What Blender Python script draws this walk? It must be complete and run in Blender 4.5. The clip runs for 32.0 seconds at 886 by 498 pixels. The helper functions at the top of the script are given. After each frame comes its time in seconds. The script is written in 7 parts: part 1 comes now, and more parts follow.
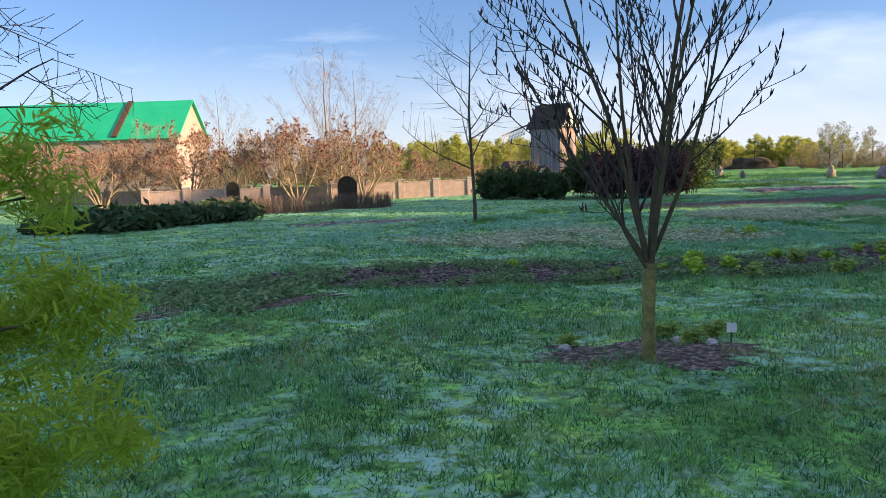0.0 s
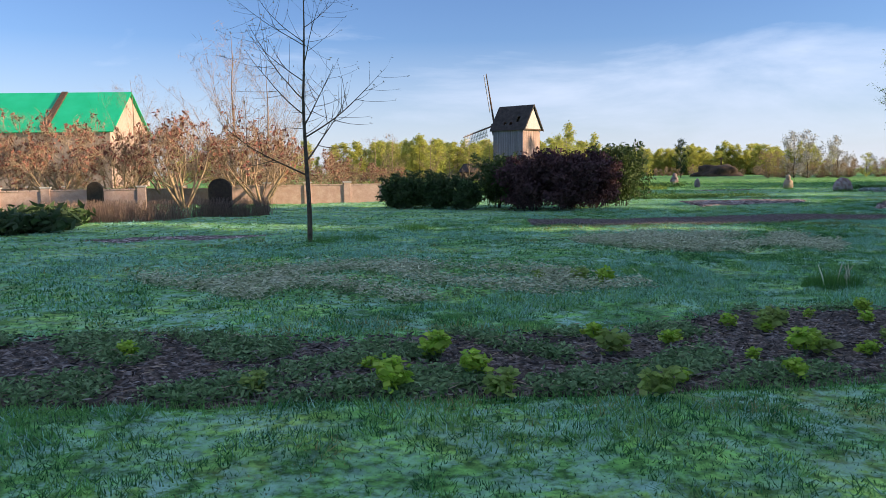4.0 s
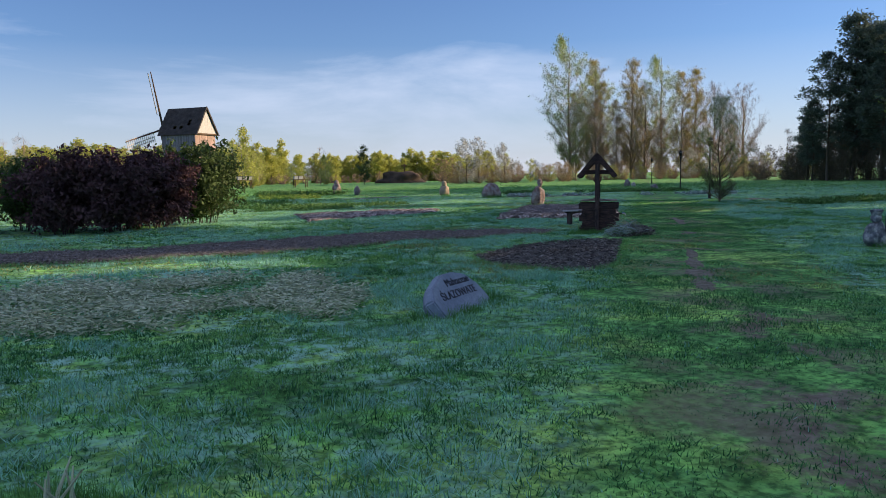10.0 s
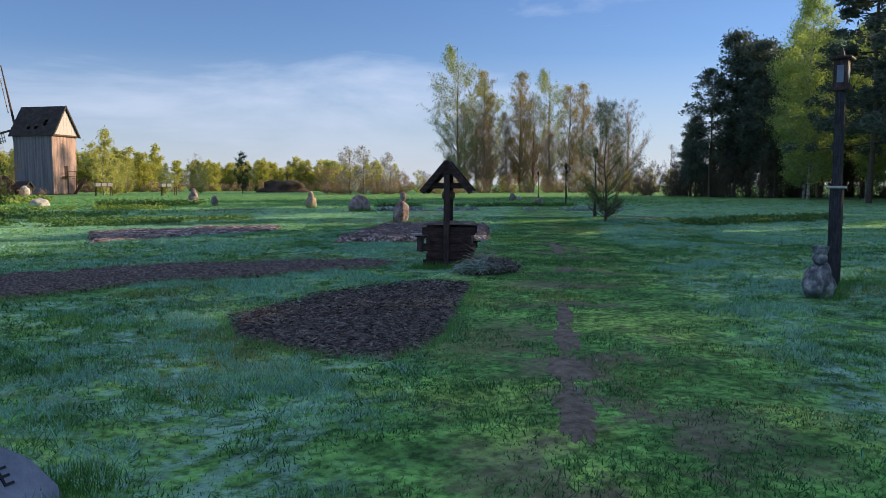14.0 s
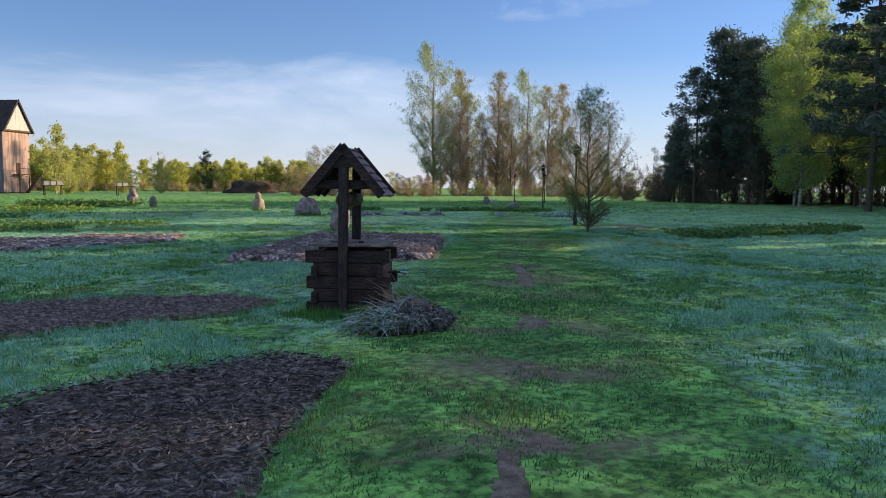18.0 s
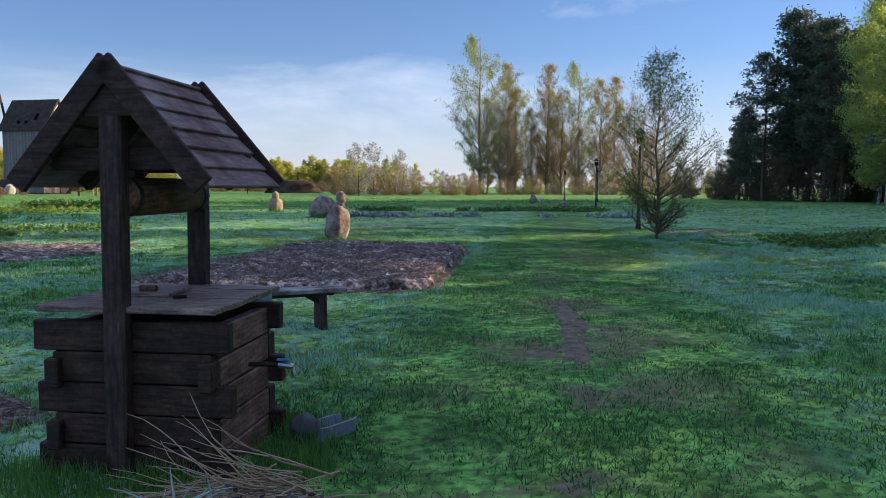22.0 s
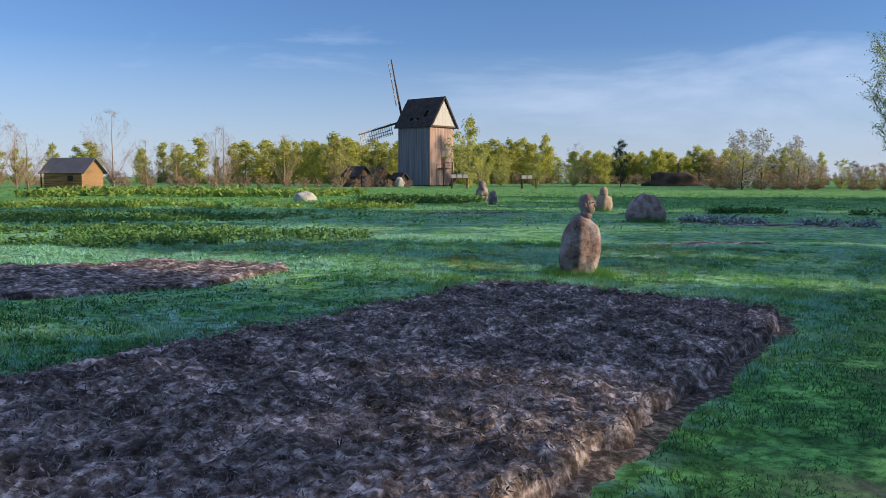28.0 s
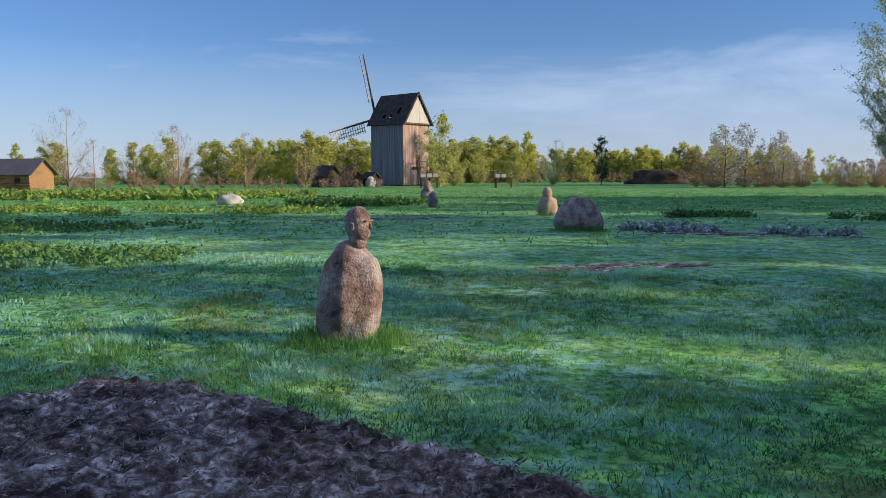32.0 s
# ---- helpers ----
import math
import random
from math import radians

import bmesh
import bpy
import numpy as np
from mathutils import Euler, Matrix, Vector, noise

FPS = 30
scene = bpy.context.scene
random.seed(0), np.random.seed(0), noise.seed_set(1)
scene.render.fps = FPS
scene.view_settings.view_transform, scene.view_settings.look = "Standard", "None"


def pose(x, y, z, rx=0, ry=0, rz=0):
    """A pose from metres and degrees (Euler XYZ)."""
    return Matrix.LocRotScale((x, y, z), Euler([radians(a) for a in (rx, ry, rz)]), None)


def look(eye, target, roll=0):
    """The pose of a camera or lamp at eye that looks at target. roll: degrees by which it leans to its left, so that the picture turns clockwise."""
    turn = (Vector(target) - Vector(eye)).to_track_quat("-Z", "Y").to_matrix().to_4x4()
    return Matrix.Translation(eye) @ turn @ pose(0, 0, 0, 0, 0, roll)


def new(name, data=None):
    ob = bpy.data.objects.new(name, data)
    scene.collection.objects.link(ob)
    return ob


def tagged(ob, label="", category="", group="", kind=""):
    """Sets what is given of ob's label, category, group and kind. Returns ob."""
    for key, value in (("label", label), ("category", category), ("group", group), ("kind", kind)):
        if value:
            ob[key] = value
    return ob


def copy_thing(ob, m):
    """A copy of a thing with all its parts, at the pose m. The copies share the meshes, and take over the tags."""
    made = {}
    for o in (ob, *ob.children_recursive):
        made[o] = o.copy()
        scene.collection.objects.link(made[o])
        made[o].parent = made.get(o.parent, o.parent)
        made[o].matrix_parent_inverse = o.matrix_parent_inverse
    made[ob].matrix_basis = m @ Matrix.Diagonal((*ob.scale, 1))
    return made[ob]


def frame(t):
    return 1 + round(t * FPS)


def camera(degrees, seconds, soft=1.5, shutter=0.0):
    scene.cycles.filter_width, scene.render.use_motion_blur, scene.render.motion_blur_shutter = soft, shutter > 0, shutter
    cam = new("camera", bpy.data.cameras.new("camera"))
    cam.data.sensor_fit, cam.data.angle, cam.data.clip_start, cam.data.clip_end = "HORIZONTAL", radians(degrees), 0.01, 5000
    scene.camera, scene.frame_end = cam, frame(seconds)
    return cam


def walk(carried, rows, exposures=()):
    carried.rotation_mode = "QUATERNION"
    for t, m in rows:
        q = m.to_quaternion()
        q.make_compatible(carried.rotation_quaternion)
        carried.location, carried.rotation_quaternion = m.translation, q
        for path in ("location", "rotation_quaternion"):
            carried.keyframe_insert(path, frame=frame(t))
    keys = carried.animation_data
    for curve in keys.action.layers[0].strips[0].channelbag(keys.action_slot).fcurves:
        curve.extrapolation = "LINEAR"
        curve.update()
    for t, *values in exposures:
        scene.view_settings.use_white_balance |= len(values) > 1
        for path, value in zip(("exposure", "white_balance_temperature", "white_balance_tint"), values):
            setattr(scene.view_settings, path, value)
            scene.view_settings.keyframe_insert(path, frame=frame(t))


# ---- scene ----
cam = camera(58.8, 32.0, 0.7)
PATH = [
    (0, (2.936, 1.453, 1.706), (2.8, 3.438, 1.51), -1.8),
    (0.5, (3.393, 2.182, 1.724), (3.277, 4.17, 1.532), -1.6),
    (1, (3.857, 2.933, 1.725), (3.768, 4.922, 1.533), -1.6),
    (1.5, (4.292, 3.664, 1.737), (4.223, 5.653, 1.544), -1.4),
    (2, (4.745, 4.372, 1.805), (4.69, 6.361, 1.607), -1.1),
    (2.5, (5.275, 5.07, 1.839), (5.221, 7.06, 1.64), -0.9),
    (4.5, (6.974, 7.793, 1.795), (6.897, 9.782, 1.601), -0.6),
    (5, (7.532, 8.488, 1.782), (7.464, 10.478, 1.589), -0.6),
    (5.5, (8.141, 9.211, 1.775), (8.085, 11.201, 1.583), -0.8),
    (6, (8.782, 9.905, 1.809), (8.744, 11.896, 1.617), -0.9),
    (6.5, (9.32, 10.64, 1.806), (9.32, 12.631, 1.617), -1.1),
    (7, (9.91, 11.37, 1.754), (9.955, 13.36, 1.568), -1.3),
    (7.5, (10.43, 12.099, 1.733), (10.552, 14.086, 1.547), -1.3),
    (8, (10.957, 12.824, 1.701), (11.154, 14.806, 1.516), -1.5),
    (8.5, (11.434, 13.51, 1.705), (11.72, 15.481, 1.519), -1.6),
    (9, (11.888, 14.155, 1.705), (12.282, 16.107, 1.517), -1.5),
    (9.5, (12.279, 14.595, 1.679), (12.781, 16.522, 1.491), -1.4),
    (10, (12.655, 15.117, 1.68), (13.302, 17.0, 1.493), -1.1),
    (10.5, (13.119, 15.709, 1.673), (13.813, 17.576, 1.49), -0.9),
    (11, (13.546, 16.349, 1.662), (14.291, 18.196, 1.483), -0.6),
    (11.5, (14.037, 16.963, 1.658), (14.835, 18.789, 1.482), -0.5),
    (12, (14.511, 17.573, 1.7), (15.339, 19.385, 1.526), -0.4),
    (12.5, (14.964, 18.235, 1.7), (15.812, 20.039, 1.53), -0.2),
    (13, (15.464, 18.81, 1.69), (16.326, 20.606, 1.522), -0.2),
    (13.5, (15.949, 19.447, 1.693), (16.828, 21.236, 1.528), -0.2),
    (14, (16.517, 20.008, 1.699), (17.413, 21.789, 1.536), -0.1),
    (14.5, (17.063, 20.572, 1.705), (17.976, 22.344, 1.543), -0.1),
    (15, (17.618, 21.152, 1.694), (18.557, 22.911, 1.532), -0.1),
    (15.5, (18.137, 21.755, 1.704), (19.091, 23.506, 1.545), -0.0),
    (17.5, (19.803, 24.26, 1.712), (20.793, 25.991, 1.553), 0.8),
    (18, (20.212, 24.91, 1.653), (21.155, 26.666, 1.497), 0.5),
    (18.5, (20.647, 25.524, 1.649), (21.549, 27.302, 1.491), 0.5),
    (19, (21.104, 26.138, 1.657), (21.98, 27.93, 1.499), 0.4),
    (19.5, (21.576, 26.787, 1.603), (22.388, 28.608, 1.445), 0.4),
    (20, (22.091, 27.43, 1.57), (22.884, 29.259, 1.412), 0.2),
    (20.5, (22.487, 28.104, 1.567), (23.28, 29.934, 1.407), 0.2),
    (21, (22.922, 28.773, 1.551), (23.722, 30.599, 1.391), 0.1),
    (21.5, (23.333, 29.42, 1.541), (24.145, 31.241, 1.381), 0.1),
    (22, (23.739, 30.063, 1.543), (24.568, 31.876, 1.384), 0.2),
    (22.5, (24.151, 30.69, 1.537), (24.988, 32.5, 1.38), -0.0),
    (23, (24.552, 31.351, 1.561), (25.366, 33.171, 1.404), 0.1),
    (23.5, (24.992, 31.904, 1.619), (25.768, 33.739, 1.456), 0.3),
    (24, (25.371, 32.557, 1.632), (26.066, 34.425, 1.467), 0.6),
    (24.5, (25.803, 33.175, 1.65), (26.334, 35.096, 1.481), 0.6),
    (25, (26.203, 33.803, 1.652), (26.629, 35.749, 1.481), 0.9),
    (25.5, (26.626, 34.449, 1.646), (26.919, 36.42, 1.471), 1.3),
    (26, (27.038, 35.057, 1.659), (27.231, 37.04, 1.481), 1.4),
    (26.5, (27.441, 35.822, 1.649), (27.508, 37.812, 1.468), 1.4),
    (28.5, (28.959, 38.314, 1.693), (28.827, 40.301, 1.511), 0.0),
    (29, (29.312, 38.89, 1.743), (29.172, 40.877, 1.561), 0.1),
    (29.5, (29.681, 39.544, 1.736), (29.543, 41.53, 1.554), 0.2),
    (30, (29.981, 40.27, 1.729), (29.853, 42.258, 1.546), 0.1),
    (30.5, (30.394, 40.978, 1.755), (30.289, 42.967, 1.572), 0.1),
    (31, (30.803, 41.696, 1.731), (30.71, 43.685, 1.547), -0.2),
    (31.5, (31.201, 42.438, 1.731), (31.111, 44.427, 1.545), -0.3),
    (32, (31.48, 43.234, 1.702), (31.381, 45.223, 1.517), -0.2),
]
walk(cam, [(t, look(eye, target, roll)) for t, eye, target, roll in PATH], [(0, 1.14, 6900, 10), (2.5, 0.98, 6750, 10), (5, 0.92, 6520, 10), (8, 0.75, 6430, 10), (13, 0.64, 6480, 10), (20, 0.86, 6700, 10), (24.5, 0.78, 6550, 10), (27, 0.56, 6100, 8), (32, 0.46, 5950, 7)])

# ---- light ----
SUN_TO = Vector((0.992, -0.125, 0.0)).normalized()
SUN_ELEV = radians(16.3)
SKY_TINT, CLOUD, SKY_STRENGTH = (0.6, 0.66, 0.87, 1), (4.45, 5.05, 6.35, 1), 0.105
world = bpy.data.worlds.new("world")
scene.world = world
world.use_nodes = True
wn, wl = world.node_tree.nodes, world.node_tree.links
sky = wn.new("ShaderNodeTexSky")
sky.sky_type, sky.sun_disc = "NISHITA", False
sky.sun_elevation, sky.sun_rotation = SUN_ELEV, math.atan2(SUN_TO.x, SUN_TO.y)
sky.air_density, sky.dust_density, sky.ozone_density = 1.0, 0.1, 3.0
# thin cirrus, thickest in one long cloud low in the north-east; unseen veil added overhead to brighten the ground
wc, wm, wt, wr = wn.new("ShaderNodeTexCoord"), wn.new("ShaderNodeMapping"), wn.new("ShaderNodeTexNoise"), wn.new("ShaderNodeValToRGB")
wm.inputs["Scale"].default_value = (1.6, 1.6, 7.0)
wt.inputs["Scale"].default_value, wt.inputs["Detail"].default_value, wt.inputs["Roughness"].default_value = 2.2, 9, 0.58
wt.inputs["Distortion"].default_value = 0.4
dist, near = wn.new("ShaderNodeVectorMath"), wn.new("ShaderNodeMapRange")
squash = wn.new("ShaderNodeVectorMath")
squash.operation, squash.inputs[1].default_value = "MULTIPLY", (1, 1, 4.2)
dist.operation, dist.inputs[1].default_value = "DISTANCE", (0.27, 0.955, 0.42)
near.inputs["From Min"].default_value, near.inputs["From Max"].default_value = 0.42, 0.0
near.inputs["To Min"].default_value, near.inputs["To Max"].default_value = 0.0, 0.3
summed = wn.new("ShaderNodeMath")
cloud = wn.new("ShaderNodeMix")
cloud.data_type = "RGBA"
wl.new(wc.outputs["Generated"], wm.inputs["Vector"])
wl.new(wm.outputs["Vector"], wt.inputs["Vector"])
wl.new(wc.outputs["Generated"], squash.inputs[0])
wl.new(squash.outputs["Vector"], dist.inputs[0])
wl.new(dist.outputs["Value"], near.inputs["Value"])
fill_veil, parts_ = wn.new("ShaderNodeMapRange"), wn.new("ShaderNodeSeparateXYZ")
fill_veil.inputs["From Min"].default_value, fill_veil.inputs["From Max"].default_value = 0.34, 0.8
fill_veil.inputs["To Min"].default_value, fill_veil.inputs["To Max"].default_value = 0.0, 0.36
high = wn.new("ShaderNodeMath")
wl.new(wc.outputs["Generated"], parts_.inputs[0])
wl.new(parts_.outputs["Z"], fill_veil.inputs["Value"])
wl.new(wt.outputs["Fac"], high.inputs[0])
wl.new(fill_veil.outputs["Result"], high.inputs[1])
wl.new(high.outputs[0], summed.inputs[0])
wl.new(near.outputs["Result"], summed.inputs[1])
wl.new(summed.outputs[0], wr.inputs["Fac"])
wr.color_ramp.elements[0].position, wr.color_ramp.elements[0].color = 0.6, (0, 0, 0, 1)
wr.color_ramp.elements[1].position, wr.color_ramp.elements[1].color = 0.92, (0.62, 0.62, 0.62, 1)
tint = wn.new("ShaderNodeMix")
tint.data_type, tint.blend_type = "RGBA", "MULTIPLY"
tint.inputs[0].default_value, tint.inputs[7].default_value = 1.0, SKY_TINT
wl.new(sky.outputs["Color"], tint.inputs[6])
wl.new(wr.outputs["Color"], cloud.inputs[0])
wl.new(tint.outputs[2], cloud.inputs[6])
cloud.inputs[7].default_value = CLOUD
haze, low = wn.new("ShaderNodeMix"), wn.new("ShaderNodeMapRange")
haze.data_type = "RGBA"
low.inputs["From Min"].default_value, low.inputs["From Max"].default_value = 0.0, 0.16
low.inputs["To Min"].default_value, low.inputs["To Max"].default_value = 0.68, 0.0
wl.new(parts_.outputs["Z"], low.inputs["Value"])
wl.new(low.outputs["Result"], haze.inputs[0])
wl.new(cloud.outputs[2], haze.inputs[6])
haze.inputs[7].default_value = (3.95, 4.2, 5.2, 1)
wl.new(haze.outputs[2], wn["Background"].inputs["Color"])
wn["Background"].inputs["Strength"].default_value = SKY_STRENGTH
sun_data = bpy.data.lights.new("sun", "SUN")
sun_data.energy, sun_data.angle, sun_data.color = 5.0, radians(0.6), (1.0, 0.76, 0.5)
sun = new("sun", sun_data)
sun.matrix_world = look(SUN_TO * 100 + Vector((0, 0, 100 * math.tan(SUN_ELEV))), (0, 0, 0))


# ---- tools ----
def noise_mix(nt, colours, scale, detail=6, rough=0.6, coords="Object", distortion=0.0):
    tc, tex, ramp = nt.nodes.new("ShaderNodeTexCoord"), nt.nodes.new("ShaderNodeTexNoise"), nt.nodes.new("ShaderNodeValToRGB")
    tex.inputs["Scale"].default_value, tex.inputs["Detail"].default_value = scale, detail
    tex.inputs["Roughness"].default_value, tex.inputs["Distortion"].default_value = rough, distortion
    nt.links.new(tc.outputs[coords], tex.inputs["Vector"])
    nt.links.new(tex.outputs["Fac"], ramp.inputs["Fac"])
    els = ramp.color_ramp.elements
    while len(els) < len(colours):
        els.new(0.5)
    for e, (p, c) in zip(els, colours):
        e.position, e.color = p, (*c, 1)
    return ramp.outputs["Color"], tex.outputs["Fac"]


def mixed(nt, fac, a, b, blend="MIX"):
    m = nt.nodes.new("ShaderNodeMix")
    m.data_type, m.blend_type = "RGBA", blend
    for sock, v in ((m.inputs[0], fac), (m.inputs[6], a), (m.inputs[7], b)):
        if hasattr(v, "links"):
            nt.links.new(v, sock)
        elif isinstance(v, (int, float)):
            sock.default_value = v
        else:
            sock.default_value = (*v, 1)
    return m.outputs[2]


def material(name, colours, scale=3.0, rough=0.8, bump=0.3, bump_scale=30.0, fine=None, metal=0.0, vary=0.0, coords="Object", through_light=0.0):
    m = bpy.data.materials.new(name)
    m.use_nodes = True
    nt = m.node_tree
    p = nt.nodes["Principled BSDF"]
    col, _ = noise_mix(nt, colours, scale, coords=coords)
    if fine:
        col2, _ = noise_mix(nt, [(0.3, (fine, fine, fine)), (0.7, (1, 1, 1))], scale * 9, coords=coords)
        col = mixed(nt, 1.0, col, col2, "MULTIPLY")
    if vary:
        info, ramp = nt.nodes.new("ShaderNodeNewGeometry"), nt.nodes.new("ShaderNodeValToRGB")
        ramp.color_ramp.elements[0].color = (1 - vary, 1 - vary, 1 - vary, 1)
        ramp.color_ramp.elements[1].color = (1, 1, 1, 1)
        nt.links.new(info.outputs["Random Per Island"], ramp.inputs["Fac"])
        col = mixed(nt, 1.0, col, ramp.outputs["Color"], "MULTIPLY")
    nt.links.new(col, p.inputs["Base Color"])
    p.inputs["Roughness"].default_value, p.inputs["Metallic"].default_value = rough, metal
    p.inputs["Specular IOR Level"].default_value = 0.3
    if bump:
        tc, tex, b = nt.nodes.new("ShaderNodeTexCoord"), nt.nodes.new("ShaderNodeTexNoise"), nt.nodes.new("ShaderNodeBump")
        tex.inputs["Scale"].default_value, tex.inputs["Detail"].default_value = bump_scale, 5
        b.inputs["Strength"].default_value, b.inputs["Distance"].default_value = bump, 0.02
        nt.links.new(tc.outputs[coords], tex.inputs["Vector"])
        nt.links.new(tex.outputs["Fac"], b.inputs["Height"])
        nt.links.new(b.outputs["Normal"], p.inputs["Normal"])
    if through_light:
        add, tr = nt.nodes.new("ShaderNodeMixShader"), nt.nodes.new("ShaderNodeBsdfTranslucent")
        nt.links.new(col, tr.inputs["Color"])
        add.inputs[0].default_value = through_light
        nt.links.new(p.outputs[0], add.inputs[1])
        nt.links.new(tr.outputs[0], add.inputs[2])
        nt.links.new(add.outputs[0], nt.nodes["Material Output"].inputs["Surface"])
    return m


def gz(x, y):
    """Height of the gently uneven ground."""
    return 0.035 * np.sin(0.55 * x + 0.9 + 0.3 * np.sin(0.4 * y)) * np.sin(0.47 * y + 0.2) + 0.018 * np.sin(1.7 * x + 0.8 * y) * np.sin(1.3 * y - 0.6 * x)


def patches(x, y, size, seed):
    """Smooth random patches from 0 to 1, about one size across."""
    g = np.random.RandomState(seed).uniform(0, 1, (257, 257))
    u, v = np.asarray(x, float) / size + 1000.0, np.asarray(y, float) / size + 1000.0
    i, j = np.floor(u).astype(int), np.floor(v).astype(int)
    a, b = u - i, v - j
    a, b = a * a * (3 - 2 * a), b * b * (3 - 2 * b)
    i0, i1, j0, j1 = i % 257, (i + 1) % 257, j % 257, (j + 1) % 257
    return (g[i0, j0] * (1 - a) + g[i1, j0] * a) * (1 - b) + (g[i0, j1] * (1 - a) + g[i1, j1] * a) * b


def smooth(v, lo, hi):
    w = np.clip((v - lo) / (hi - lo), 0, 1)
    return w * w * (3 - 2 * w)


def tussock(x, y):
    """Height of the grass tussocks, from 0 in the hollows to 1 on top."""
    return np.clip(0.5 * patches(x, y, 0.42, 1) + 0.32 * patches(x, y, 0.19, 2) + 0.36 * patches(x, y, 1.15, 3) - 0.09, 0, 1)


def mesh_of(name, verts, faces, mat=None, smooth=False):
    me = bpy.data.meshes.new(name)
    me.from_pydata([tuple(v) for v in verts], [], faces)
    if mat:
        me.materials.append(mat)
    if smooth:
        me.polygons.foreach_set("use_smooth", [True] * len(me.polygons))
    me.update()
    return me


def fast_mesh(name, verts, faces, mat):
    """A mesh from arrays of vertices and equal-sided faces."""
    me = bpy.data.meshes.new(name)
    n, k = faces.shape
    me.vertices.add(len(verts))
    me.vertices.foreach_set("co", np.asarray(verts, np.float32).ravel())
    me.loops.add(n * k)
    me.loops.foreach_set("vertex_index", np.asarray(faces, np.int32).ravel())
    me.polygons.add(n)
    me.polygons.foreach_set("loop_start", np.arange(0, n * k, k, dtype=np.int32))
    me.materials.append(mat)
    me.update(calc_edges=True)
    return me


def part(name, bm, mat, parent=None, label="", smooth=False):
    """Links a bmesh as one mesh object under a thing or a part."""
    me = bpy.data.meshes.new(name)
    bm.to_mesh(me)
    bm.free()
    me.materials.append(mat)
    if smooth:
        me.polygons.foreach_set("use_smooth", [True] * len(me.polygons))
    ob = new(name, me)
    ob.parent = parent
    return tagged(ob, label)


def under(name, me, parent, label=""):
    ob = new(name, me)
    ob.parent = parent
    return tagged(ob, label)


def thing(name, m, label, category, group="", kind=""):
    ob = new(name)
    ob.matrix_world = m
    return tagged(ob, label, category, group, kind)


def box(bm, c, s, m=None, bevel=0.0):
    r = bmesh.ops.create_cube(bm, size=1)
    mm = Matrix.Translation(c) @ (m or Matrix()) @ Matrix.Diagonal((*s, 1))
    bmesh.ops.transform(bm, matrix=mm, verts=r["verts"])
    if bevel:
        es = list({e for v in r["verts"] for e in v.link_edges})
        bmesh.ops.bevel(bm, geom=es, offset=bevel, segments=1, affect="EDGES")
    return bm


def boxed(c, s, m=None, bevel=0.0):
    return box(bmesh.new(), c, s, m, bevel)


def tube_arrays(lines, sides=5):
    """Tapered tubes round polylines of (point, radius)."""
    verts, faces = [], []
    for line in lines:
        pts = [Vector(p) for p, _ in line]
        base = len(verts)
        for i, (p, r) in enumerate(line):
            d = (pts[min(i + 1, len(pts) - 1)] - pts[max(i - 1, 0)]).normalized()
            u = d.cross(Vector((0.3, 1, 0.2))).normalized()
            w = d.cross(u)
            for k in range(sides):
                a = 2 * math.pi * k / sides
                verts.append(pts[i] + (u * math.cos(a) + w * math.sin(a)) * r)
        for i in range(len(line) - 1):
            for k in range(sides):
                a, b = base + i * sides + k, base + i * sides + (k + 1) % sides
                faces.append((a, b, b + sides, a + sides))
    return verts, faces


def tubes(name, lines, mat, sides=5):
    v, f = tube_arrays(lines, sides)
    return fast_mesh(name, np.array([tuple(p) for p in v]), np.array(f), mat)


def grow(rng, start, direction, length, radius, depth, fork, spread, lift, lines, tips, wobble=0.15, steps=5, first=0.25, shrink=0.6):
    """A branch with side branches, in polylines; the ends go to tips."""
    p, d = Vector(start), Vector(direction).normalized()
    line = [(p.copy(), radius)]
    kids = []
    for i in range(1, steps + 1):
        d = (d + Vector((rng.uniform(-wobble, wobble), rng.uniform(-wobble, wobble), rng.uniform(-wobble, wobble) + lift))).normalized()
        p = p + d * (length / steps)
        line.append((p.copy(), max(radius * (1 - 0.8 * i / steps), 0.003)))
        kids.append((i / steps, p.copy(), d.copy()))
    lines.append(line)
    tips.append((p.copy(), d.copy()))
    if depth > 0:
        for n in range(fork):
            f = first + (1 - first) * (n + rng.random()) / fork
            k = min(int(f * steps), steps - 1)
            a, b = line[k][0], line[k + 1][0]
            q = a.lerp(b, f * steps - k) if f < 1 else b
            dd = (b - a).normalized()
            ang = rng.uniform(0, 2 * math.pi)
            side = dd.orthogonal().normalized()
            side.rotate(Matrix.Rotation(ang, 3, dd))
            nd = (dd * (1 - spread) + side * spread).normalized()
            grow(rng, q, nd, length * shrink * (1.15 - 0.5 * f) * rng.uniform(0.8, 1.15), max(radius * (1 - 0.75 * f) * 0.6, 0.004), depth - 1, max(2, fork - 1), spread, lift, lines, tips, wobble, max(3, steps - 1), first, shrink)


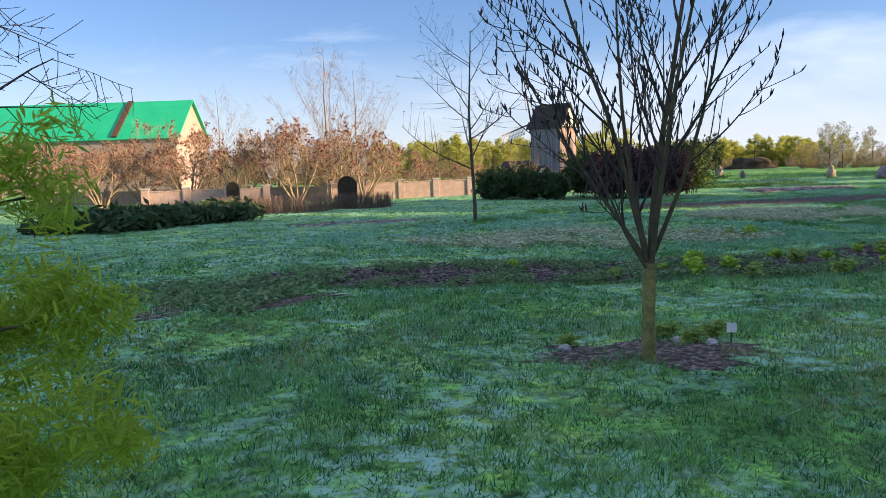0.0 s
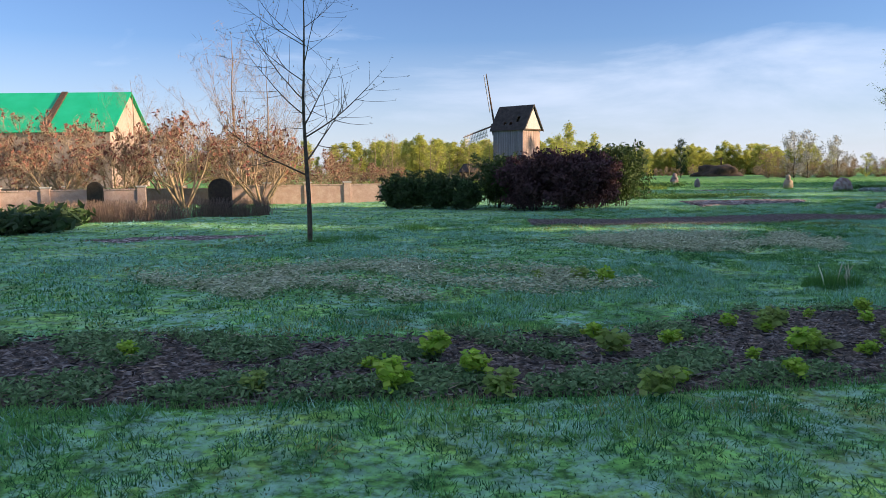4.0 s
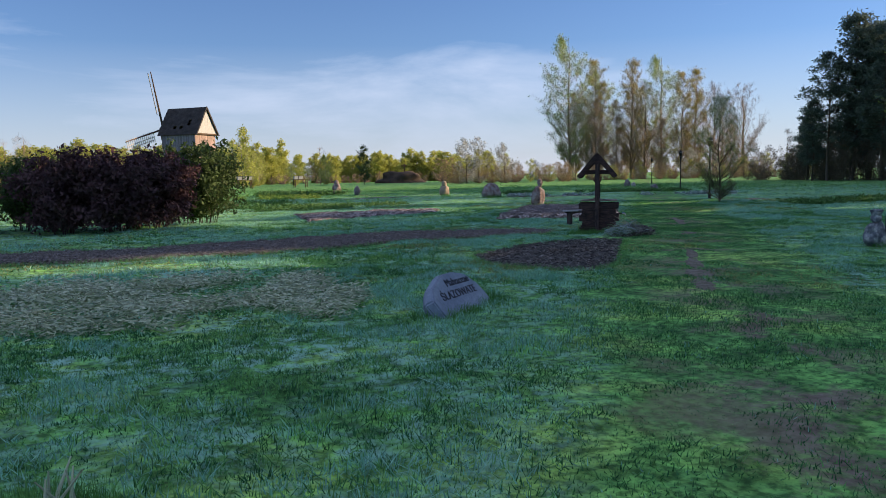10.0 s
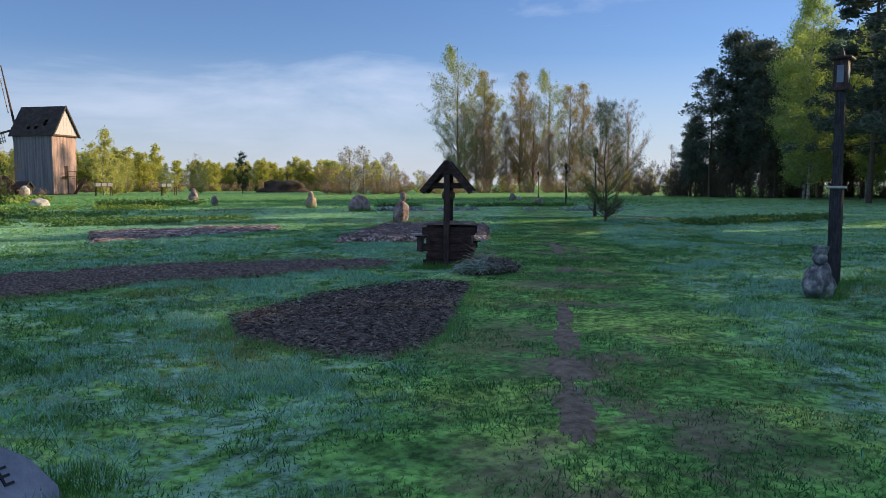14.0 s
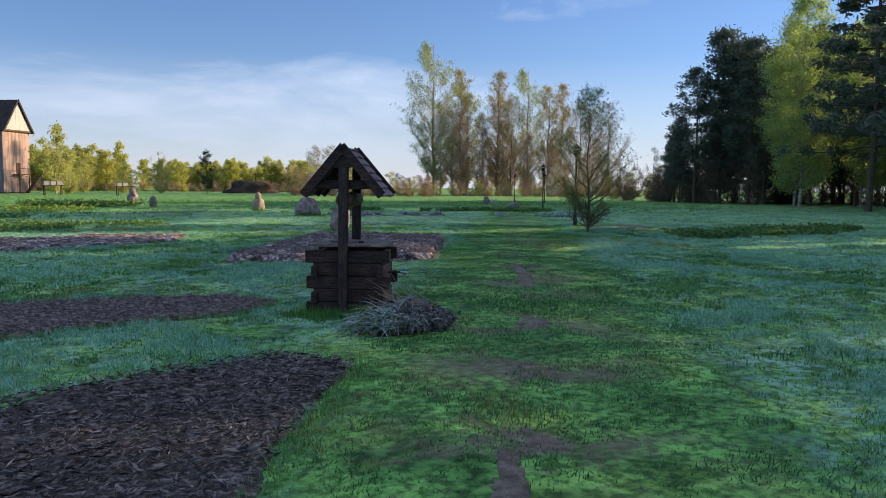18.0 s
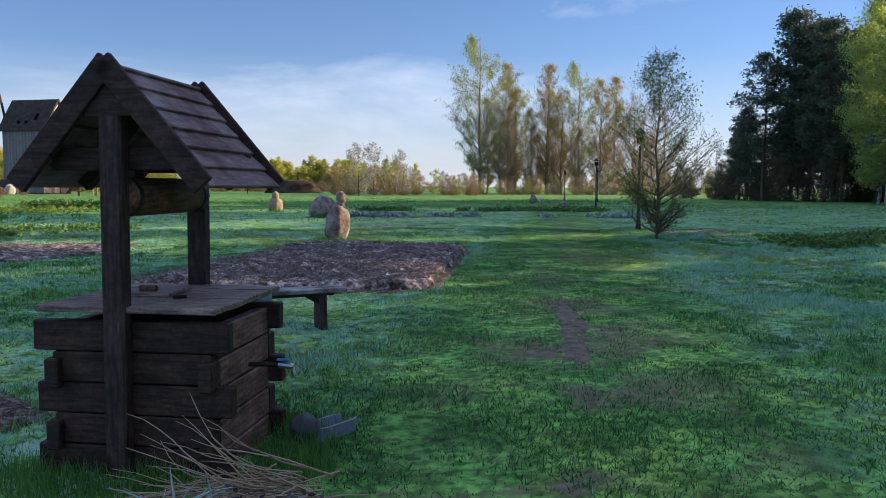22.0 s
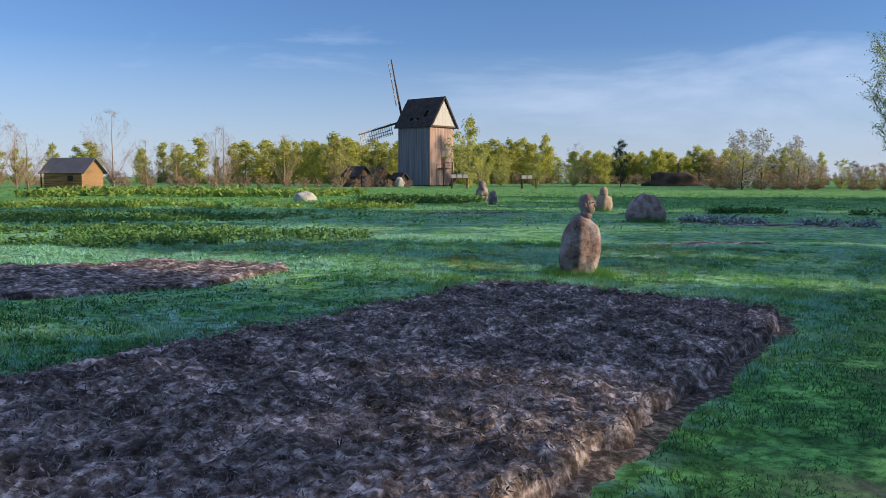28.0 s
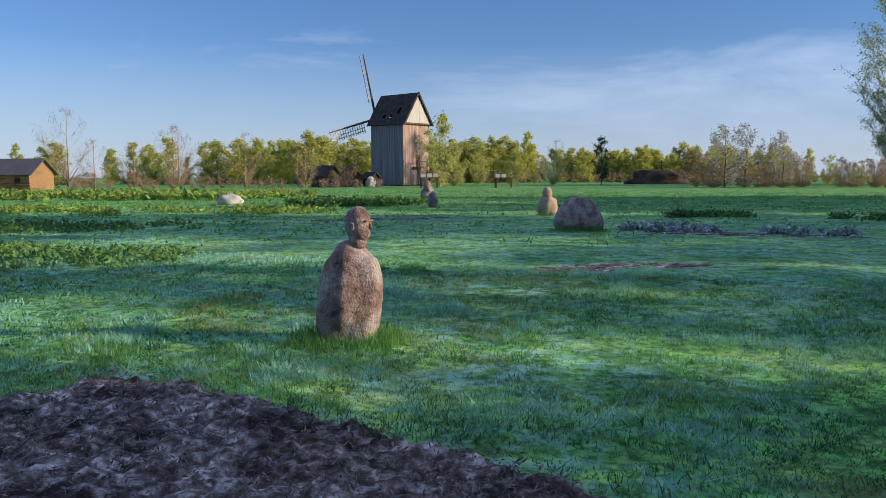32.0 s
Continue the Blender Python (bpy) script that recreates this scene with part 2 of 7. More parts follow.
def leaf_mesh(name, rng, centres, size, per, radius, mat, flat=0.0, aspect=1.6, up=0.0, wide=0.35):
    """Small four-cornered leaves scattered round the centres."""
    c = np.repeat(np.array([tuple(p) for p in centres]), per, 0)
    n = len(c)
    g = np.random.RandomState(rng.randrange(10 ** 6))
    c = c + g.normal(0, radius, (n, 3)) * np.array([1, 1, 0.8])
    u = g.normal(0, 1, (n, 3))
    u[:, 2] = u[:, 2] * (1 - flat) + up
    u /= np.linalg.norm(u, axis=1)[:, None]
    w = np.cross(u, g.normal(0, 1, (n, 3)))
    w /= np.linalg.norm(w, axis=1)[:, None]
    s = (size * g.uniform(0.6, 1.3, n))[:, None]
    v = np.stack([c - u * s * aspect * 0.5, c + w * s * wide, c + u * s * aspect * 0.5, c - w * s * wide], 1).reshape(-1, 3)
    return fast_mesh(name, v, np.arange(4 * n).reshape(-1, 4), mat)


# ---- materials ----
LANE_AT, LANE_SIDE = (25.45, 32.55, 0.0), (0.8387, -0.5446, 0.0)


def turf(name):
    """Meadow seen as a whole: tussocky green, straw, earth in the hollows and frost; the mown lane is free of frost."""
    m = bpy.data.materials.new(name)
    m.use_nodes = True
    nt = m.node_tree
    p = nt.nodes["Principled BSDF"]
    col, _ = noise_mix(nt, [(0.36, (0.08, 0.24, 0.055)), (0.5, (0.14, 0.37, 0.09)), (0.64, (0.28, 0.49, 0.11))], 0.5, 7)
    mid, _ = noise_mix(nt, [(0.38, (0.42, 0.48, 0.42)), (0.5, (0.9, 0.9, 0.9)), (0.62, (1.4, 1.34, 1.3))], 1.9, 5, 0.65)
    col = mixed(nt, 1.0, col, mid, "MULTIPLY")
    fine, _ = noise_mix(nt, [(0.4, (0.36, 0.42, 0.36)), (0.58, (1.3, 1.26, 1.22))], 11, 6)
    col = mixed(nt, 1.0, col, fine, "MULTIPLY")
    straw, _ = noise_mix(nt, [(0.56, (0, 0, 0)), (0.72, (0.6, 0.6, 0.6))], 0.35, 9, 0.65)
    col = mixed(nt, straw, col, (0.32, 0.33, 0.12))
    tc, sub, dot = nt.nodes.new("ShaderNodeTexCoord"), nt.nodes.new("ShaderNodeVectorMath"), nt.nodes.new("ShaderNodeVectorMath")
    sub.operation, sub.inputs[1].default_value = "SUBTRACT", LANE_AT
    dot.operation, dot.inputs[1].default_value = "DOT_PRODUCT", LANE_SIDE
    nt.links.new(tc.outputs["Object"], sub.inputs[0])
    nt.links.new(sub.outputs["Vector"], dot.inputs[0])
    ab, off = nt.nodes.new("ShaderNodeMath"), nt.nodes.new("ShaderNodeMapRange")
    ab.operation = "ABSOLUTE"
    nt.links.new(dot.outputs["Value"], ab.inputs[0])
    nt.links.new(ab.outputs[0], off.inputs["Value"])
    off.inputs["From Min"].default_value, off.inputs["From Max"].default_value = 1.3, 2.3
    off.inputs["To Min"].default_value, off.inputs["To Max"].default_value = 0.04, 1.0
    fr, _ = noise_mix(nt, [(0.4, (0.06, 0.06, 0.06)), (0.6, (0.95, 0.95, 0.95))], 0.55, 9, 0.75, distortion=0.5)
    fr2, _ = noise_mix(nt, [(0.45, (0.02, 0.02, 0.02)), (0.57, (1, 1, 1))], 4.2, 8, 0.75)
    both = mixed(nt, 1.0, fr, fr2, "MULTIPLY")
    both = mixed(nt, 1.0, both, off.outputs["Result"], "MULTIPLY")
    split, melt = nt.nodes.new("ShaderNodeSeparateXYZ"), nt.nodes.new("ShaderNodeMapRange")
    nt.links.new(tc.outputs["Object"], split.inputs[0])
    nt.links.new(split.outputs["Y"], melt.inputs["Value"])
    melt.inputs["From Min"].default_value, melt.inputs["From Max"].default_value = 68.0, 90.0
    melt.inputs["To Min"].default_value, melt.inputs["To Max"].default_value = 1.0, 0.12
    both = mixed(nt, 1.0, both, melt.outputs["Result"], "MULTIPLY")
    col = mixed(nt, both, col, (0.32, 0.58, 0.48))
    worn = nt.nodes.new("ShaderNodeMapRange")
    nt.links.new(ab.outputs[0], worn.inputs["Value"])
    worn.inputs["From Min"].default_value, worn.inputs["From Max"].default_value = 0.1, 1.6
    worn.inputs["To Min"].default_value, worn.inputs["To Max"].default_value = 1.0, 0.0
    spots, _ = noise_mix(nt, [(0.5, (0, 0, 0)), (0.58, (1, 1, 1))], 0.7, 8, 0.7)
    earth, _ = noise_mix(nt, [(0.35, (0.11, 0.085, 0.06)), (0.65, (0.25, 0.2, 0.16))], 9, 6)
    col = mixed(nt, mixed(nt, 1.0, spots, worn.outputs["Result"], "MULTIPLY"), col, earth)
    nt.links.new(col, p.inputs["Base Color"])
    p.inputs["Roughness"].default_value, p.inputs["Specular IOR Level"].default_value = 0.85, 0.2
    return m


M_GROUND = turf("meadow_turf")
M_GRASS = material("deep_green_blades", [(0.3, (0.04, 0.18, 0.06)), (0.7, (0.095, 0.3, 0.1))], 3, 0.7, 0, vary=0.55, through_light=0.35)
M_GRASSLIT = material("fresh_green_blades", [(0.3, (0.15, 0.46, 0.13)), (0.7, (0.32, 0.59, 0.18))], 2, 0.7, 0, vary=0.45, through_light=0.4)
M_GRASSFROST = material("frosted_blades", [(0.3, (0.19, 0.54, 0.36)), (0.66, (0.5, 0.84, 0.68))], 6, 0.7, 0, vary=0.5, through_light=0.3)
M_GRASSDRY = material("straw_coloured_blades", [(0.3, (0.3, 0.3, 0.1)), (0.7, (0.5, 0.46, 0.2))], 3, 0.8, 0, vary=0.4, through_light=0.3)
M_GRASSY = material("sunny_green_blades", [(0.3, (0.08, 0.26, 0.055)), (0.7, (0.19, 0.42, 0.1))], 2, 0.7, 0, vary=0.4, through_light=0.3)
M_SOIL = material("dark_dug_soil", [(0.38, (0.07, 0.055, 0.047)), (0.5, (0.185, 0.15, 0.14)), (0.62, (0.46, 0.42, 0.42))], 12.0, 0.95, 1.0, 40, fine=0.6)
_nt = M_SOIL.node_tree
_p = _nt.nodes["Principled BSDF"]
_warm, _ = noise_mix(_nt, [(0.4, (0.3, 0.27, 0.25)), (0.5, (1.05, 1.0, 0.98)), (0.6, (2.3, 2.15, 2.15))], 2.6, 10, 0.7)
_nt.links.new(mixed(_nt, 1.0, _p.inputs["Base Color"].links[0].from_socket, _warm, "MULTIPLY"), _p.inputs["Base Color"])
M_DARKSOIL = material("black_brown_garden_soil", [(0.38, (0.05, 0.038, 0.032)), (0.52, (0.15, 0.118, 0.1)), (0.64, (0.4, 0.335, 0.305))], 16.0, 0.95, 1.0, 36, fine=0.5)
M_CHIP = material("wood_chips", [(0.3, (0.08, 0.068, 0.062)), (0.7, (0.48, 0.43, 0.4))], 9, 0.9, 0, vary=0.88)
M_PATHSOIL = material("trodden_earth", [(0.35, (0.14, 0.115, 0.085)), (0.65, (0.31, 0.265, 0.21))], 9, 0.95, 0.7, 30, fine=0.6)


def grained(name, dark, light, stretch, rough=0.65, frost=0.0, rings=6.0, low=0.45):
    """Wood with grain that runs along local x, y or z."""
    m = material(name, [(0.3, dark), (0.7, light)], 5, rough, 0.35, 30, fine=0.55)
    nt = m.node_tree
    p = nt.nodes["Principled BSDF"]
    old = p.inputs["Base Color"].links[0].from_socket
    tc, mp, tex, ramp = (nt.nodes.new(k) for k in ("ShaderNodeTexCoord", "ShaderNodeMapping", "ShaderNodeTexNoise", "ShaderNodeValToRGB"))
    mp.inputs["Scale"].default_value = stretch
    tex.inputs["Scale"].default_value, tex.inputs["Detail"].default_value = rings, 6
    nt.links.new(tc.outputs["Object"], mp.inputs["Vector"])
    nt.links.new(mp.outputs["Vector"], tex.inputs["Vector"])
    nt.links.new(tex.outputs["Fac"], ramp.inputs["Fac"])
    ramp.color_ramp.elements[0].position, ramp.color_ramp.elements[0].color = 0.35, (low, low, low, 1)
    ramp.color_ramp.elements[1].position, ramp.color_ramp.elements[1].color = 0.65, (1.25, 1.2, 1.2, 1)
    col = mixed(nt, 1.0, old, ramp.outputs["Color"], "MULTIPLY")
    if frost:
        fr, _ = noise_mix(nt, [(0.4, (0, 0, 0)), (0.7, (frost, frost, frost))], 2.5, 5)
        col = mixed(nt, fr, col, (0.55, 0.56, 0.62))
    nt.links.new(col, p.inputs["Base Color"])
    return m


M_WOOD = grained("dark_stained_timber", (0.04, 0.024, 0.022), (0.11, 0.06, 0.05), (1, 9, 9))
# same timber in a lighter tone, for the light on the well's side
M_WOODLIT = grained("lit_side_timber_across", (0.17, 0.095, 0.08), (0.44, 0.25, 0.2), (9, 1, 9))
M_WOODZ = grained("dark_stained_posts", (0.05, 0.032, 0.032), (0.13, 0.08, 0.072), (9, 9, 1))
M_SHINGLE = grained("red_brown_roof_boards", (0.16, 0.08, 0.075), (0.36, 0.2, 0.18), (9, 1, 9), 0.6, 0.3)
M_LID = grained("worn_lid_boards", (0.24, 0.175, 0.135), (0.48, 0.37, 0.3), (1, 9, 9))
M_SEAT = grained("frosty_bench_plank", (0.16, 0.13, 0.13), (0.3, 0.26, 0.27), (1, 12, 9), 0.6, 0.9)
M_LOG = grained("brown_log", (0.16, 0.08, 0.045), (0.3, 0.16, 0.1), (9, 1, 9))
M_LAMPPOST = grained("grey_blue_weathered_post", (0.03, 0.03, 0.036), (0.075, 0.075, 0.09), (9, 9, 1))
# mill boards in two tones: shade in the grey, sunlight in the warm
M_MILLSHADE = grained("shade_grey_weathered_boards", (0.22, 0.21, 0.27), (0.33, 0.31, 0.37), (3.2, 3.2, 0.1), 0.85, 0, 1.2, 0.7)
M_MILLSUN = grained("sunlit_warm_boards", (0.42, 0.28, 0.22), (0.62, 0.46, 0.41), (3.2, 3.2, 0.1), 0.85, 0, 1.2, 0.6)
M_SHED = grained("brown_shed_boards", (0.09, 0.055, 0.035), (0.2, 0.13, 0.09), (3, 3, 0.2), 0.85, 0, 2.0)
M_PLANKHUT = grained("yellow_brown_planks", (0.34, 0.2, 0.09), (0.5, 0.33, 0.17), (0.2, 3, 3), 0.8, 0, 2.0)
M_ROOF = material("black_tattered_roofing", [(0.3, (0.025, 0.022, 0.022)), (0.6, (0.06, 0.05, 0.05)), (0.8, (0.12, 0.1, 0.1))], 1.2, 0.85, 0.4, 6)
M_HUTROOF = material("grey_metal_hut_roof", [(0.3, (0.07, 0.075, 0.085)), (0.7, (0.11, 0.11, 0.125))], 0.6, 0.5, 0.1, 6)
M_GREENROOF = material("bright_green_metal_roof", [(0.3, (0.0, 0.42, 0.19)), (0.7, (0.012, 0.5, 0.25))], 0.4, 0.5, 0.1, 5)
M_BRICK = material("pale_pink_brick", [(0.3, (0.46, 0.3, 0.25)), (0.7, (0.6, 0.45, 0.39))], 3, 0.9, 0.4, 20, fine=0.7)
M_STONE = material("granite_boulder", [(0.36, (0.17, 0.14, 0.15)), (0.5, (0.29, 0.25, 0.26)), (0.64, (0.42, 0.4, 0.42))], 4, 0.85, 0.7, 40, fine=0.5)
M_TORSO = material("pink_granite_with_lichen", [(0.36, (0.13, 0.08, 0.075)), (0.48, (0.34, 0.24, 0.22)), (0.6, (0.45, 0.4, 0.4))], 3.2, 0.85, 0.8, 45, fine=0.45)
M_SLATE = material("smooth_grey_blue_stone", [(0.3, (0.19, 0.23, 0.31)), (0.7, (0.32, 0.37, 0.46))], 3, 0.6, 0.3, 30, fine=0.75)
M_OWL = material("blotched_grey_stone", [(0.4, (0.13, 0.14, 0.16)), (0.5, (0.27, 0.28, 0.3)), (0.6, (0.58, 0.58, 0.56))], 5, 0.85, 0.8, 40, fine=0.6)
M_PALE = material("pale_stone", [(0.3, (0.42, 0.4, 0.38)), (0.7, (0.6, 0.58, 0.56))], 4, 0.8, 0.4, 30, fine=0.7)
M_TAN = material("tan_sandstone", [(0.3, (0.34, 0.25, 0.18)), (0.7, (0.5, 0.4, 0.3))], 4, 0.85, 0.5, 30, fine=0.6)
M_INK = material("engraved_dark_letters", [(0.3, (0.02, 0.022, 0.03)), (0.7, (0.04, 0.042, 0.05))], 20, 0.9, 0)
M_IRON = material("dark_iron", [(0.3, (0.03, 0.03, 0.03)), (0.7, (0.07, 0.06, 0.055))], 12, 0.5, 0.2, 60, metal=0.8)
M_BLUE = material("blue_tap_paint", [(0.3, (0.04, 0.2, 0.5)), (0.7, (0.06, 0.26, 0.6))], 12, 0.4, 0)
M_STEEL = material("bright_steel", [(0.3, (0.5, 0.5, 0.52)), (0.7, (0.65, 0.65, 0.66))], 12, 0.3, 0, metal=1.0)
M_RUBBER = material("dark_rubber", [(0.3, (0.04, 0.045, 0.055)), (0.7, (0.1, 0.11, 0.13))], 8, 0.6, 0.2, 30)
M_WHITE = material("white_paint", [(0.3, (0.72, 0.72, 0.7)), (0.7, (0.85, 0.85, 0.83))], 6, 0.7, 0.1, 30)
M_BAG = material("silvery_blue_plastic", [(0.35, (0.1, 0.16, 0.24)), (0.65, (0.26, 0.34, 0.42))], 7, 0.3, 0.4, 18)
M_BAGIN = material("blue_plastic", [(0.35, (0.05, 0.12, 0.3)), (0.65, (0.1, 0.2, 0.42))], 5, 0.35, 0.4, 14)
M_GLASS = material("frosted_lantern_pane", [(0.3, (0.62, 0.66, 0.7)), (0.7, (0.8, 0.82, 0.85))], 8, 0.35, 0)
M_MOUND = material("dark_earth_mound", [(0.3, (0.05, 0.035, 0.028)), (0.7, (0.13, 0.09, 0.06))], 0.8, 0.95, 0.8, 6, fine=0.5)
M_BARK = material("dark_bark", [(0.35, (0.06, 0.045, 0.032)), (0.65, (0.14, 0.11, 0.08))], 8, 0.9, 0.5, 40)
M_NEARBARK = material("green_brown_smooth_bark", [(0.35, (0.17, 0.17, 0.065)), (0.5, (0.28, 0.25, 0.09)), (0.65, (0.42, 0.34, 0.13))], 9, 0.85, 0.5, 50, fine=0.6)
M_LIMB = material("brown_smooth_limbs", [(0.3, (0.07, 0.055, 0.036)), (0.7, (0.15, 0.115, 0.065))], 7, 0.85, 0.4, 45)
M_TWIG = material("dark_purple_twigs", [(0.3, (0.04, 0.032, 0.03)), (0.7, (0.09, 0.07, 0.06))], 8, 0.8, 0.2, 40)
M_UNDER = material("grey_brown_undergrowth", [(0.3, (0.1, 0.085, 0.06)), (0.7, (0.2, 0.165, 0.11))], 4, 0.9, 0.2, 30, vary=0.4)
M_GREYTWIG = material("grey_brown_fine_twigs", [(0.3, (0.25, 0.175, 0.12)), (0.7, (0.4, 0.29, 0.2))], 4, 0.9, 0.2, 30, vary=0.3)
M_SUMAC = material("ochre_shrub_bark", [(0.3, (0.27, 0.19, 0.12)), (0.7, (0.45, 0.33, 0.22))], 6, 0.9, 0.3, 30)
M_SEED = material("rust_red_seed_heads", [(0.3, (0.28, 0.1, 0.08)), (0.7, (0.42, 0.18, 0.13))], 6, 0.9, 0, vary=0.5)
M_PALEBARK = material("pale_birch_bark", [(0.4, (0.16, 0.14, 0.12)), (0.6, (0.45, 0.42, 0.38))], 3, 0.85, 0.2, 20)
M_LEAF = material("yellow_green_spring_leaves", [(0.3, (0.5, 0.52, 0.1)), (0.7, (0.66, 0.66, 0.2))], 2, 0.7, 0, vary=0.35, through_light=0.55)
M_BIRCHLEAF = material("thin_green_birch_leaves", [(0.3, (0.32, 0.44, 0.12)), (0.7, (0.48, 0.58, 0.2))], 2, 0.7, 0, vary=0.4, through_light=0.45)
M_LARCH = material("olive_brown_buds", [(0.3, (0.42, 0.34, 0.08)), (0.7, (0.58, 0.5, 0.14))], 2, 0.8, 0, vary=0.5, through_light=0.5)
M_BUD = material("red_brown_budding_twigs", [(0.3, (0.36, 0.25, 0.14)), (0.7, (0.52, 0.4, 0.24))], 2, 0.8, 0, vary=0.5, through_light=0.35)
M_BLOSSOM = material("white_blossom", [(0.3, (0.5, 0.48, 0.42)), (0.7, (0.7, 0.68, 0.62))], 2, 0.8, 0, vary=0.4, through_light=0.3)
M_PINE = material("dark_pine_needles", [(0.3, (0.1, 0.14, 0.11)), (0.7, (0.2, 0.25, 0.19))], 2, 0.8, 0, vary=0.5, through_light=0.35)
M_FIR = material("lime_larch_needles", [(0.3, (0.38, 0.54, 0.05)), (0.7, (0.6, 0.72, 0.1))], 6, 0.6, 0, vary=0.4, through_light=0.55)
M_BUSHD = material("dark_green_bush_leaves", [(0.3, (0.045, 0.09, 0.035)), (0.7, (0.1, 0.16, 0.06))], 2, 0.7, 0, vary=0.5, through_light=0.25)
M_BUSHG = material("olive_green_bush_leaves", [(0.3, (0.06, 0.11, 0.035)), (0.7, (0.12, 0.17, 0.05))], 2, 0.7, 0, vary=0.5, through_light=0.3)
M_FRESH = material("fresh_green_birch_leaves", [(0.3, (0.34, 0.5, 0.13)), (0.7, (0.52, 0.65, 0.21))], 2, 0.7, 0, vary=0.4, through_light=0.6)
M_YOUNG = material("small_opening_leaves", [(0.3, (0.14, 0.22, 0.07)), (0.7, (0.26, 0.36, 0.12))], 2, 0.7, 0, vary=0.5, through_light=0.4)
M_BUSHP = material("purple_bush_leaves", [(0.3, (0.09, 0.045, 0.055)), (0.7, (0.19, 0.1, 0.105))], 2, 0.7, 0, vary=0.5, through_light=0.2)
M_SPROUT = material("bright_lime_sprout_leaves", [(0.35, (0.34, 0.62, 0.07)), (0.65, (0.62, 0.8, 0.12))], 3, 0.6, 0, vary=0.4, through_light=0.35)
M_WEED = material("small_green_weeds", [(0.3, (0.13, 0.27, 0.1)), (0.7, (0.34, 0.5, 0.24))], 5, 0.75, 0, vary=0.5, through_light=0.2)
M_HERB = material("fresh_field_leaves", [(0.3, (0.16, 0.3, 0.05)), (0.7, (0.36, 0.46, 0.1))], 0.5, 0.7, 0, vary=0.4, through_light=0.3)
M_DARKHERB = material("deep_green_field_leaves", [(0.3, (0.08, 0.2, 0.05)), (0.7, (0.18, 0.33, 0.09))], 0.5, 0.7, 0, vary=0.5, through_light=0.2)
M_DRY = material("dry_pinkish_stalks", [(0.3, (0.26, 0.17, 0.13)), (0.7, (0.44, 0.32, 0.25))], 3, 0.9, 0, vary=0.5, through_light=0.2)
M_STRAW = material("pale_dry_twigs", [(0.3, (0.4, 0.29, 0.2)), (0.7, (0.64, 0.5, 0.37))], 6, 0.9, 0, vary=0.4)
M_FROSTSOIL = material("frosted_soil_fibres", [(0.3, (0.16, 0.12, 0.11)), (0.7, (0.5, 0.45, 0.46))], 6, 0.9, 0, vary=0.7)
M_OLDSTRAW = material("pale_frosted_straw", [(0.3, (0.52, 0.56, 0.34)), (0.7, (0.8, 0.83, 0.62))], 3, 0.9, 0, vary=0.5)
M_FROSTLEAF = material("frosted_grey_green_cuttings", [(0.3, (0.24, 0.38, 0.3)), (0.7, (0.75, 0.82, 0.84))], 6, 0.8, 0, vary=0.5)

# ---- ground ----
def in_poly(px, py, poly):
    inside = np.zeros(np.shape(px), bool)
    for (x0, y0), (x1, y1) in zip(poly, poly[1:] + poly[:1]):
        cross = ((y0 > py) != (y1 > py)) & (px < (x1 - x0) * (py - y0) / (y1 - y0 + 1e-9) + x0)
        inside ^= cross
    return inside


def edge_distance(px, py, poly):
    best = np.full(np.shape(px), 1e9)
    for (x0, y0), (x1, y1) in zip(poly, poly[1:] + poly[:1]):
        dx, dy = x1 - x0, y1 - y0
        t = np.clip(((px - x0) * dx + (py - y0) * dy) / (dx * dx + dy * dy), 0, 1)
        best = np.minimum(best, np.hypot(px - x0 - t * dx, py - y0 - t * dy))
    return best


def waves(x, y, s):
    return np.sin(x * s + 2 * np.sin(y * s * 0.7)) * np.sin(y * s * 1.1 + 1.7 * np.sin(x * s * 0.8))


BEDS = {
    "near": [(-1.5, 13.2), (3, 13.0), (6.2, 13.2), (10.4, 13.9), (11.6, 15.0), (11.8, 16.9), (10.0, 17.1), (8.3, 16.0), (5.4, 15.6), (2.5, 15.6), (-1.0, 14.9)],
    "chips": [(18.4, 29.0), (19.0, 27.4), (19.4, 27.0), (20.3, 27.7), (22.9, 31.6), (22.4, 32.4), (20.2, 31.8), (18.6, 30.4)],
    "long": [(8.5, 33.2), (14.5, 32.9), (17.2, 33.9), (20.6, 34.6), (22.6, 35.2), (23.4, 36.0), (23.1, 36.9), (20.5, 37.2), (14.3, 36.6), (8.5, 35.8)],
    "dug": [(24.05, 42.0), (25.3, 41.3), (28.4, 40.8), (32.1, 47.1), (28.6, 49.2)],
    "far": [(17.6, 45.4), (22.5, 48.4), (24.2, 49.5), (25.0, 51.6), (24.8, 52.5), (22.2, 52.6), (17.8, 50.5)],
}


def lane_distance(x, y):
    return np.abs((x - LANE_AT[0]) * LANE_SIDE[0] + (y - LANE_AT[1]) * LANE_SIDE[1])


def turf_z(x, y):
    """The ground with its tussocks, sunk a little under the beds and flatter on the lane."""
    d = np.full(np.shape(x), 9.0)
    for poly in BEDS.values():
        d = np.minimum(d, np.where(in_poly(x, y, poly), -1, 1) * edge_distance(x, y, poly))
    amp = 0.08 * smooth(d, 0.0, 0.4) * (0.45 + 0.55 * smooth(lane_distance(x, y), 0.8, 2.2))
    return gz(x, y) + amp * (tussock(x, y) - 0.5) - 0.03 * (1 - smooth(d, -0.1, 0.15))


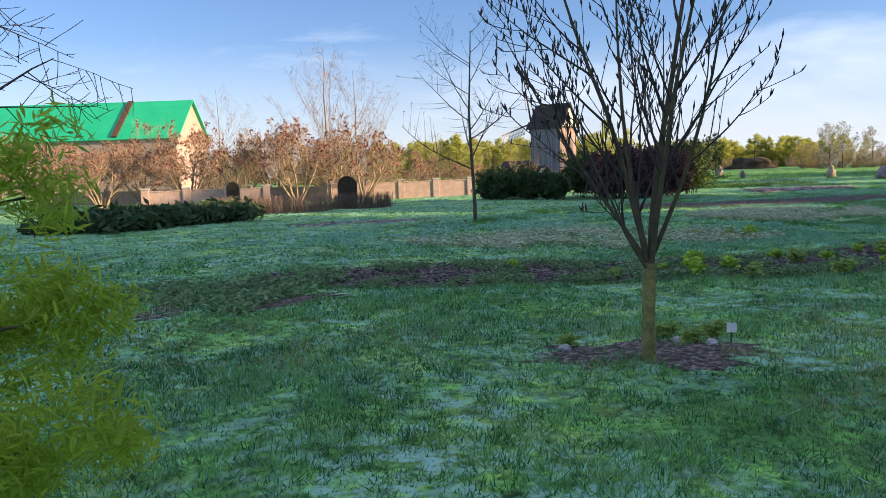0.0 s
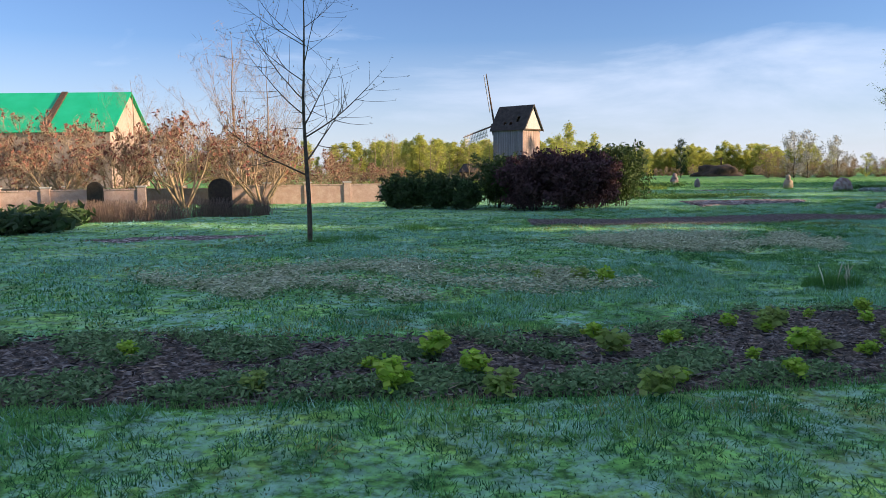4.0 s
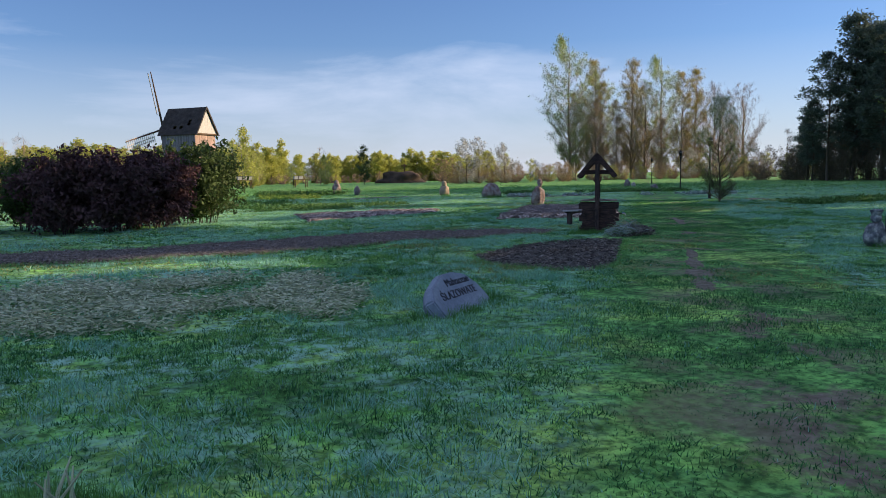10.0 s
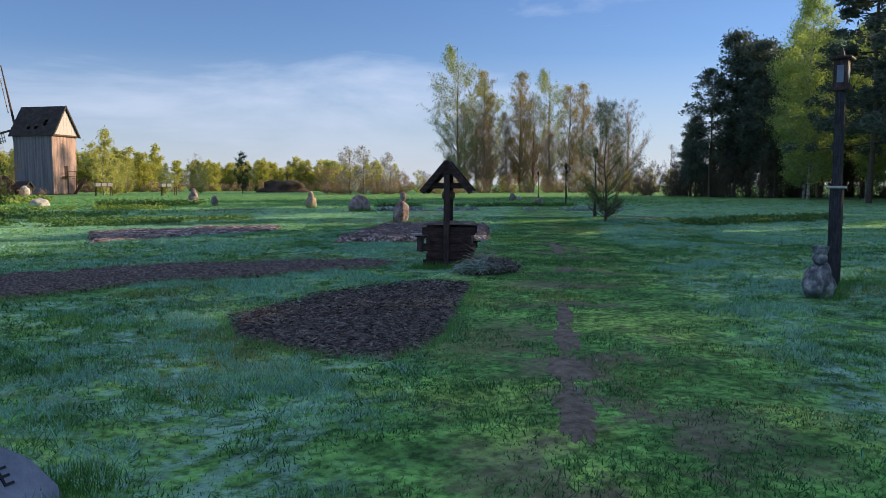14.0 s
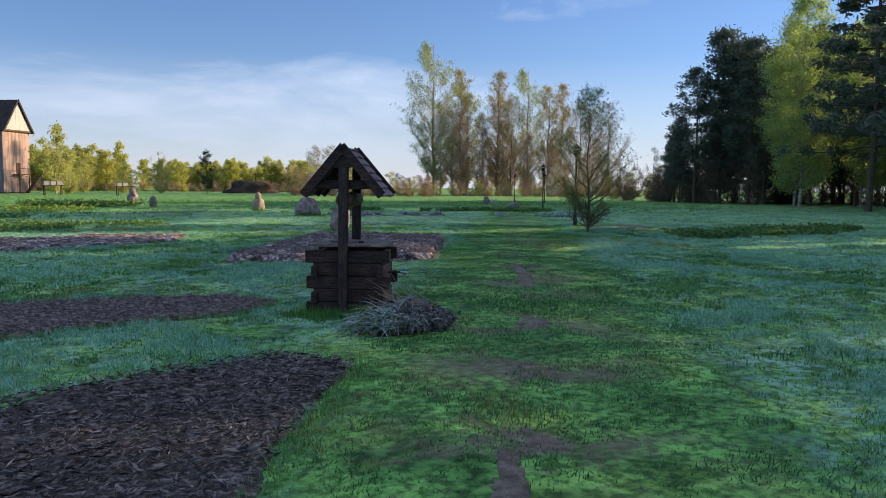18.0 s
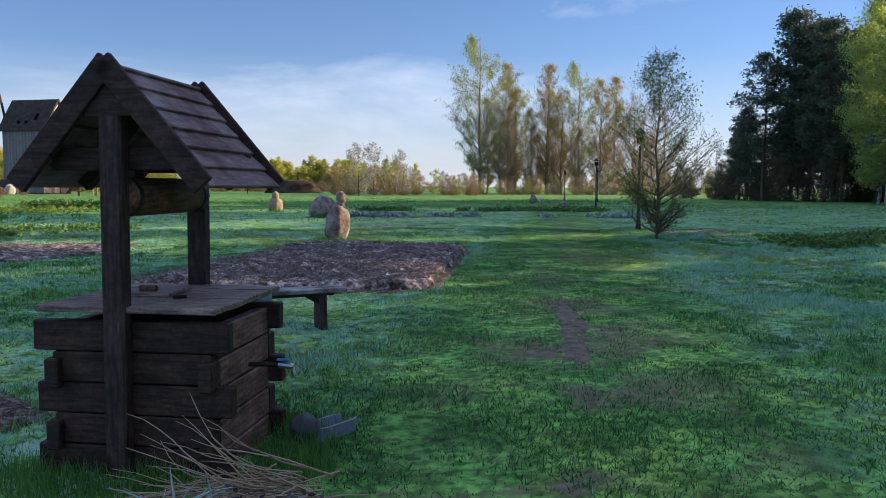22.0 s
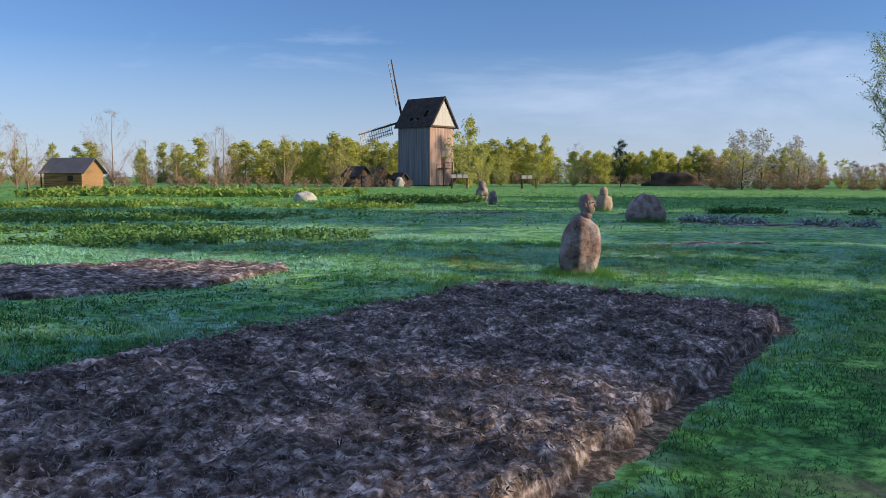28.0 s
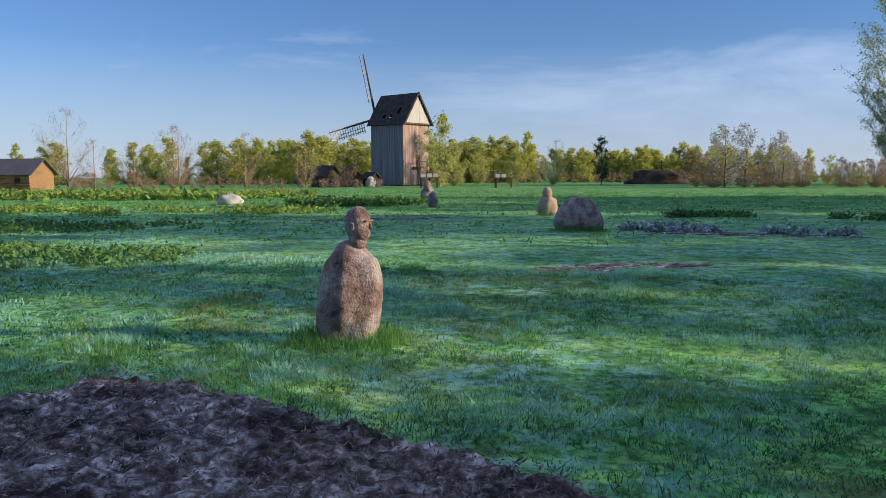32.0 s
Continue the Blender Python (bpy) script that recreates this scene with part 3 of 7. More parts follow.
xs = np.unique(np.concatenate([np.arange(-4, 42, 0.15), np.arange(-16, -4, 0.6), np.arange(42, 60, 0.6), np.linspace(-900, -16, 40), np.linspace(60, 900, 40)]))
ys = np.unique(np.concatenate([np.arange(-1, 62, 0.15), np.arange(62, 90, 0.6), np.linspace(-400, -1, 25), np.linspace(90, 1500, 50)]))
gx, gy = np.meshgrid(xs, ys)
gv = np.stack([gx, gy, turf_z(gx, gy)], -1).reshape(-1, 3)
nx = len(xs)
ii = (np.arange(len(ys) - 1)[:, None] * nx + np.arange(nx - 1)[None]).ravel()
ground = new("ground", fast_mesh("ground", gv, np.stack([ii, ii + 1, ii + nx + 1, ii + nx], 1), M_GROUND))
ground.data.polygons.foreach_set("use_smooth", [True] * len(ground.data.polygons))
tagged(ground, "frosty green meadow grass with a mown lane", "ground", kind="structure")

# ---- soil beds ----
def soil_bed(key, poly, rise, step, label, rough, mat, spread=0.0):
    x0, x1 = min(p[0] for p in poly) - 0.3, max(p[0] for p in poly) + 0.3
    y0, y1 = min(p[1] for p in poly) - 0.3, max(p[1] for p in poly) + 0.3
    ax, ay = np.arange(x0, x1, step), np.arange(y0, y1, step)
    mx, my = np.meshgrid(ax, ay)
    rs = np.random.RandomState(len(key))
    d = np.where(in_poly(mx, my, poly), 1, -1) * edge_distance(mx, my, poly) + 0.1 * waves(mx, my, 1.9) + 0.06 * waves(mx, my, 5.3) + 0.03 * waves(mx, my, 13.0)
    d = d + spread
    h = np.clip(d / 0.07, -1, 1)
    z = gz(mx, my) - 0.02 + np.where(h > 0, rise * np.sqrt(np.clip(h, 0, 1)), h * 0.1)
    lumps = np.array([noise.noise(Vector((a * 2.6, b * 2.6, 1))) + 0.8 * noise.noise(Vector((a * 7.5, b * 7.5, 5))) for a, b in zip(mx.ravel(), my.ravel())]).reshape(mx.shape)
    z += np.clip(h, 0, 1) * rough * (1.9 * lumps + rs.normal(0, 0.45, mx.shape))
    n = len(ax)
    k = (np.arange(len(ay) - 1)[:, None] * n + np.arange(n - 1)[None]).ravel()
    f = np.stack([k, k + 1, k + n + 1, k + n], 1)
    f = f[(d.ravel()[f] > -0.12).all(1)]
    ob = new("soil_bed", fast_mesh("soil_bed", np.stack([mx, my, z], -1).reshape(-1, 3), f, mat))
    return tagged(ob, label, "garden bed", kind="structure")


soil_bed("near", BEDS["near"], 0.03, 0.06, "dark garden bed with leaf litter and sprouting weeds", 0.012, M_DARKSOIL)
soil_bed("chips", BEDS["chips"], 0.03, 0.05, "dark garden bed covered in wood chips", 0.012, M_DARKSOIL)
soil_bed("long", BEDS["long"], 0.07, 0.07, "long dug bed of frosty brown soil", 0.018, M_DARKSOIL)
soil_bed("dug", BEDS["dug"], 0.17, 0.045, "freshly dug raised bed of frosty cloddy soil", 0.026, M_SOIL)
# a wider dark ring stands in for the shadow line along the bed's edge
soil_bed("dug", BEDS["dug"], 0.03, 0.09, "dark soil ring as the shadow line round the raised bed", 0.006, M_DARKSOIL, 0.2)
soil_bed("far", BEDS["far"], 0.08, 0.08, "dug bed of frosty brown soil", 0.02, M_SOIL)




def earth_patch(x, y, rx, ry, turn, seed, rise=0.012, mat=None, label="bare trodden brown earth on the worn lane"):
    """A thin uneven patch of bare earth in the turf."""
    n, rings = 56, 7
    vs, fs = [], []
    c, s = math.cos(turn), math.sin(turn)
    for r in range(rings + 1):
        for k in range(n):
            a = 2 * math.pi * k / n
            q = (r / rings) * (1 + 0.5 * noise.noise(Vector((math.cos(a) * 1.6, math.sin(a) * 1.6, seed))) + 0.45 * noise.noise(Vector((math.cos(a) * 6, math.sin(a) * 6, seed))) + 0.3 * noise.noise(Vector((math.cos(a) * 15, math.sin(a) * 15, seed))))
            u, v = q * rx * math.cos(a), q * ry * math.sin(a)
            px, py = x + u * c - v * s, y + u * s + v * c
            up = rise * (1 - (r / rings) ** 2) - 0.012 * (r == rings) + 0.006 * noise.noise(Vector((px * 9, py * 9, seed)))
            vs.append((px, py, float(gz(np.float64(px), np.float64(py))) + up + 0.004))
    for r in range(rings):
        for k in range(n):
            a, b = r * n + k, r * n + (k + 1) % n
            fs.append((a, b, b + n, a + n))
    ob = new("earth_patch", mesh_of("earth_patch", vs, fs, mat or M_PATHSOIL, True))
    return tagged(ob, label, "bare earth", kind="structure")


LANE_TURN = math.atan2(LANE_SIDE[0], -LANE_SIDE[1])
TRODDEN = [(28.0, 36.3, 0.75, 0.12, 0), (28.45, 37.05, 0.8, 0.15, 0), (28.9, 37.85, 0.7, 0.12, 0), (29.3, 38.55, 0.6, 0.13, 0), (30.05, 39.75, 0.6, 0.3, 0), (31.0, 41.6, 0.6, 0.3, 0),
           (20.0, 24.7, 0.9, 0.17, 0.05), (20.8, 25.9, 0.8, 0.2, 0), (21.6, 27.1, 0.7, 0.15, -0.05), (22.5, 28.4, 0.8, 0.12, 0), (25.9, 29.8, 0.8, 0.35, 0.2), (23.5, 27.0, 0.6, 0.3, 0.1),
           (22.6, 25.4, 0.7, 0.4, -0.1), (27.3, 32.6, 0.75, 0.35, 0.1), (25.65, 32.7, 0.5, 0.2, 0)]
for k, (x, y, rx, ry, t) in enumerate(q for q in TRODDEN if q[3] < 0.25):
    earth_patch(x, y, rx, ry, LANE_TURN + t, k + 0.5, 0.02)
earth_patch(4.3, 8.55, 1.15, 0.62, 0.0, 3.3, 0.03, M_DARKSOIL, "ring of dark dug soil around the young tree")
earth_patch(-0.7, 11.7, 1.6, 0.5, 0.5, 8.3, 0.02, M_DARKSOIL, "sunken strip of dark soil with weeds")
earth_patch(33.9, 57.8, 1.6, 0.5, 0.1, 9.1, 0.03, M_SOIL, "narrow dug strip of dark soil")
earth_patch(27.2, 74.2, 3.2, 0.7, 0.25, 5.1, 0.05, M_SOIL, "narrow dug strip of dark soil")
earth_patch(39.0, 66.0, 3.8, 0.6, -0.45, 6.1, 0.05, M_SOIL, "narrow dug strip of dark soil")
earth_patch(43.0, 51.0, 2.2, 0.9, 0.3, 7.1, 0.04, M_SOIL, "dug strip of dark soil beside the lane")
earth_patch(-2.0, 29.3, 2.6, 0.7, 0.1, 2.1, 0.03, M_SOIL, "weedy strip of dark soil")


# ---- windmill ----
def windmill():
    th = radians(38)
    L, W, H, R = 7.9, 6.7, 11.0, 16.3
    # local x runs along the ridge away from the gable, y across it
    m = Matrix.Translation((17.7, 181, 0)) @ Matrix.Rotation(math.pi - th, 4, "Z")
    mill = thing("windmill", m, "old weathered wooden post windmill with tattered black roof and bare sails", "windmill")
    rngm = random.Random(3)

    def boards(name, mat, a, b, z0, z1, count, out, label):
        """A wall of upright boards between two corners, each a little proud or short."""
        a, b, out = Vector(a), Vector(b), Vector(out)
        along = (b - a) / count
        ang = math.atan2(along.y, along.x)
        mid = (a + b) / 2
        wall = part(name, boxed((mid.x, mid.y, (z0 + z1) / 2), ((b - a).length, 0.04, z1 - z0 - 0.2), Matrix.Rotation(ang, 4, "Z")), mat, mill, label)
        for k in range(count):
            c = a + along * (k + 0.5) + out * (0.03 + rngm.uniform(0, 0.03))
            lo, hi = z0 + rngm.uniform(0, 0.12), z1 - rngm.uniform(0, 0.05)
            part("board", boxed((c.x, c.y, (lo + hi) / 2), (along.length * 0.97, 0.06, hi - lo), Matrix.Rotation(ang, 4, "Z")), mat, wall)
        return wall

    part("body", boxed((L / 2, -W / 2, H / 2), (L - 0.1, W - 0.1, H)), M_SHED, mill)
    boards("side_wall", M_MILLSHADE, (0, 0, 0), (L, 0, 0), 0.1, H, 30, (0, 1, 0), "weathered side boards coloured in shade grey")
    boards("side_wall", M_MILLSHADE, (L, -W, 0), (0, -W, 0), 0.1, H, 30, (0, -1, 0), "weathered side boards coloured in shade grey")
    boards("front_wall", M_MILLSUN, (0, -W, 0), (0, 0, 0), 0.1, H, 26, (-1, 0, 0), "front boards coloured in warm sunlit orange-brown")
    boards("back_wall", M_MILLSHADE, (L, 0, 0), (L, -W, 0), 0.1, H, 26, (1, 0, 0), "weathered back boards coloured in shade grey")
    o = 0.75
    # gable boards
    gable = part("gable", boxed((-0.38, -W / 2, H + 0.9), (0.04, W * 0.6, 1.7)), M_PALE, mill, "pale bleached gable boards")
    n = 16
    for k in range(n):
        y = -W - 0.1 + (W + 0.2) * (k + 0.5) / n
        top = R - 0.35 - abs(y + W / 2) * (R - H) / (W / 2 + 0.4)
        if top > H + 0.1:
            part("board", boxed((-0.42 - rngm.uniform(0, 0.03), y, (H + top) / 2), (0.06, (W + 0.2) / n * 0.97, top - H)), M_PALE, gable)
    part("gable_beam", boxed((-0.42, -W / 2, H - 0.1), (0.25, W + 0.8, 0.28)), M_SHED, mill)
    # roof slopes, with patches where the covering is torn off the battens
    slope = math.hypot(R - H + 0.3, W / 2 + 0.4)
    ang = math.atan2(R - H + 0.3, W / 2 + 0.4)
    for s in (-1, 1):
        rows, cols = 9, 12
        mm = Matrix.Translation((0, -W / 2 + s * (W / 4 + 0.2), (R + H - 0.3) / 2)) @ Matrix.Rotation(-s * ang, 4, "X")
        for r in range(rows):
            for c in range(cols):
                if r in (4, 5, 6) and 2 < c < 8 and rngm.random() < 0.22:
                    continue
                u = -slope / 2 + slope * (r + 0.5) / rows
                v = -o + (L + 2 * o) * (c + 0.5) / cols
                k = mm @ Vector((v, u, 0.05 + rngm.uniform(0, 0.05)))
                part("roofing_sheet", boxed(k, ((L + 2 * o) / cols * 1.02, slope / rows * 1.03, 0.05), Matrix.Rotation(-s * ang + rngm.uniform(-0.03, 0.03), 4, "X")), M_ROOF, mill)
        bm = bmesh.new()
        for c in range(7):
            k = mm @ Vector((-o + 0.1 + (L + 2 * o - 0.2) * c / 6, 0, -0.06))
            box(bm, k, (0.1, slope, 0.1), Matrix.Rotation(-s * ang, 4, "X"))
        for r in range(10):
            k = mm @ Vector((L / 2, -slope / 2 + slope * r / 9, 0))
            box(bm, k, (L + 2 * o, 0.07, 0.04), Matrix.Rotation(-s * ang, 4, "X"))
        part("batten_frame", bm, M_SHED, mill)
        bm = bmesh.new()
        box(bm, mm @ Vector((-o - 0.04, 0, 0.0)), (0.06, slope + 0.2, 0.3), Matrix.Rotation(-s * ang, 4, "X"))
        part("barge_board", bm, M_ROOF, mill)
    # cap nose, windshaft and sails
    part("cap_nose", boxed((L + 0.9, -W / 2, H + 0.4), (2.2, 2.6, 2.6), Matrix.Rotation(radians(8), 4, "Y")), M_ROOF, mill)
    hub = Vector((L + 2.0, -W / 2, H + 1.3))
    part("windshaft", tube_bm((hub.x - 2.5, hub.y, hub.z), (hub.x + 0.5, hub.y, hub.z + 0.1), 0.32, 10), M_SHED, mill)
    for k in range(4):
        a = radians(105 + 90 * k)
        d = Vector((0, -math.cos(a), math.sin(a)))
        e = Vector((0, math.sin(a), math.cos(a)))
        bm = bmesh.new()
        tube_into(bm, hub + Vector((0.2, 0, 0)), hub + Vector((0.2, 0, 0)) + d * 11.8, 0.24, 6, 0.1)
        sail = part("sail_stock", bm, M_SHED, mill, "long bare wooden sail stock")
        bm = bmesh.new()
        for side in ((0.9, 1.5) if k else (0.9, 0.9)):
            tube_into(bm, hub + d * 3.2 + e * side + Vector((0.2, 0, 0)), hub + d * 11.6 + e * side + Vector((0.2, 0, 0)), 0.09, 4)
        part("sail_rail", bm, M_PALE, sail)
        if k:
            for j in range(15):
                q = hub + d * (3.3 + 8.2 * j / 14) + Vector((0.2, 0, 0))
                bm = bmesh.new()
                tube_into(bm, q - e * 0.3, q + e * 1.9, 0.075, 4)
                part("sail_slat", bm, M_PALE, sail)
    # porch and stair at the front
    bm = bmesh.new()
    box(bm, (-0.7, -W * 0.55, 3.3), (1.3, 2.6, 0.14))
    part("porch_floor", bm, M_SHED, mill)
    for y in (-W * 0.55 - 1.2, -W * 0.55 + 1.2):
        part("porch_post", boxed((-1.25, y, 2.2), (0.14, 0.14, 4.4)), M_SHED, mill)
    part("porch_rail", boxed((-1.25, -W * 0.55, 4.3), (0.1, 2.5, 0.12)), M_SHED, mill)
    part("front_door", boxed((-0.09, -W * 0.55, 4.35), (0.06, 1.0, 2.0)), M_SHED, mill, "dark brown plank door")
    stair = part("stair", boxed((-1.2, -W * 0.9, 1.6), (0.7, 4.4, 0.14), Matrix.Rotation(radians(-42), 4, "X") @ Matrix.Identity(4)), M_SHED, mill)
    for j in range(9):
        part("tread", boxed((-1.2, -W * 0.9 - 1.6 + 0.4 * j, 0.35 + 0.33 * j), (0.8, 0.28, 0.06)), M_SHED, stair)
    return mill


def tube_into(bm, a, b, r, sides=6, r2=None):
    a, b = Vector(a), Vector(b)
    d = (b - a).normalized()
    u = d.orthogonal().normalized()
    w = d.cross(u)
    rings = []
    for p, rr in ((a, r), (b, r if r2 is None else r2)):
        rings.append([bm.verts.new(p + (u * math.cos(2 * math.pi * k / sides) + w * math.sin(2 * math.pi * k / sides)) * rr) for k in range(sides)])
    for k in range(sides):
        bm.faces.new((rings[0][k], rings[0][(k + 1) % sides], rings[1][(k + 1) % sides], rings[1][k]))
    bm.faces.new(rings[0][::-1])
    bm.faces.new(rings[1])
    return bm


def tube_bm(a, b, r, sides=8, r2=None):
    return tube_into(bmesh.new(), a, b, r, sides, r2)


windmill()


# ---- well ----
def well():
    m = Matrix.Translation((24.175, 34.87, 0)) @ Matrix.Rotation(radians(-31.8), 4, "Z")
    w = thing("well", m, "dark stained timber well with shingled gable roof, windlass and wooden lid", "well")
    rw = random.Random(5)
    hx, hy = 0.43, 0.4
    for k in range(5):
        z = 0.06 + 0.17 * k
        long_front = k % 2 == 0
        for s in (-1, 1):
            ext = 0.12 if long_front else 0.02
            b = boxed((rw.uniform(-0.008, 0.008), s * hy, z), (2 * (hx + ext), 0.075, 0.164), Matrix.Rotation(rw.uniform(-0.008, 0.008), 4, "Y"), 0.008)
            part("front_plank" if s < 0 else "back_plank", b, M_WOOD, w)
    for k in range(5):
        z = 0.0 + 0.17 * k
        for s in (-1, 1):
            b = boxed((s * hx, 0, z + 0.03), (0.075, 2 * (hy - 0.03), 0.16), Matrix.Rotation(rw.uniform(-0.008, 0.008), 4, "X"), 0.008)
            plank = part("side_plank", b, M_WOODLIT, w, "side plank coloured in lit red-brown")
            if k % 2 == 1:
                for e in (-1, 1):
                    # dark end block holds the front's shade against the lighter side
                    part("plank_end", boxed((s * hx, e * (hy + 0.03), z + 0.03), (0.078, 0.118, 0.158), None, 0.008), M_WOOD, plank, "plank end coloured in shaded black")
    for k in range(5):
        y = -0.4 + 0.2 * k
        part("lid_board", boxed((0.0, y, 0.889 + rw.uniform(-0.003, 0.003)), (0.995 + rw.uniform(-0.01, 0.01), 0.196, 0.034), None, 0.005), M_LID, w, "worn greyish-brown lid board")
    hatch = part("hatch", boxed((-0.12, 0.05, 0.917), (0.34, 0.3, 0.024), None, 0.006), M_LID, w, "small square hatch in the lid")
    part("hatch_handle", tube_bm((-0.16, -0.02, 0.943), (-0.06, -0.02, 0.943), 0.02, 8), M_LOG, hatch)
    part("iron_staple", tube_bm((0.1, -0.14, 0.914), (0.17, -0.12, 0.916), 0.01, 6), M_IRON, w)
    # posts, windlass and roof, a little askew of the box
    ox, oz = -0.045, -0.03
    for y in (-0.477, 0.519):
        part("post", boxed((ox, y, 0.98), (0.12, 0.09, 1.98), Matrix.Rotation(0.008, 4, "Y"), 0.01), M_WOODZ, w, "dark upright post")
    drum = part("windlass_drum", tube_bm((ox, -0.43, 1.48), (ox, 0.47, 1.48), 0.105, 16), M_LOG, w, "thick brown log windlass", True)
    for y in (-0.38, 0.42):
        part("iron_band", tube_bm((ox, y - 0.018, 1.48), (ox, y + 0.018, 1.48), 0.11, 16), M_IRON, drum)
    part("tie_beam", boxed((ox, -0.4, 1.68), (0.76, 0.05, 0.12), None, 0.006), M_WOOD, w)
    part("tie_beam", boxed((ox, 0.45, 1.68), (0.76, 0.05, 0.12), None, 0.006), M_WOOD, w)
    ang = radians(50)
    half, ridge = 0.765, 2.17 + oz
    for s in (-1, 1):
        for k in range(6):
            d = 0.06 + (half - 0.09) * k / 5
            x, z = ox + s * d * math.cos(ang), ridge - d * math.sin(ang)
            tilt = Matrix.Rotation(s * (ang - 0.14) + rw.uniform(-0.012, 0.012), 4, "Y") @ Matrix.Rotation(rw.uniform(-0.008, 0.008), 4, "Z")
            part("roof_board", boxed((x, 0.02 + rw.uniform(-0.012, 0.012), z + 0.012), (0.166, 1.06, 0.022), tilt, 0.004), M_SHINGLE, w, "red-brown overlapping roof board")
        for y in (-0.53, 0.57):
            bm = bmesh.new()
            c = Vector((ox + s * half * 0.5 * math.cos(ang), y, ridge + 0.01 - half * 0.5 * math.sin(ang)))
            box(bm, c, (half + 0.06, 0.035, 0.12), Matrix.Rotation(s * ang, 4, "Y"), 0.005)
            part("barge_board", bm, M_WOOD, w, "black barge board")
        part("rafter", boxed((ox + s * 0.24, 0, 1.82 + oz), (0.66, 0.06, 0.07), Matrix.Rotation(s * ang, 4, "Y")), M_WOOD, w)
    part("gable_plate", boxed((ox, -0.515, 2.0 + oz), (0.24, 0.02, 0.15)), M_WOOD, w)
    # tap on the side facing the lane
    pipe = part("pipe", tube_bm((0.45, 0.04, 0.5), (0.66, 0.06, 0.5), 0.013, 8), M_IRON, w, "dark iron pipe")
    part("tap_body", tube_bm((0.64, 0.058, 0.5), (0.73, 0.066, 0.49), 0.018, 8), M_STEEL, pipe, "bright steel tap")
    part("tap_spout", tube_bm((0.72, 0.065, 0.495), (0.735, 0.066, 0.44), 0.013, 8), M_STEEL, pipe)
    part("tap_handle", boxed((0.67, 0.06, 0.528), (0.08, 0.03, 0.012), None, 0.003), M_BLUE, pipe, "blue tap handle")
    return w


well()


def ring_bm(levels, sides=28, wave=0.0):
    """A round shell through (radius, height) levels."""
    bm = bmesh.new()
    rings = []
    for n, (r, z) in enumerate(levels):
        rings.append([bm.verts.new(((r + wave * math.sin(7.3 * k + n)) * math.cos(2 * math.pi * k / sides), (r + wave * math.sin(5.1 * k + 2 * n)) * math.sin(2 * math.pi * k / sides), z + wave * math.sin(3.7 * k + n))) for k in range(sides)])
    for a, b in zip(rings, rings[1:]):
        for k in range(sides):
            bm.faces.new((a[k], a[(k + 1) % sides], b[(k + 1) % sides], b[k]))
    return bm


def litter_bin(x, y):
    b = thing("litter_bin", here(x, y), "round slatted wooden litter bin with silvery blue plastic bag", "bin")
    part("inner_drum", ring_bm([(0.24, 0.06), (0.272, 0.76)]), M_INK, b)
    part("base", tube_bm((0, 0, 0.0), (0, 0, 0.07), 0.24, 24), M_WOODZ, b)
    n = 22
    for k in range(n):
        a = 2 * math.pi * k / n
        m = Matrix.Rotation(a, 4, "Z") @ Matrix.Rotation(0.055, 4, "Y")
        part("slat", boxed(m @ Vector((0.268, 0, 0.38)), (0.022, 0.055, 0.76), m, 0.004), M_LID, b)
    bag = part("bag_rim", ring_bm([(0.32, 0.71), (0.322, 0.75), (0.325, 0.79), (0.312, 0.805), (0.296, 0.8)], 36, 0.004), M_BAG, b, "folded silvery blue plastic edge", True)
    part("bag_lining", ring_bm([(0.296, 0.8), (0.27, 0.72), (0.25, 0.3), (0.1, 0.12), (0.001, 0.11)], 36, 0.006), M_BAGIN, bag, "blue plastic lining", True)


def bench():
    m = Matrix.Translation((25.555, 38.3, 0.0)) @ Matrix.Rotation(radians(3.3), 4, "Z")
    b = thing("bench", m, "dark wooden plank bench with frost on its seat, on short grass", "bench")
    part("seat_plank", boxed((0, -0.075, 0.425), (1.52, 0.14, 0.045), Matrix.Rotation(0.01, 4, "Y"), 0.008), M_SEAT, b, "grey plank white with frost")
    part("seat_plank", boxed((0, 0.075, 0.427), (1.5, 0.14, 0.045), Matrix.Rotation(0.01, 4, "Y"), 0.008), M_SEAT, b, "grey plank white with frost")
    part("rail", boxed((0, 0, 0.38), (1.3, 0.05, 0.05)), M_WOOD, b)
    for x in (-0.5, 0.5):
        part("leg", boxed((x, 0, 0.2), (0.075, 0.24, 0.42), Matrix.Rotation(-0.04 * x, 4, "Y"), 0.008), M_WOODZ, b)
        bm = bmesh.new()
        s = -1 if x > 0 else 1
        vs = [bm.verts.new(p) for y in (-0.03, 0.03) for p in ((x + s * 0.04, y, 0.4), (x + s * 0.26, y, 0.4), (x + s * 0.04, y, 0.27))]
        for f in ((0, 2, 1), (3, 4, 5), (0, 1, 4, 3), (1, 2, 5, 4), (2, 0, 3, 5)):
            bm.faces.new([vs[i] for i in f])
        part("brace", bm, M_WOOD, b)
    return b


bench()


def rock_into(bm, c, s, seed, rough=0.12, sub=4, m=None):
    r = bmesh.ops.create_icosphere(bm, subdivisions=sub, radius=1)
    for v in r["verts"]:
        n = v.co.normalized()
        k = 1 + rough * noise.noise(n * 1.6 + Vector((seed, 0, 0))) * 2 + rough * 0.4 * noise.noise(n * 5 + Vector((0, seed, 0)))
        v.co = Vector((n.x * s[0] * k, n.y * s[1] * k, n.z * s[2] * k))
    bmesh.ops.transform(bm, matrix=Matrix.Translation(c) @ (m or Matrix()), verts=r["verts"])
    return r["verts"]


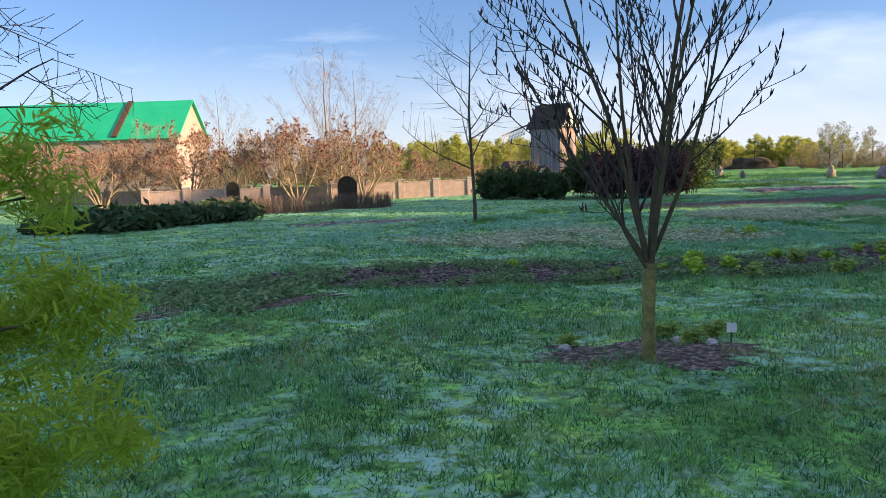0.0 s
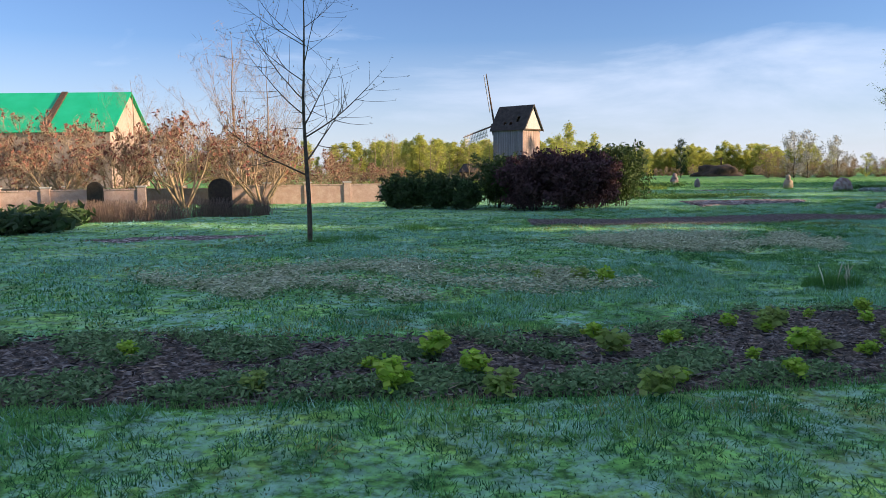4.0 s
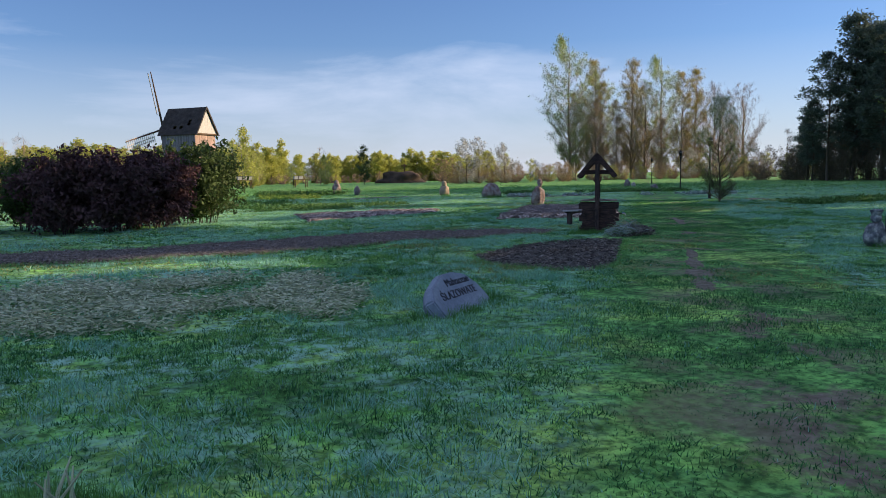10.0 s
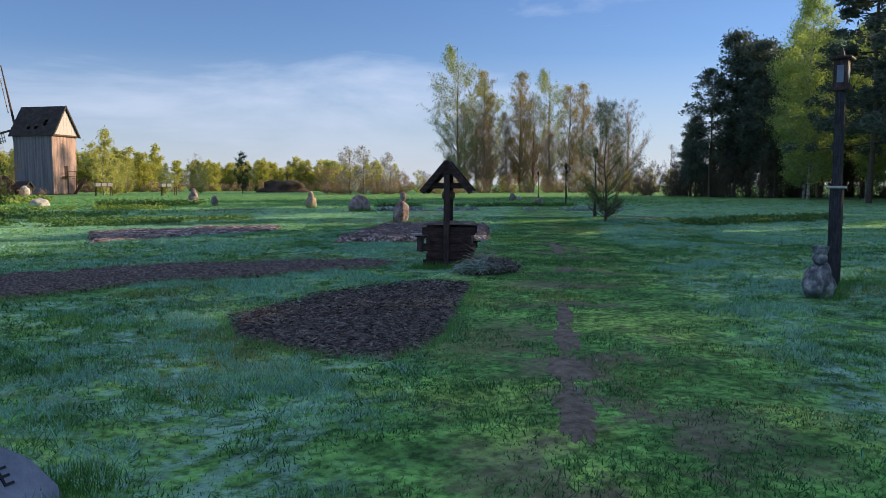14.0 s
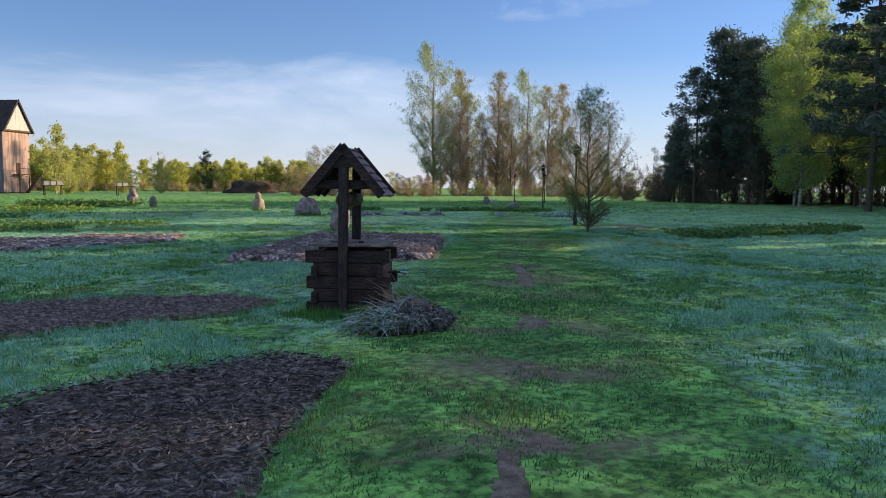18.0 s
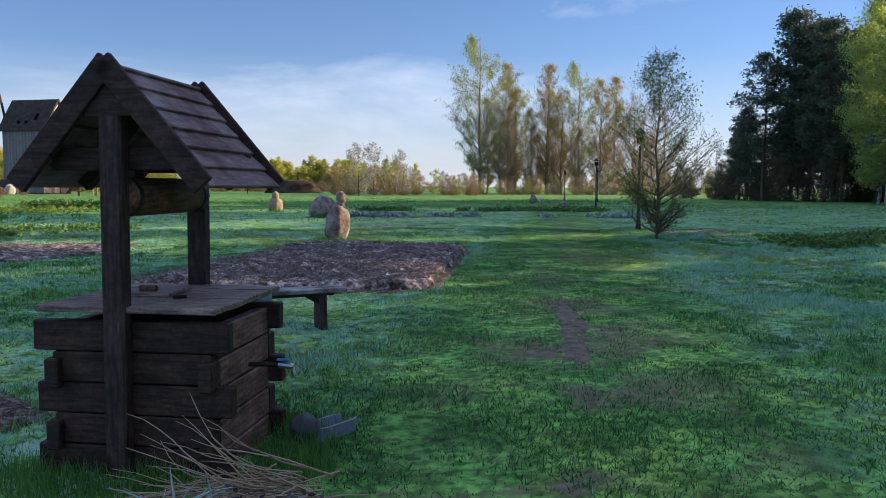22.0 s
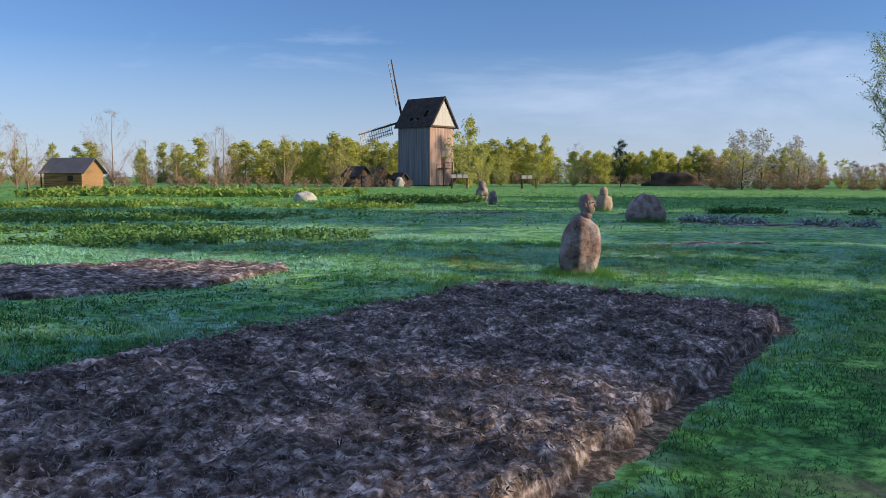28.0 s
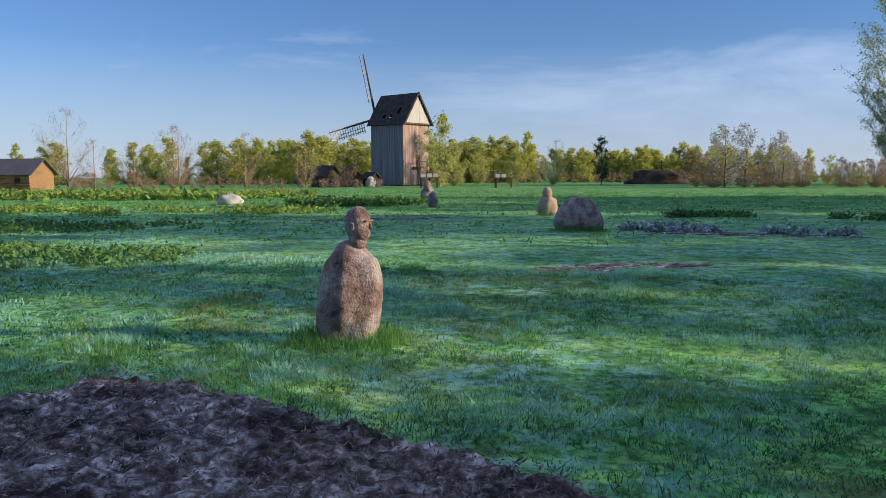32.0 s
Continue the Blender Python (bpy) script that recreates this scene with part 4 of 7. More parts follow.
def single(name, bm, mat, m, label, category, smooth=True, group=""):
    ob = part(name, bm, mat, None, label, smooth)
    ob.matrix_world = m
    return tagged(ob, label, category, group)


def here(x, y, turn=0.0, z=0.0):
    return Matrix.Translation((x, y, float(gz(np.float64(x), np.float64(y))) + z)) @ Matrix.Rotation(turn, 4, "Z")


def head_into(bm, c, r, turn=0.0, nose=True):
    """A plain carved head: skull, jaw, neck, ridge of a nose and ears."""
    mm = Matrix.Rotation(turn, 4, "Z")
    c = Vector(c)
    rock_into(bm, c, (r * 0.95, r * 0.8, r * 1.2), 3, 0.03, 3, mm)
    rock_into(bm, c + mm @ Vector((r * 0.28, 0, -r * 0.65)), (r * 0.62, r * 0.6, r * 0.6), 5, 0.03, 3, mm)
    tube_into(bm, c + Vector((0, 0, -r * 1.6)), c + Vector((0, 0, -r * 0.5)), r * 0.6, 12)
    if nose:
        box(bm, c + mm @ Vector((r * 0.95, 0, -r * 0.15)), (r * 0.3, r * 0.2, r * 0.45), mm @ Matrix.Rotation(-0.3, 4, "Y"), 0.01)
        box(bm, c + mm @ Vector((r * 0.8, 0, r * 0.2)), (r * 0.35, r * 1.0, r * 0.14), mm, 0.01)
        for s in (-1, 1):
            rock_into(bm, c + mm @ Vector((0, s * r * 0.8, -r * 0.15)), (r * 0.2, r * 0.1, r * 0.3), 2, 0.02, 2, mm)


def torso_statue():
    bm = bmesh.new()
    vs = rock_into(bm, (0, 0, 0.42), (0.37, 0.29, 0.56), 1.3, 0.07, 5)
    for v in vs:
        z = v.co.z
        if z < 0:
            v.co.z = z * 0.3
        k = 1.0 + 0.28 * min(1, max(0, (z - 0.42) / 0.56)) ** 2.5 + 0.1 * max(0, 0.35 - z)
        v.co.x *= k
        v.co.y *= k
        v.co.x = v.co.x * 0.92 + 0.11 * (v.co.z - 0.3)
    head_into(bm, (0.11, -0.02, 1.19), 0.148, radians(-20))
    return single("statue", bm, M_TORSO, here(30.12, 51.1), "pink granite boulder torso with grey carved head", "statue")


def figure(x, y, turn, body, head_z, head_r, mat, label, seed):
    bm = bmesh.new()
    vs = rock_into(bm, (0, 0, body[2] * 0.75), body, seed, 0.1, 4)
    for v in vs:
        v.co.z = max(v.co.z, -0.05)
    if head_r:
        head_into(bm, (0, 0, head_z), head_r, turn, False)
    return single("statue", bm, mat, here(x, y), label, "statue")


torso_statue()
litter_bin(24.68, 35.92)
figure(34.3, 77.5, 0, (0.42, 0.36, 0.52), 0.98, 0.23, M_TAN, "tan stone block with small carved head", 4.1)
figure(28.1, 92.0, 0, (0.45, 0.4, 0.62), 1.1, 0.26, M_TORSO, "reddish stone torso with carved head", 6.1)
figure(28.8, 86.0, 0, (0.26, 0.22, 0.5), 0, 0, M_STONE, "small upright grey standing stone", 7.1)


def owl_statue():
    bm = bmesh.new()
    for v in rock_into(bm, (0, 0, 0.24), (0.25, 0.19, 0.34), 2.2, 0.16, 4):
        v.co.z = max(v.co.z, -0.05)
        k = 1.2 - 0.75 * max(0, v.co.z - 0.15)
        v.co.x *= k
        v.co.y *= k
    # two shoulders, a round head and the flared broken crown
    rock_into(bm, (-0.13, -0.02, 0.36), (0.12, 0.12, 0.17), 5.2, 0.14, 3)
    rock_into(bm, (0.12, 0.0, 0.38), (0.13, 0.12, 0.18), 8.2, 0.14, 3)
    rock_into(bm, (0.02, 0, 0.63), (0.13, 0.12, 0.12), 3.2, 0.06, 3)
    tube_into(bm, (0.02, 0, 0.68), (0.02, 0, 0.83), 0.1, 7, 0.155)
    rock_into(bm, (0.02, 0, 0.82), (0.15, 0.14, 0.03), 6.2, 0.2, 3)
    return single("statue", bm, M_OWL, here(26.95, 28.05) @ Matrix.Diagonal((0.9, 0.9, 0.92, 1)), "rough pale grey stone figure with round head beside the lamp post", "statue", True)


owl_statue()


def boulder(x, y, s, seed, label, mat, turn=0.0, rough=0.12, name="boulder", cat="boulder", lift=0.6):
    bm = bmesh.new()
    for v in rock_into(bm, (0, 0, s[2] * lift), s, seed, rough, 4):
        v.co.z = max(v.co.z, -0.06)
    return single(name, bm, mat, here(x, y, turn), label, cat)


big = boulder(34.45, 67.6, (0.76, 0.46, 0.62), 4.6, "large rounded granite boulder with pale carved relief", M_TORSO, radians(10), 0.05)
for v in big.data.vertices:
    k = 1.12 - 0.42 * max(0.0, v.co.z - 0.1)
    v.co.x, v.co.y, v.co.z = v.co.x * k, v.co.y * k, v.co.z * 1.06
boulder(16.0, 91.0, (0.75, 0.5, 0.42), 5.6, "low pale boulder lying in the field", M_PALE, 0.3)
boulder(61.8, 93.2, (0.34, 0.28, 0.5), 8.2, "small grey stone beside the mown lane", M_STONE)
boulder(62.9, 93.6, (0.28, 0.25, 0.3), 2.7, "small pale stone beside the mown lane", M_PALE)
boulder(56.5, 80.0, (0.35, 0.3, 0.28), 2.9, "small grey stone at the edge of the lane", M_STONE)
boulder(13.2, 172, (0.8, 0.6, 1.0), 3.9, "pale upright stone near the windmill", M_PALE)
bm = bmesh.new()
for z, wdt in ((0.78, 0.16), (0.66, 0.3), (0.55, 0.24), (0.44, 0.42)):
    box(bm, (0, 0, z), (wdt, 0.03, 0.1), None, 0.01)
relief = part("relief", bm, M_PALE, big, "pale carved relief patch")
relief.matrix_basis = Matrix.Translation((-0.1, -0.5, 0.0)) @ Matrix.Rotation(radians(-16), 4, "X")


def text_mesh(words, size, mat):
    cu = bpy.data.curves.new("letters", "FONT")
    cu.body, cu.size, cu.extrude, cu.align_x = words, size, 0.003, "CENTER"
    tmp = bpy.data.objects.new("letters", cu)
    scene.collection.objects.link(tmp)
    bpy.context.view_layer.update()
    me = bpy.data.meshes.new_from_object(tmp.evaluated_get(bpy.context.evaluated_depsgraph_get()))
    bpy.data.objects.remove(tmp)
    me.materials.clear()
    me.materials.append(mat)
    return me


def name_stone():
    m = here(16.0, 24.14, radians(43)) @ Matrix.Rotation(radians(-36), 4, "X")
    bm = bmesh.new()
    pts = [(-0.6, -0.14), (-0.66, 0.2), (-0.5, 0.36), (-0.14, 0.5), (0.16, 0.5), (0.42, 0.44), (0.6, 0.26), (0.68, 0.04), (0.6, -0.14)]
    front = [bm.verts.new((x, -0.09, z)) for x, z in pts]
    mid = [bm.verts.new((x * 1.06, 0.02, z * 1.03 + 0.01)) for x, z in pts]
    back = [bm.verts.new((x * 0.92, 0.14, z * 0.93)) for x, z in pts]
    bm.faces.new(front)
    bm.faces.new(back[::-1])
    n = len(pts)
    for a, b in ((front, mid), (mid, back)):
        for k in range(n):
            bm.faces.new((a[k], b[k], b[(k + 1) % n], a[(k + 1) % n]))
    bmesh.ops.recalc_face_normals(bm, faces=bm.faces)
    bmesh.ops.bevel(bm, geom=list(bm.edges), offset=0.02, segments=2, affect="EDGES")
    stone = single("inscribed_stone", bm, M_SLATE, m, "leaning grey-blue slab engraved with a plant family's name", "sign stone", False)
    for words, size, x, z in (("Malvaceae", 0.15, 0.12, 0.32), ("\u015aLAZOWATE", 0.15, 0.0, 0.16)):
        t = under("lettering", text_mesh(words, size, M_INK), stone, "dark engraved lettering")
        t.matrix_basis = Matrix.Translation((x, -0.093, z)) @ Matrix.Rotation(radians(90), 4, "X")
    return stone


name_stone()


def post_lamp():
    m = here(27.95, 28.55, radians(25)) @ Matrix.Rotation(radians(1.0), 4, "Y") @ Matrix.Diagonal((1, 1, 1.13, 1))
    w = thing("street_lamp", m, "tall dark wooden lamp post with box lantern and white pane", "lamp")
    part("lower_post", boxed((0, 0, 0.7), (0.18, 0.18, 1.5), None, 0.012), M_LAMPPOST, w)
    part("collar", boxed((0, 0, 1.45), (0.25, 0.25, 0.035), None, 0.006), M_PALE, w, "pale metal collar")
    part("upper_post", boxed((0, 0, 2.15), (0.135, 0.135, 1.4), None, 0.01), M_LAMPPOST, w)
    part("bracket", boxed((0, 0, 2.84), (0.27, 0.27, 0.05), None, 0.006), M_WOODZ, w)
    lantern = part("lantern", boxed((0, 0, 3.05), (0.21, 0.21, 0.4), None, 0.008), M_WOODZ, w, "dark wooden lantern box")
    bm = bmesh.new()
    vs = [bm.verts.new(p) for p in ((-0.07, -0.109, 3.06), (0.0, -0.109, 2.93), (0.075, -0.109, 3.1), (0.0, -0.109, 3.2))]
    back = [bm.verts.new(v.co + Vector((0, 0.004, 0))) for v in vs]
    bm.faces.new(vs)
    bm.faces.new(back[::-1])
    for k in range(4):
        bm.faces.new((vs[k], back[k], back[(k + 1) % 4], vs[(k + 1) % 4]))
    part("pane", bm, M_GLASS, lantern, "broken white pane")
    part("side_pane", boxed((-0.107, 0, 3.05), (0.006, 0.1, 0.24)), M_SLATE, lantern)
    part("lantern_roof", boxed((0, 0, 3.27), (0.34, 0.34, 0.04), None, 0.01), M_WOODZ, lantern)
    part("finial", tube_bm((0, 0, 3.3), (0, 0, 3.42), 0.05, 8, 0.01), M_WOODZ, lantern)
    part("junction_box", boxed((0.13, 0, 0.36), (0.07, 0.09, 0.16), None, 0.006), M_IRON, w)
    part("cable", tubes_bm([[(Vector((0.11, 0, 1.3)), 0.01), (Vector((0.16, 0, 1.0)), 0.01), (Vector((0.15, 0, 0.7)), 0.01), (Vector((0.12, 0, 0.44)), 0.01)]]), M_IRON, w)


def tubes_bm(lines, sides=6):
    v, f = tube_arrays(lines, sides)
    bm = bmesh.new()
    vs = [bm.verts.new(p) for p in v]
    for q in f:
        bm.faces.new([vs[i] for i in q])
    return bm


post_lamp()


def far_lamp(x, y):
    w = thing("street_lamp", here(x, y), "slim black iron lantern post beside the lane", "lamp", "lanterns along the lane")
    part("post", tube_bm((0, 0, 0), (0, 0, 2.9), 0.05, 8, 0.035), M_IRON, w)
    part("base", tube_bm((0, 0, 0), (0, 0, 0.4), 0.11, 8, 0.07), M_IRON, w)
    lan = part("lantern", tube_bm((0, 0, 2.95), (0, 0, 3.3), 0.1, 6, 0.17), M_IRON, w)
    part("pane", tube_bm((0, 0, 3.0), (0, 0, 3.27), 0.1, 6, 0.165), M_GLASS, lan)
    part("lantern_roof", tube_bm((0, 0, 3.3), (0, 0, 3.5), 0.22, 6, 0.03), M_IRON, lan)


for x, y in ((41.0, 51.75), (55.7, 74.8), (71.0, 96.0), (75.0, 108.0)):
    far_lamp(x, y)


# ---- cuttings heap by the well ----
def heap():
    h = thing("cuttings_heap", here(24.1, 33.1), "heap of frosted grey-green garden cuttings and dead leaves", "compost heap")
    turn = Matrix.Rotation(radians(-12), 4, "Z")
    bm = bmesh.new()
    for v in rock_into(bm, (0, 0, 0.0), (0.56, 0.36, 0.17), 9.3, 0.25, 4, turn):
        v.co.z = max(v.co.z, -0.06)
    part("mound", bm, M_DARKSOIL, h, smooth=True)
    rg = random.Random(11)
    # long limp leaves lie over each other and trail off on one side
    leaves = {"frosted_foliage": [], "green_foliage": []}
    for k in range(620):
        a, r = rg.uniform(0, 6.28), rg.random() ** 0.6
        p = Vector((0.56 * r * math.cos(a) - 0.1, 0.36 * r * math.sin(a), 0.2 * math.sqrt(max(0.0, 1 - r * r)) + 0.02))
        d = Vector((-0.6 + rg.gauss(0, 0.9), rg.gauss(-0.3, 0.9), rg.uniform(-0.1, 0.5))).normalized()
        ln, line = rg.uniform(0.12, 0.36), []
        for i in range(5):
            line.append((p.copy(), 0.0105 * (1.05 - 0.22 * i)))
            p = p + d * ln / 4
            p.z = max(p.z, 0.012)
            d = (d + Vector((rg.gauss(0, 0.1), rg.gauss(0, 0.1), -0.28))).normalized()
        leaves["green_foliage" if rg.random() < 0.3 else "frosted_foliage"].append(line)
    under("frosted_foliage", tubes("frosted_foliage", leaves["frosted_foliage"], M_FROSTLEAF, 3), h, "limp leaves white with frost")
    under("green_foliage", tubes("green_foliage", leaves["green_foliage"], M_WEED, 3), h, "limp green leaves")
    cs = []
    for _ in range(420):
        a, r = rg.uniform(0, 6.28), math.sqrt(rg.random())
        x = 0.56 * r * math.cos(a) + 0.08
        if x > -0.15:
            cs.append((x, 0.38 * r * math.sin(a), 0.19 * math.sqrt(max(0, 1 - r * r)) + 0.03))
    under("dead_foliage", leaf_mesh("dead_foliage", rg, cs, 0.034, 7, 0.035, M_CHIP, 0.3, 1.5), h, "brown dead leaves")
    under("frosted_dead_foliage", leaf_mesh("frosted_dead_foliage", rg, cs, 0.032, 6, 0.045, M_FROSTSOIL, 0.3, 1.4), h, "curled dead leaves with frost")
    tw = thing("brushwood_pile", here(24.2, 33.55), "loose pile of pale dry twigs leaning on the well", "brushwood")
    for k in range(130):
        rise = rg.random() < 0.13
        p = Vector((rg.gauss(0.32, 0.16), rg.gauss(-0.05, 0.1), rg.uniform(0.05, 0.22)))
        d = Vector((-1, rg.gauss(0.05, 0.22), rg.uniform(0.4, 0.8) if rise else rg.uniform(-0.05, 0.16))).normalized()
        line, n = [], 8
        ln = rg.uniform(0.55, 0.95) if rise else rg.uniform(0.4, 0.85)
        for i in range(n):
            line.append((p.copy(), 0.006 * (1 - 0.85 * i / n)))
            d = (d + Vector((rg.gauss(0, 0.16), rg.gauss(0, 0.2), rg.gauss(-0.02, 0.14)))).normalized()
            p = p + d * ln / n
            p.z = max(p.z, 0.02)
        under("twig", tubes("twig", [line], M_STRAW, 4), tw)


heap()


def trough():
    t = thing("water_trough", here(25.02, 34.72, 0.5) @ Matrix.Diagonal((0.85, 0.85, 0.8, 1)), "small grey open trough with a dark bent cover beside the tap", "trough")
    bm = bmesh.new()
    prof = [(-0.12, 0.13), (-0.105, 0.02), (0.105, 0.02), (0.12, 0.12), (0.1, 0.12), (0.085, 0.04), (-0.085, 0.04), (-0.1, 0.13)]
    rings = [[bm.verts.new((x, y * k, z)) for y, z in prof] for x, k in ((-0.06, 0.8), (0.0, 1.0), (0.26, 1.0), (0.32, 0.75))]
    n = len(prof)
    for a, b in zip(rings, rings[1:]):
        for k in range(n):
            bm.faces.new((a[k], a[(k + 1) % n], b[(k + 1) % n], b[k]))
    bm.faces.new(rings[0][::-1])
    bm.faces.new(rings[-1])
    bmesh.ops.recalc_face_normals(bm, faces=bm.faces)
    part("basin", bm, M_SLATE, t)
    bm = bmesh.new()
    rock_into(bm, (-0.1, 0.03, 0.12), (0.12, 0.085, 0.11), 7.7, 0.12, 3, Matrix.Rotation(0.5, 4, "Y"))
    part("cover", bm, M_RUBBER, t, "dark bent cover", True)


trough()

# ---- buildings and wall ----
def gabled(name, x, y, turn, w, d, h, rise, over, wall, roof, label, cat, posts=False):
    b = thing(name, here(x, y, turn), label, cat)
    for s, (sx, sy, px, py) in enumerate(((w, 0.15, 0, -d / 2), (w, 0.15, 0, d / 2), (0.15, d - 0.16, -w / 2 + 0.075, 0), (0.15, d - 0.16, w / 2 - 0.075, 0))):
        part("wall", boxed((px, py, h / 2), (sx, sy, h)), wall, b)
    for s in (-1, 1):
        bm = bmesh.new()
        a = math.atan2(rise, d / 2)
        ln = math.hypot(rise, d / 2) + over
        box(bm, (0, s * (d / 4 + over * 0.35), h + rise / 2 - over * 0.35 * rise / (d / 2) + 0.05), (w + 2 * over, ln, 0.12), Matrix.Rotation(-s * a, 4, "X"))
        part("roof", bm, roof, b)
    for s in (-1, 1):
        bm = bmesh.new()
        vs = [bm.verts.new((s * w / 2 + q, yy, zz)) for q in (-0.05, 0.05) for yy, zz in ((-d / 2, h), (d / 2, h), (0, h + rise))]
        for f in ((0, 1, 2), (3, 5, 4), (0, 3, 4, 1), (1, 4, 5, 2), (2, 5, 3, 0)):
            bm.faces.new([vs[i] for i in f])
        part("gable", bm, wall, b)
    return b


hut = gabled("hut", -30, 146, radians(-8), 5.9, 4.6, 2.3, 1.8, 0.6, M_PLANKHUT, M_HUTROOF, "small plank hut with grey metal roof at the field edge", "hut")
part("porch_post", boxed((-3.3, -2.5, 1.15), (0.14, 0.14, 2.3)), M_SHED, hut)
part("window", boxed((1.2, -2.39, 1.3), (0.9, 0.06, 0.8)), M_ROOF, hut, "dark window")
for x, y, t, w, d, h, r in ((6.6, 168, -40, 3.4, 3.0, 1.9, 1.4), (9.8, 172, -75, 3.6, 3.0, 2.0, 1.4), (13.0, 174, -40, 1.9, 1.7, 1.5, 0.8)):
    s = gabled("shed", x, y, radians(t), w, d, h, r, 0.5, M_SHED, M_ROOF, "low dark brown timber shed beside the windmill", "shed")
    # solid near-black box on the wall, painted as the doorway's inner shade
    part("doorway", boxed((w / 2 - 0.02, 0, 0.9), (0.24, 1.1, 1.8)), M_INK, s, "near-black box as the shade inside the doorway")

farm = gabled("brick_house", -75, 126, radians(3), 58, 15, 8.4, 6.0, 0.6, M_BRICK, M_GREENROOF, "long pale brick house with bright green metal roof", "house")
for k in range(9):
    wdw = part("window", boxed((-25 + 6.2 * k, -7.6, 3.2), (1.3, 0.1, 1.9)), M_ROOF, farm)
    part("sill", boxed((-25 + 6.2 * k, -7.64, 2.2), (1.6, 0.16, 0.12)), M_PALE, wdw)
bm = bmesh.new()
box(bm, (19.5, -3.9, 11.55), (0.9, 9.6, 0.25), Matrix.Rotation(math.atan2(6.0, 7.5), 4, "X"))
part("roof_strip", bm, M_SHED, farm, "brown strip across the green roof")


def brick_wall(x0, y0, x1, y1, h, pillars):
    ln, a = math.hypot(x1 - x0, y1 - y0), math.atan2(y1 - y0, x1 - x0)
    w = new("wall_garden")
    w.matrix_world = here(x0, y0, a)
    tagged(w, "low pinkish brick garden wall with capped pillars", "wall", kind="structure")
    part("wall_panel", boxed((ln / 2, 0, h / 2 - 0.1), (ln, 0.25, h + 0.2)), M_BRICK, w)
    nb = int(ln / 0.5)
    cap_mesh = None
    for k in range(nb):
        o = under("coping_brick", cap_mesh, w) if cap_mesh else part("coping_brick", boxed((0, 0, 0), (0.47, 0.33, 0.07), None, 0.01), M_BRICK, w)
        cap_mesh = o.data
        o.matrix_basis = Matrix.Translation((ln * (k + 0.5) / nb, 0, h + 0.035))
    for k in range(pillars + 1):
        part("pillar", boxed((ln * k / pillars, 0, h / 2), (0.42, 0.42, h + 0.3), None, 0.01), M_BRICK, w)
        part("pillar_cap", boxed((ln * k / pillars, 0, h + 0.19), (0.52, 0.52, 0.08), None, 0.01), M_PALE, w)


brick_wall(-8.0, 53.2, 1.2, 55.6, 1.05, 4)
brick_wall(-17.0, 45.2, -10.6, 47.4, 1.05, 3)
brick_wall(-32.0, 61, -8.0, 53.2, 0.95, 8)


def stele(x, y, w, h, turn, label):
    bm = bmesh.new()
    n = 12
    pts = [(-w / 2, -0.1), (-w / 2, h * 0.72)] + [(-w / 2 * math.cos(math.pi * k / n), h * 0.72 + h * 0.28 * math.sin(math.pi * k / n)) for k in range(1, n)] + [(w / 2, h * 0.72), (w / 2, -0.1)]
    f = [bm.verts.new((px, -0.14, pz)) for px, pz in pts]
    b = [bm.verts.new((px, 0.14, pz)) for px, pz in pts]
    bm.faces.new(f)
    bm.faces.new(b[::-1])
    for k in range(len(pts)):
        bm.faces.new((f[k], b[k], b[(k + 1) % len(pts)], f[(k + 1) % len(pts)]))
    bmesh.ops.recalc_face_normals(bm, faces=bm.faces)
    single("standing_stone", bm, M_MOUND, here(x, y, turn), label, "standing stone", False)


stele(-4.7, 41.9, 1.0, 1.65, 0.15, "dark rounded standing stone among dry plants")
stele(-11.6, 44.4, 0.7, 1.5, 0.2, "dark rounded standing stone near the brick wall")

# earth cellar mound with a post
bm = bmesh.new()
for v in rock_into(bm, (0, 0, 0), (6.0, 4.2, 2.7), 12.3, 0.2, 4):
    v.co.z = max(v.co.z, -0.2)
mound = single("earth_mound", bm, M_MOUND, here(66, 200), "dark brown earth mound like a root cellar", "mound")
part("post", boxed((0.6, 0, 3.6), (0.25, 0.25, 2.0)), M_SHED, mound)
part("crossbar", boxed((0.6, 0, 4.2), (1.4, 0.2, 0.2)), M_SHED, mound)


def hive_stand(x, y, n):
    s = thing("hive_stand", here(x, y, 0.2), "white wooden boxes on a rough pole stand", "hive stand")
    for k in range(4):
        part("leg", boxed((-1.1 + 2.2 * (k % 2), -0.4 + 0.8 * (k // 2), 0.7), (0.12, 0.12, 1.4)), M_SHED, s)
    part("platform", boxed((0, 0, 1.42), (2.8, 1.1, 0.08)), M_SHED, s)
    for k in range(n):
        bx = part("box", boxed((-0.85 + 0.85 * k, 0, 1.75), (0.7, 0.7, 0.55), None, 0.02), M_PALE, s, "white box")
        part("box_lid", boxed((-0.85 + 0.85 * k, 0, 2.06), (0.8, 0.8, 0.07)), M_HUTROOF, bx)


hive_stand(24.3, 150, 3)
hive_stand(34.5, 156, 2)
for k, (x, y) in enumerate(((5.03, 9.15), (4.62, 8.9), (4.9, 8.75), (3.55, 8.75))):
    boulder(x, y, (0.06, 0.05, 0.045), k + 1.5, "small pale stone in the dug ring", M_PALE, k, 0.2, "stone", "stone")
tag_ = thing("plant_label", here(5.12, 8.9, 0.0, -0.05), "small white plant label on a stick", "label")
part("stick", boxed((0, 0, 0.08), (0.012, 0.012, 0.2)), M_SHED, tag_)
part("plate", boxed((0, -0.01, 0.2), (0.09, 0.008, 0.09), None, 0.002), M_WHITE, tag_)


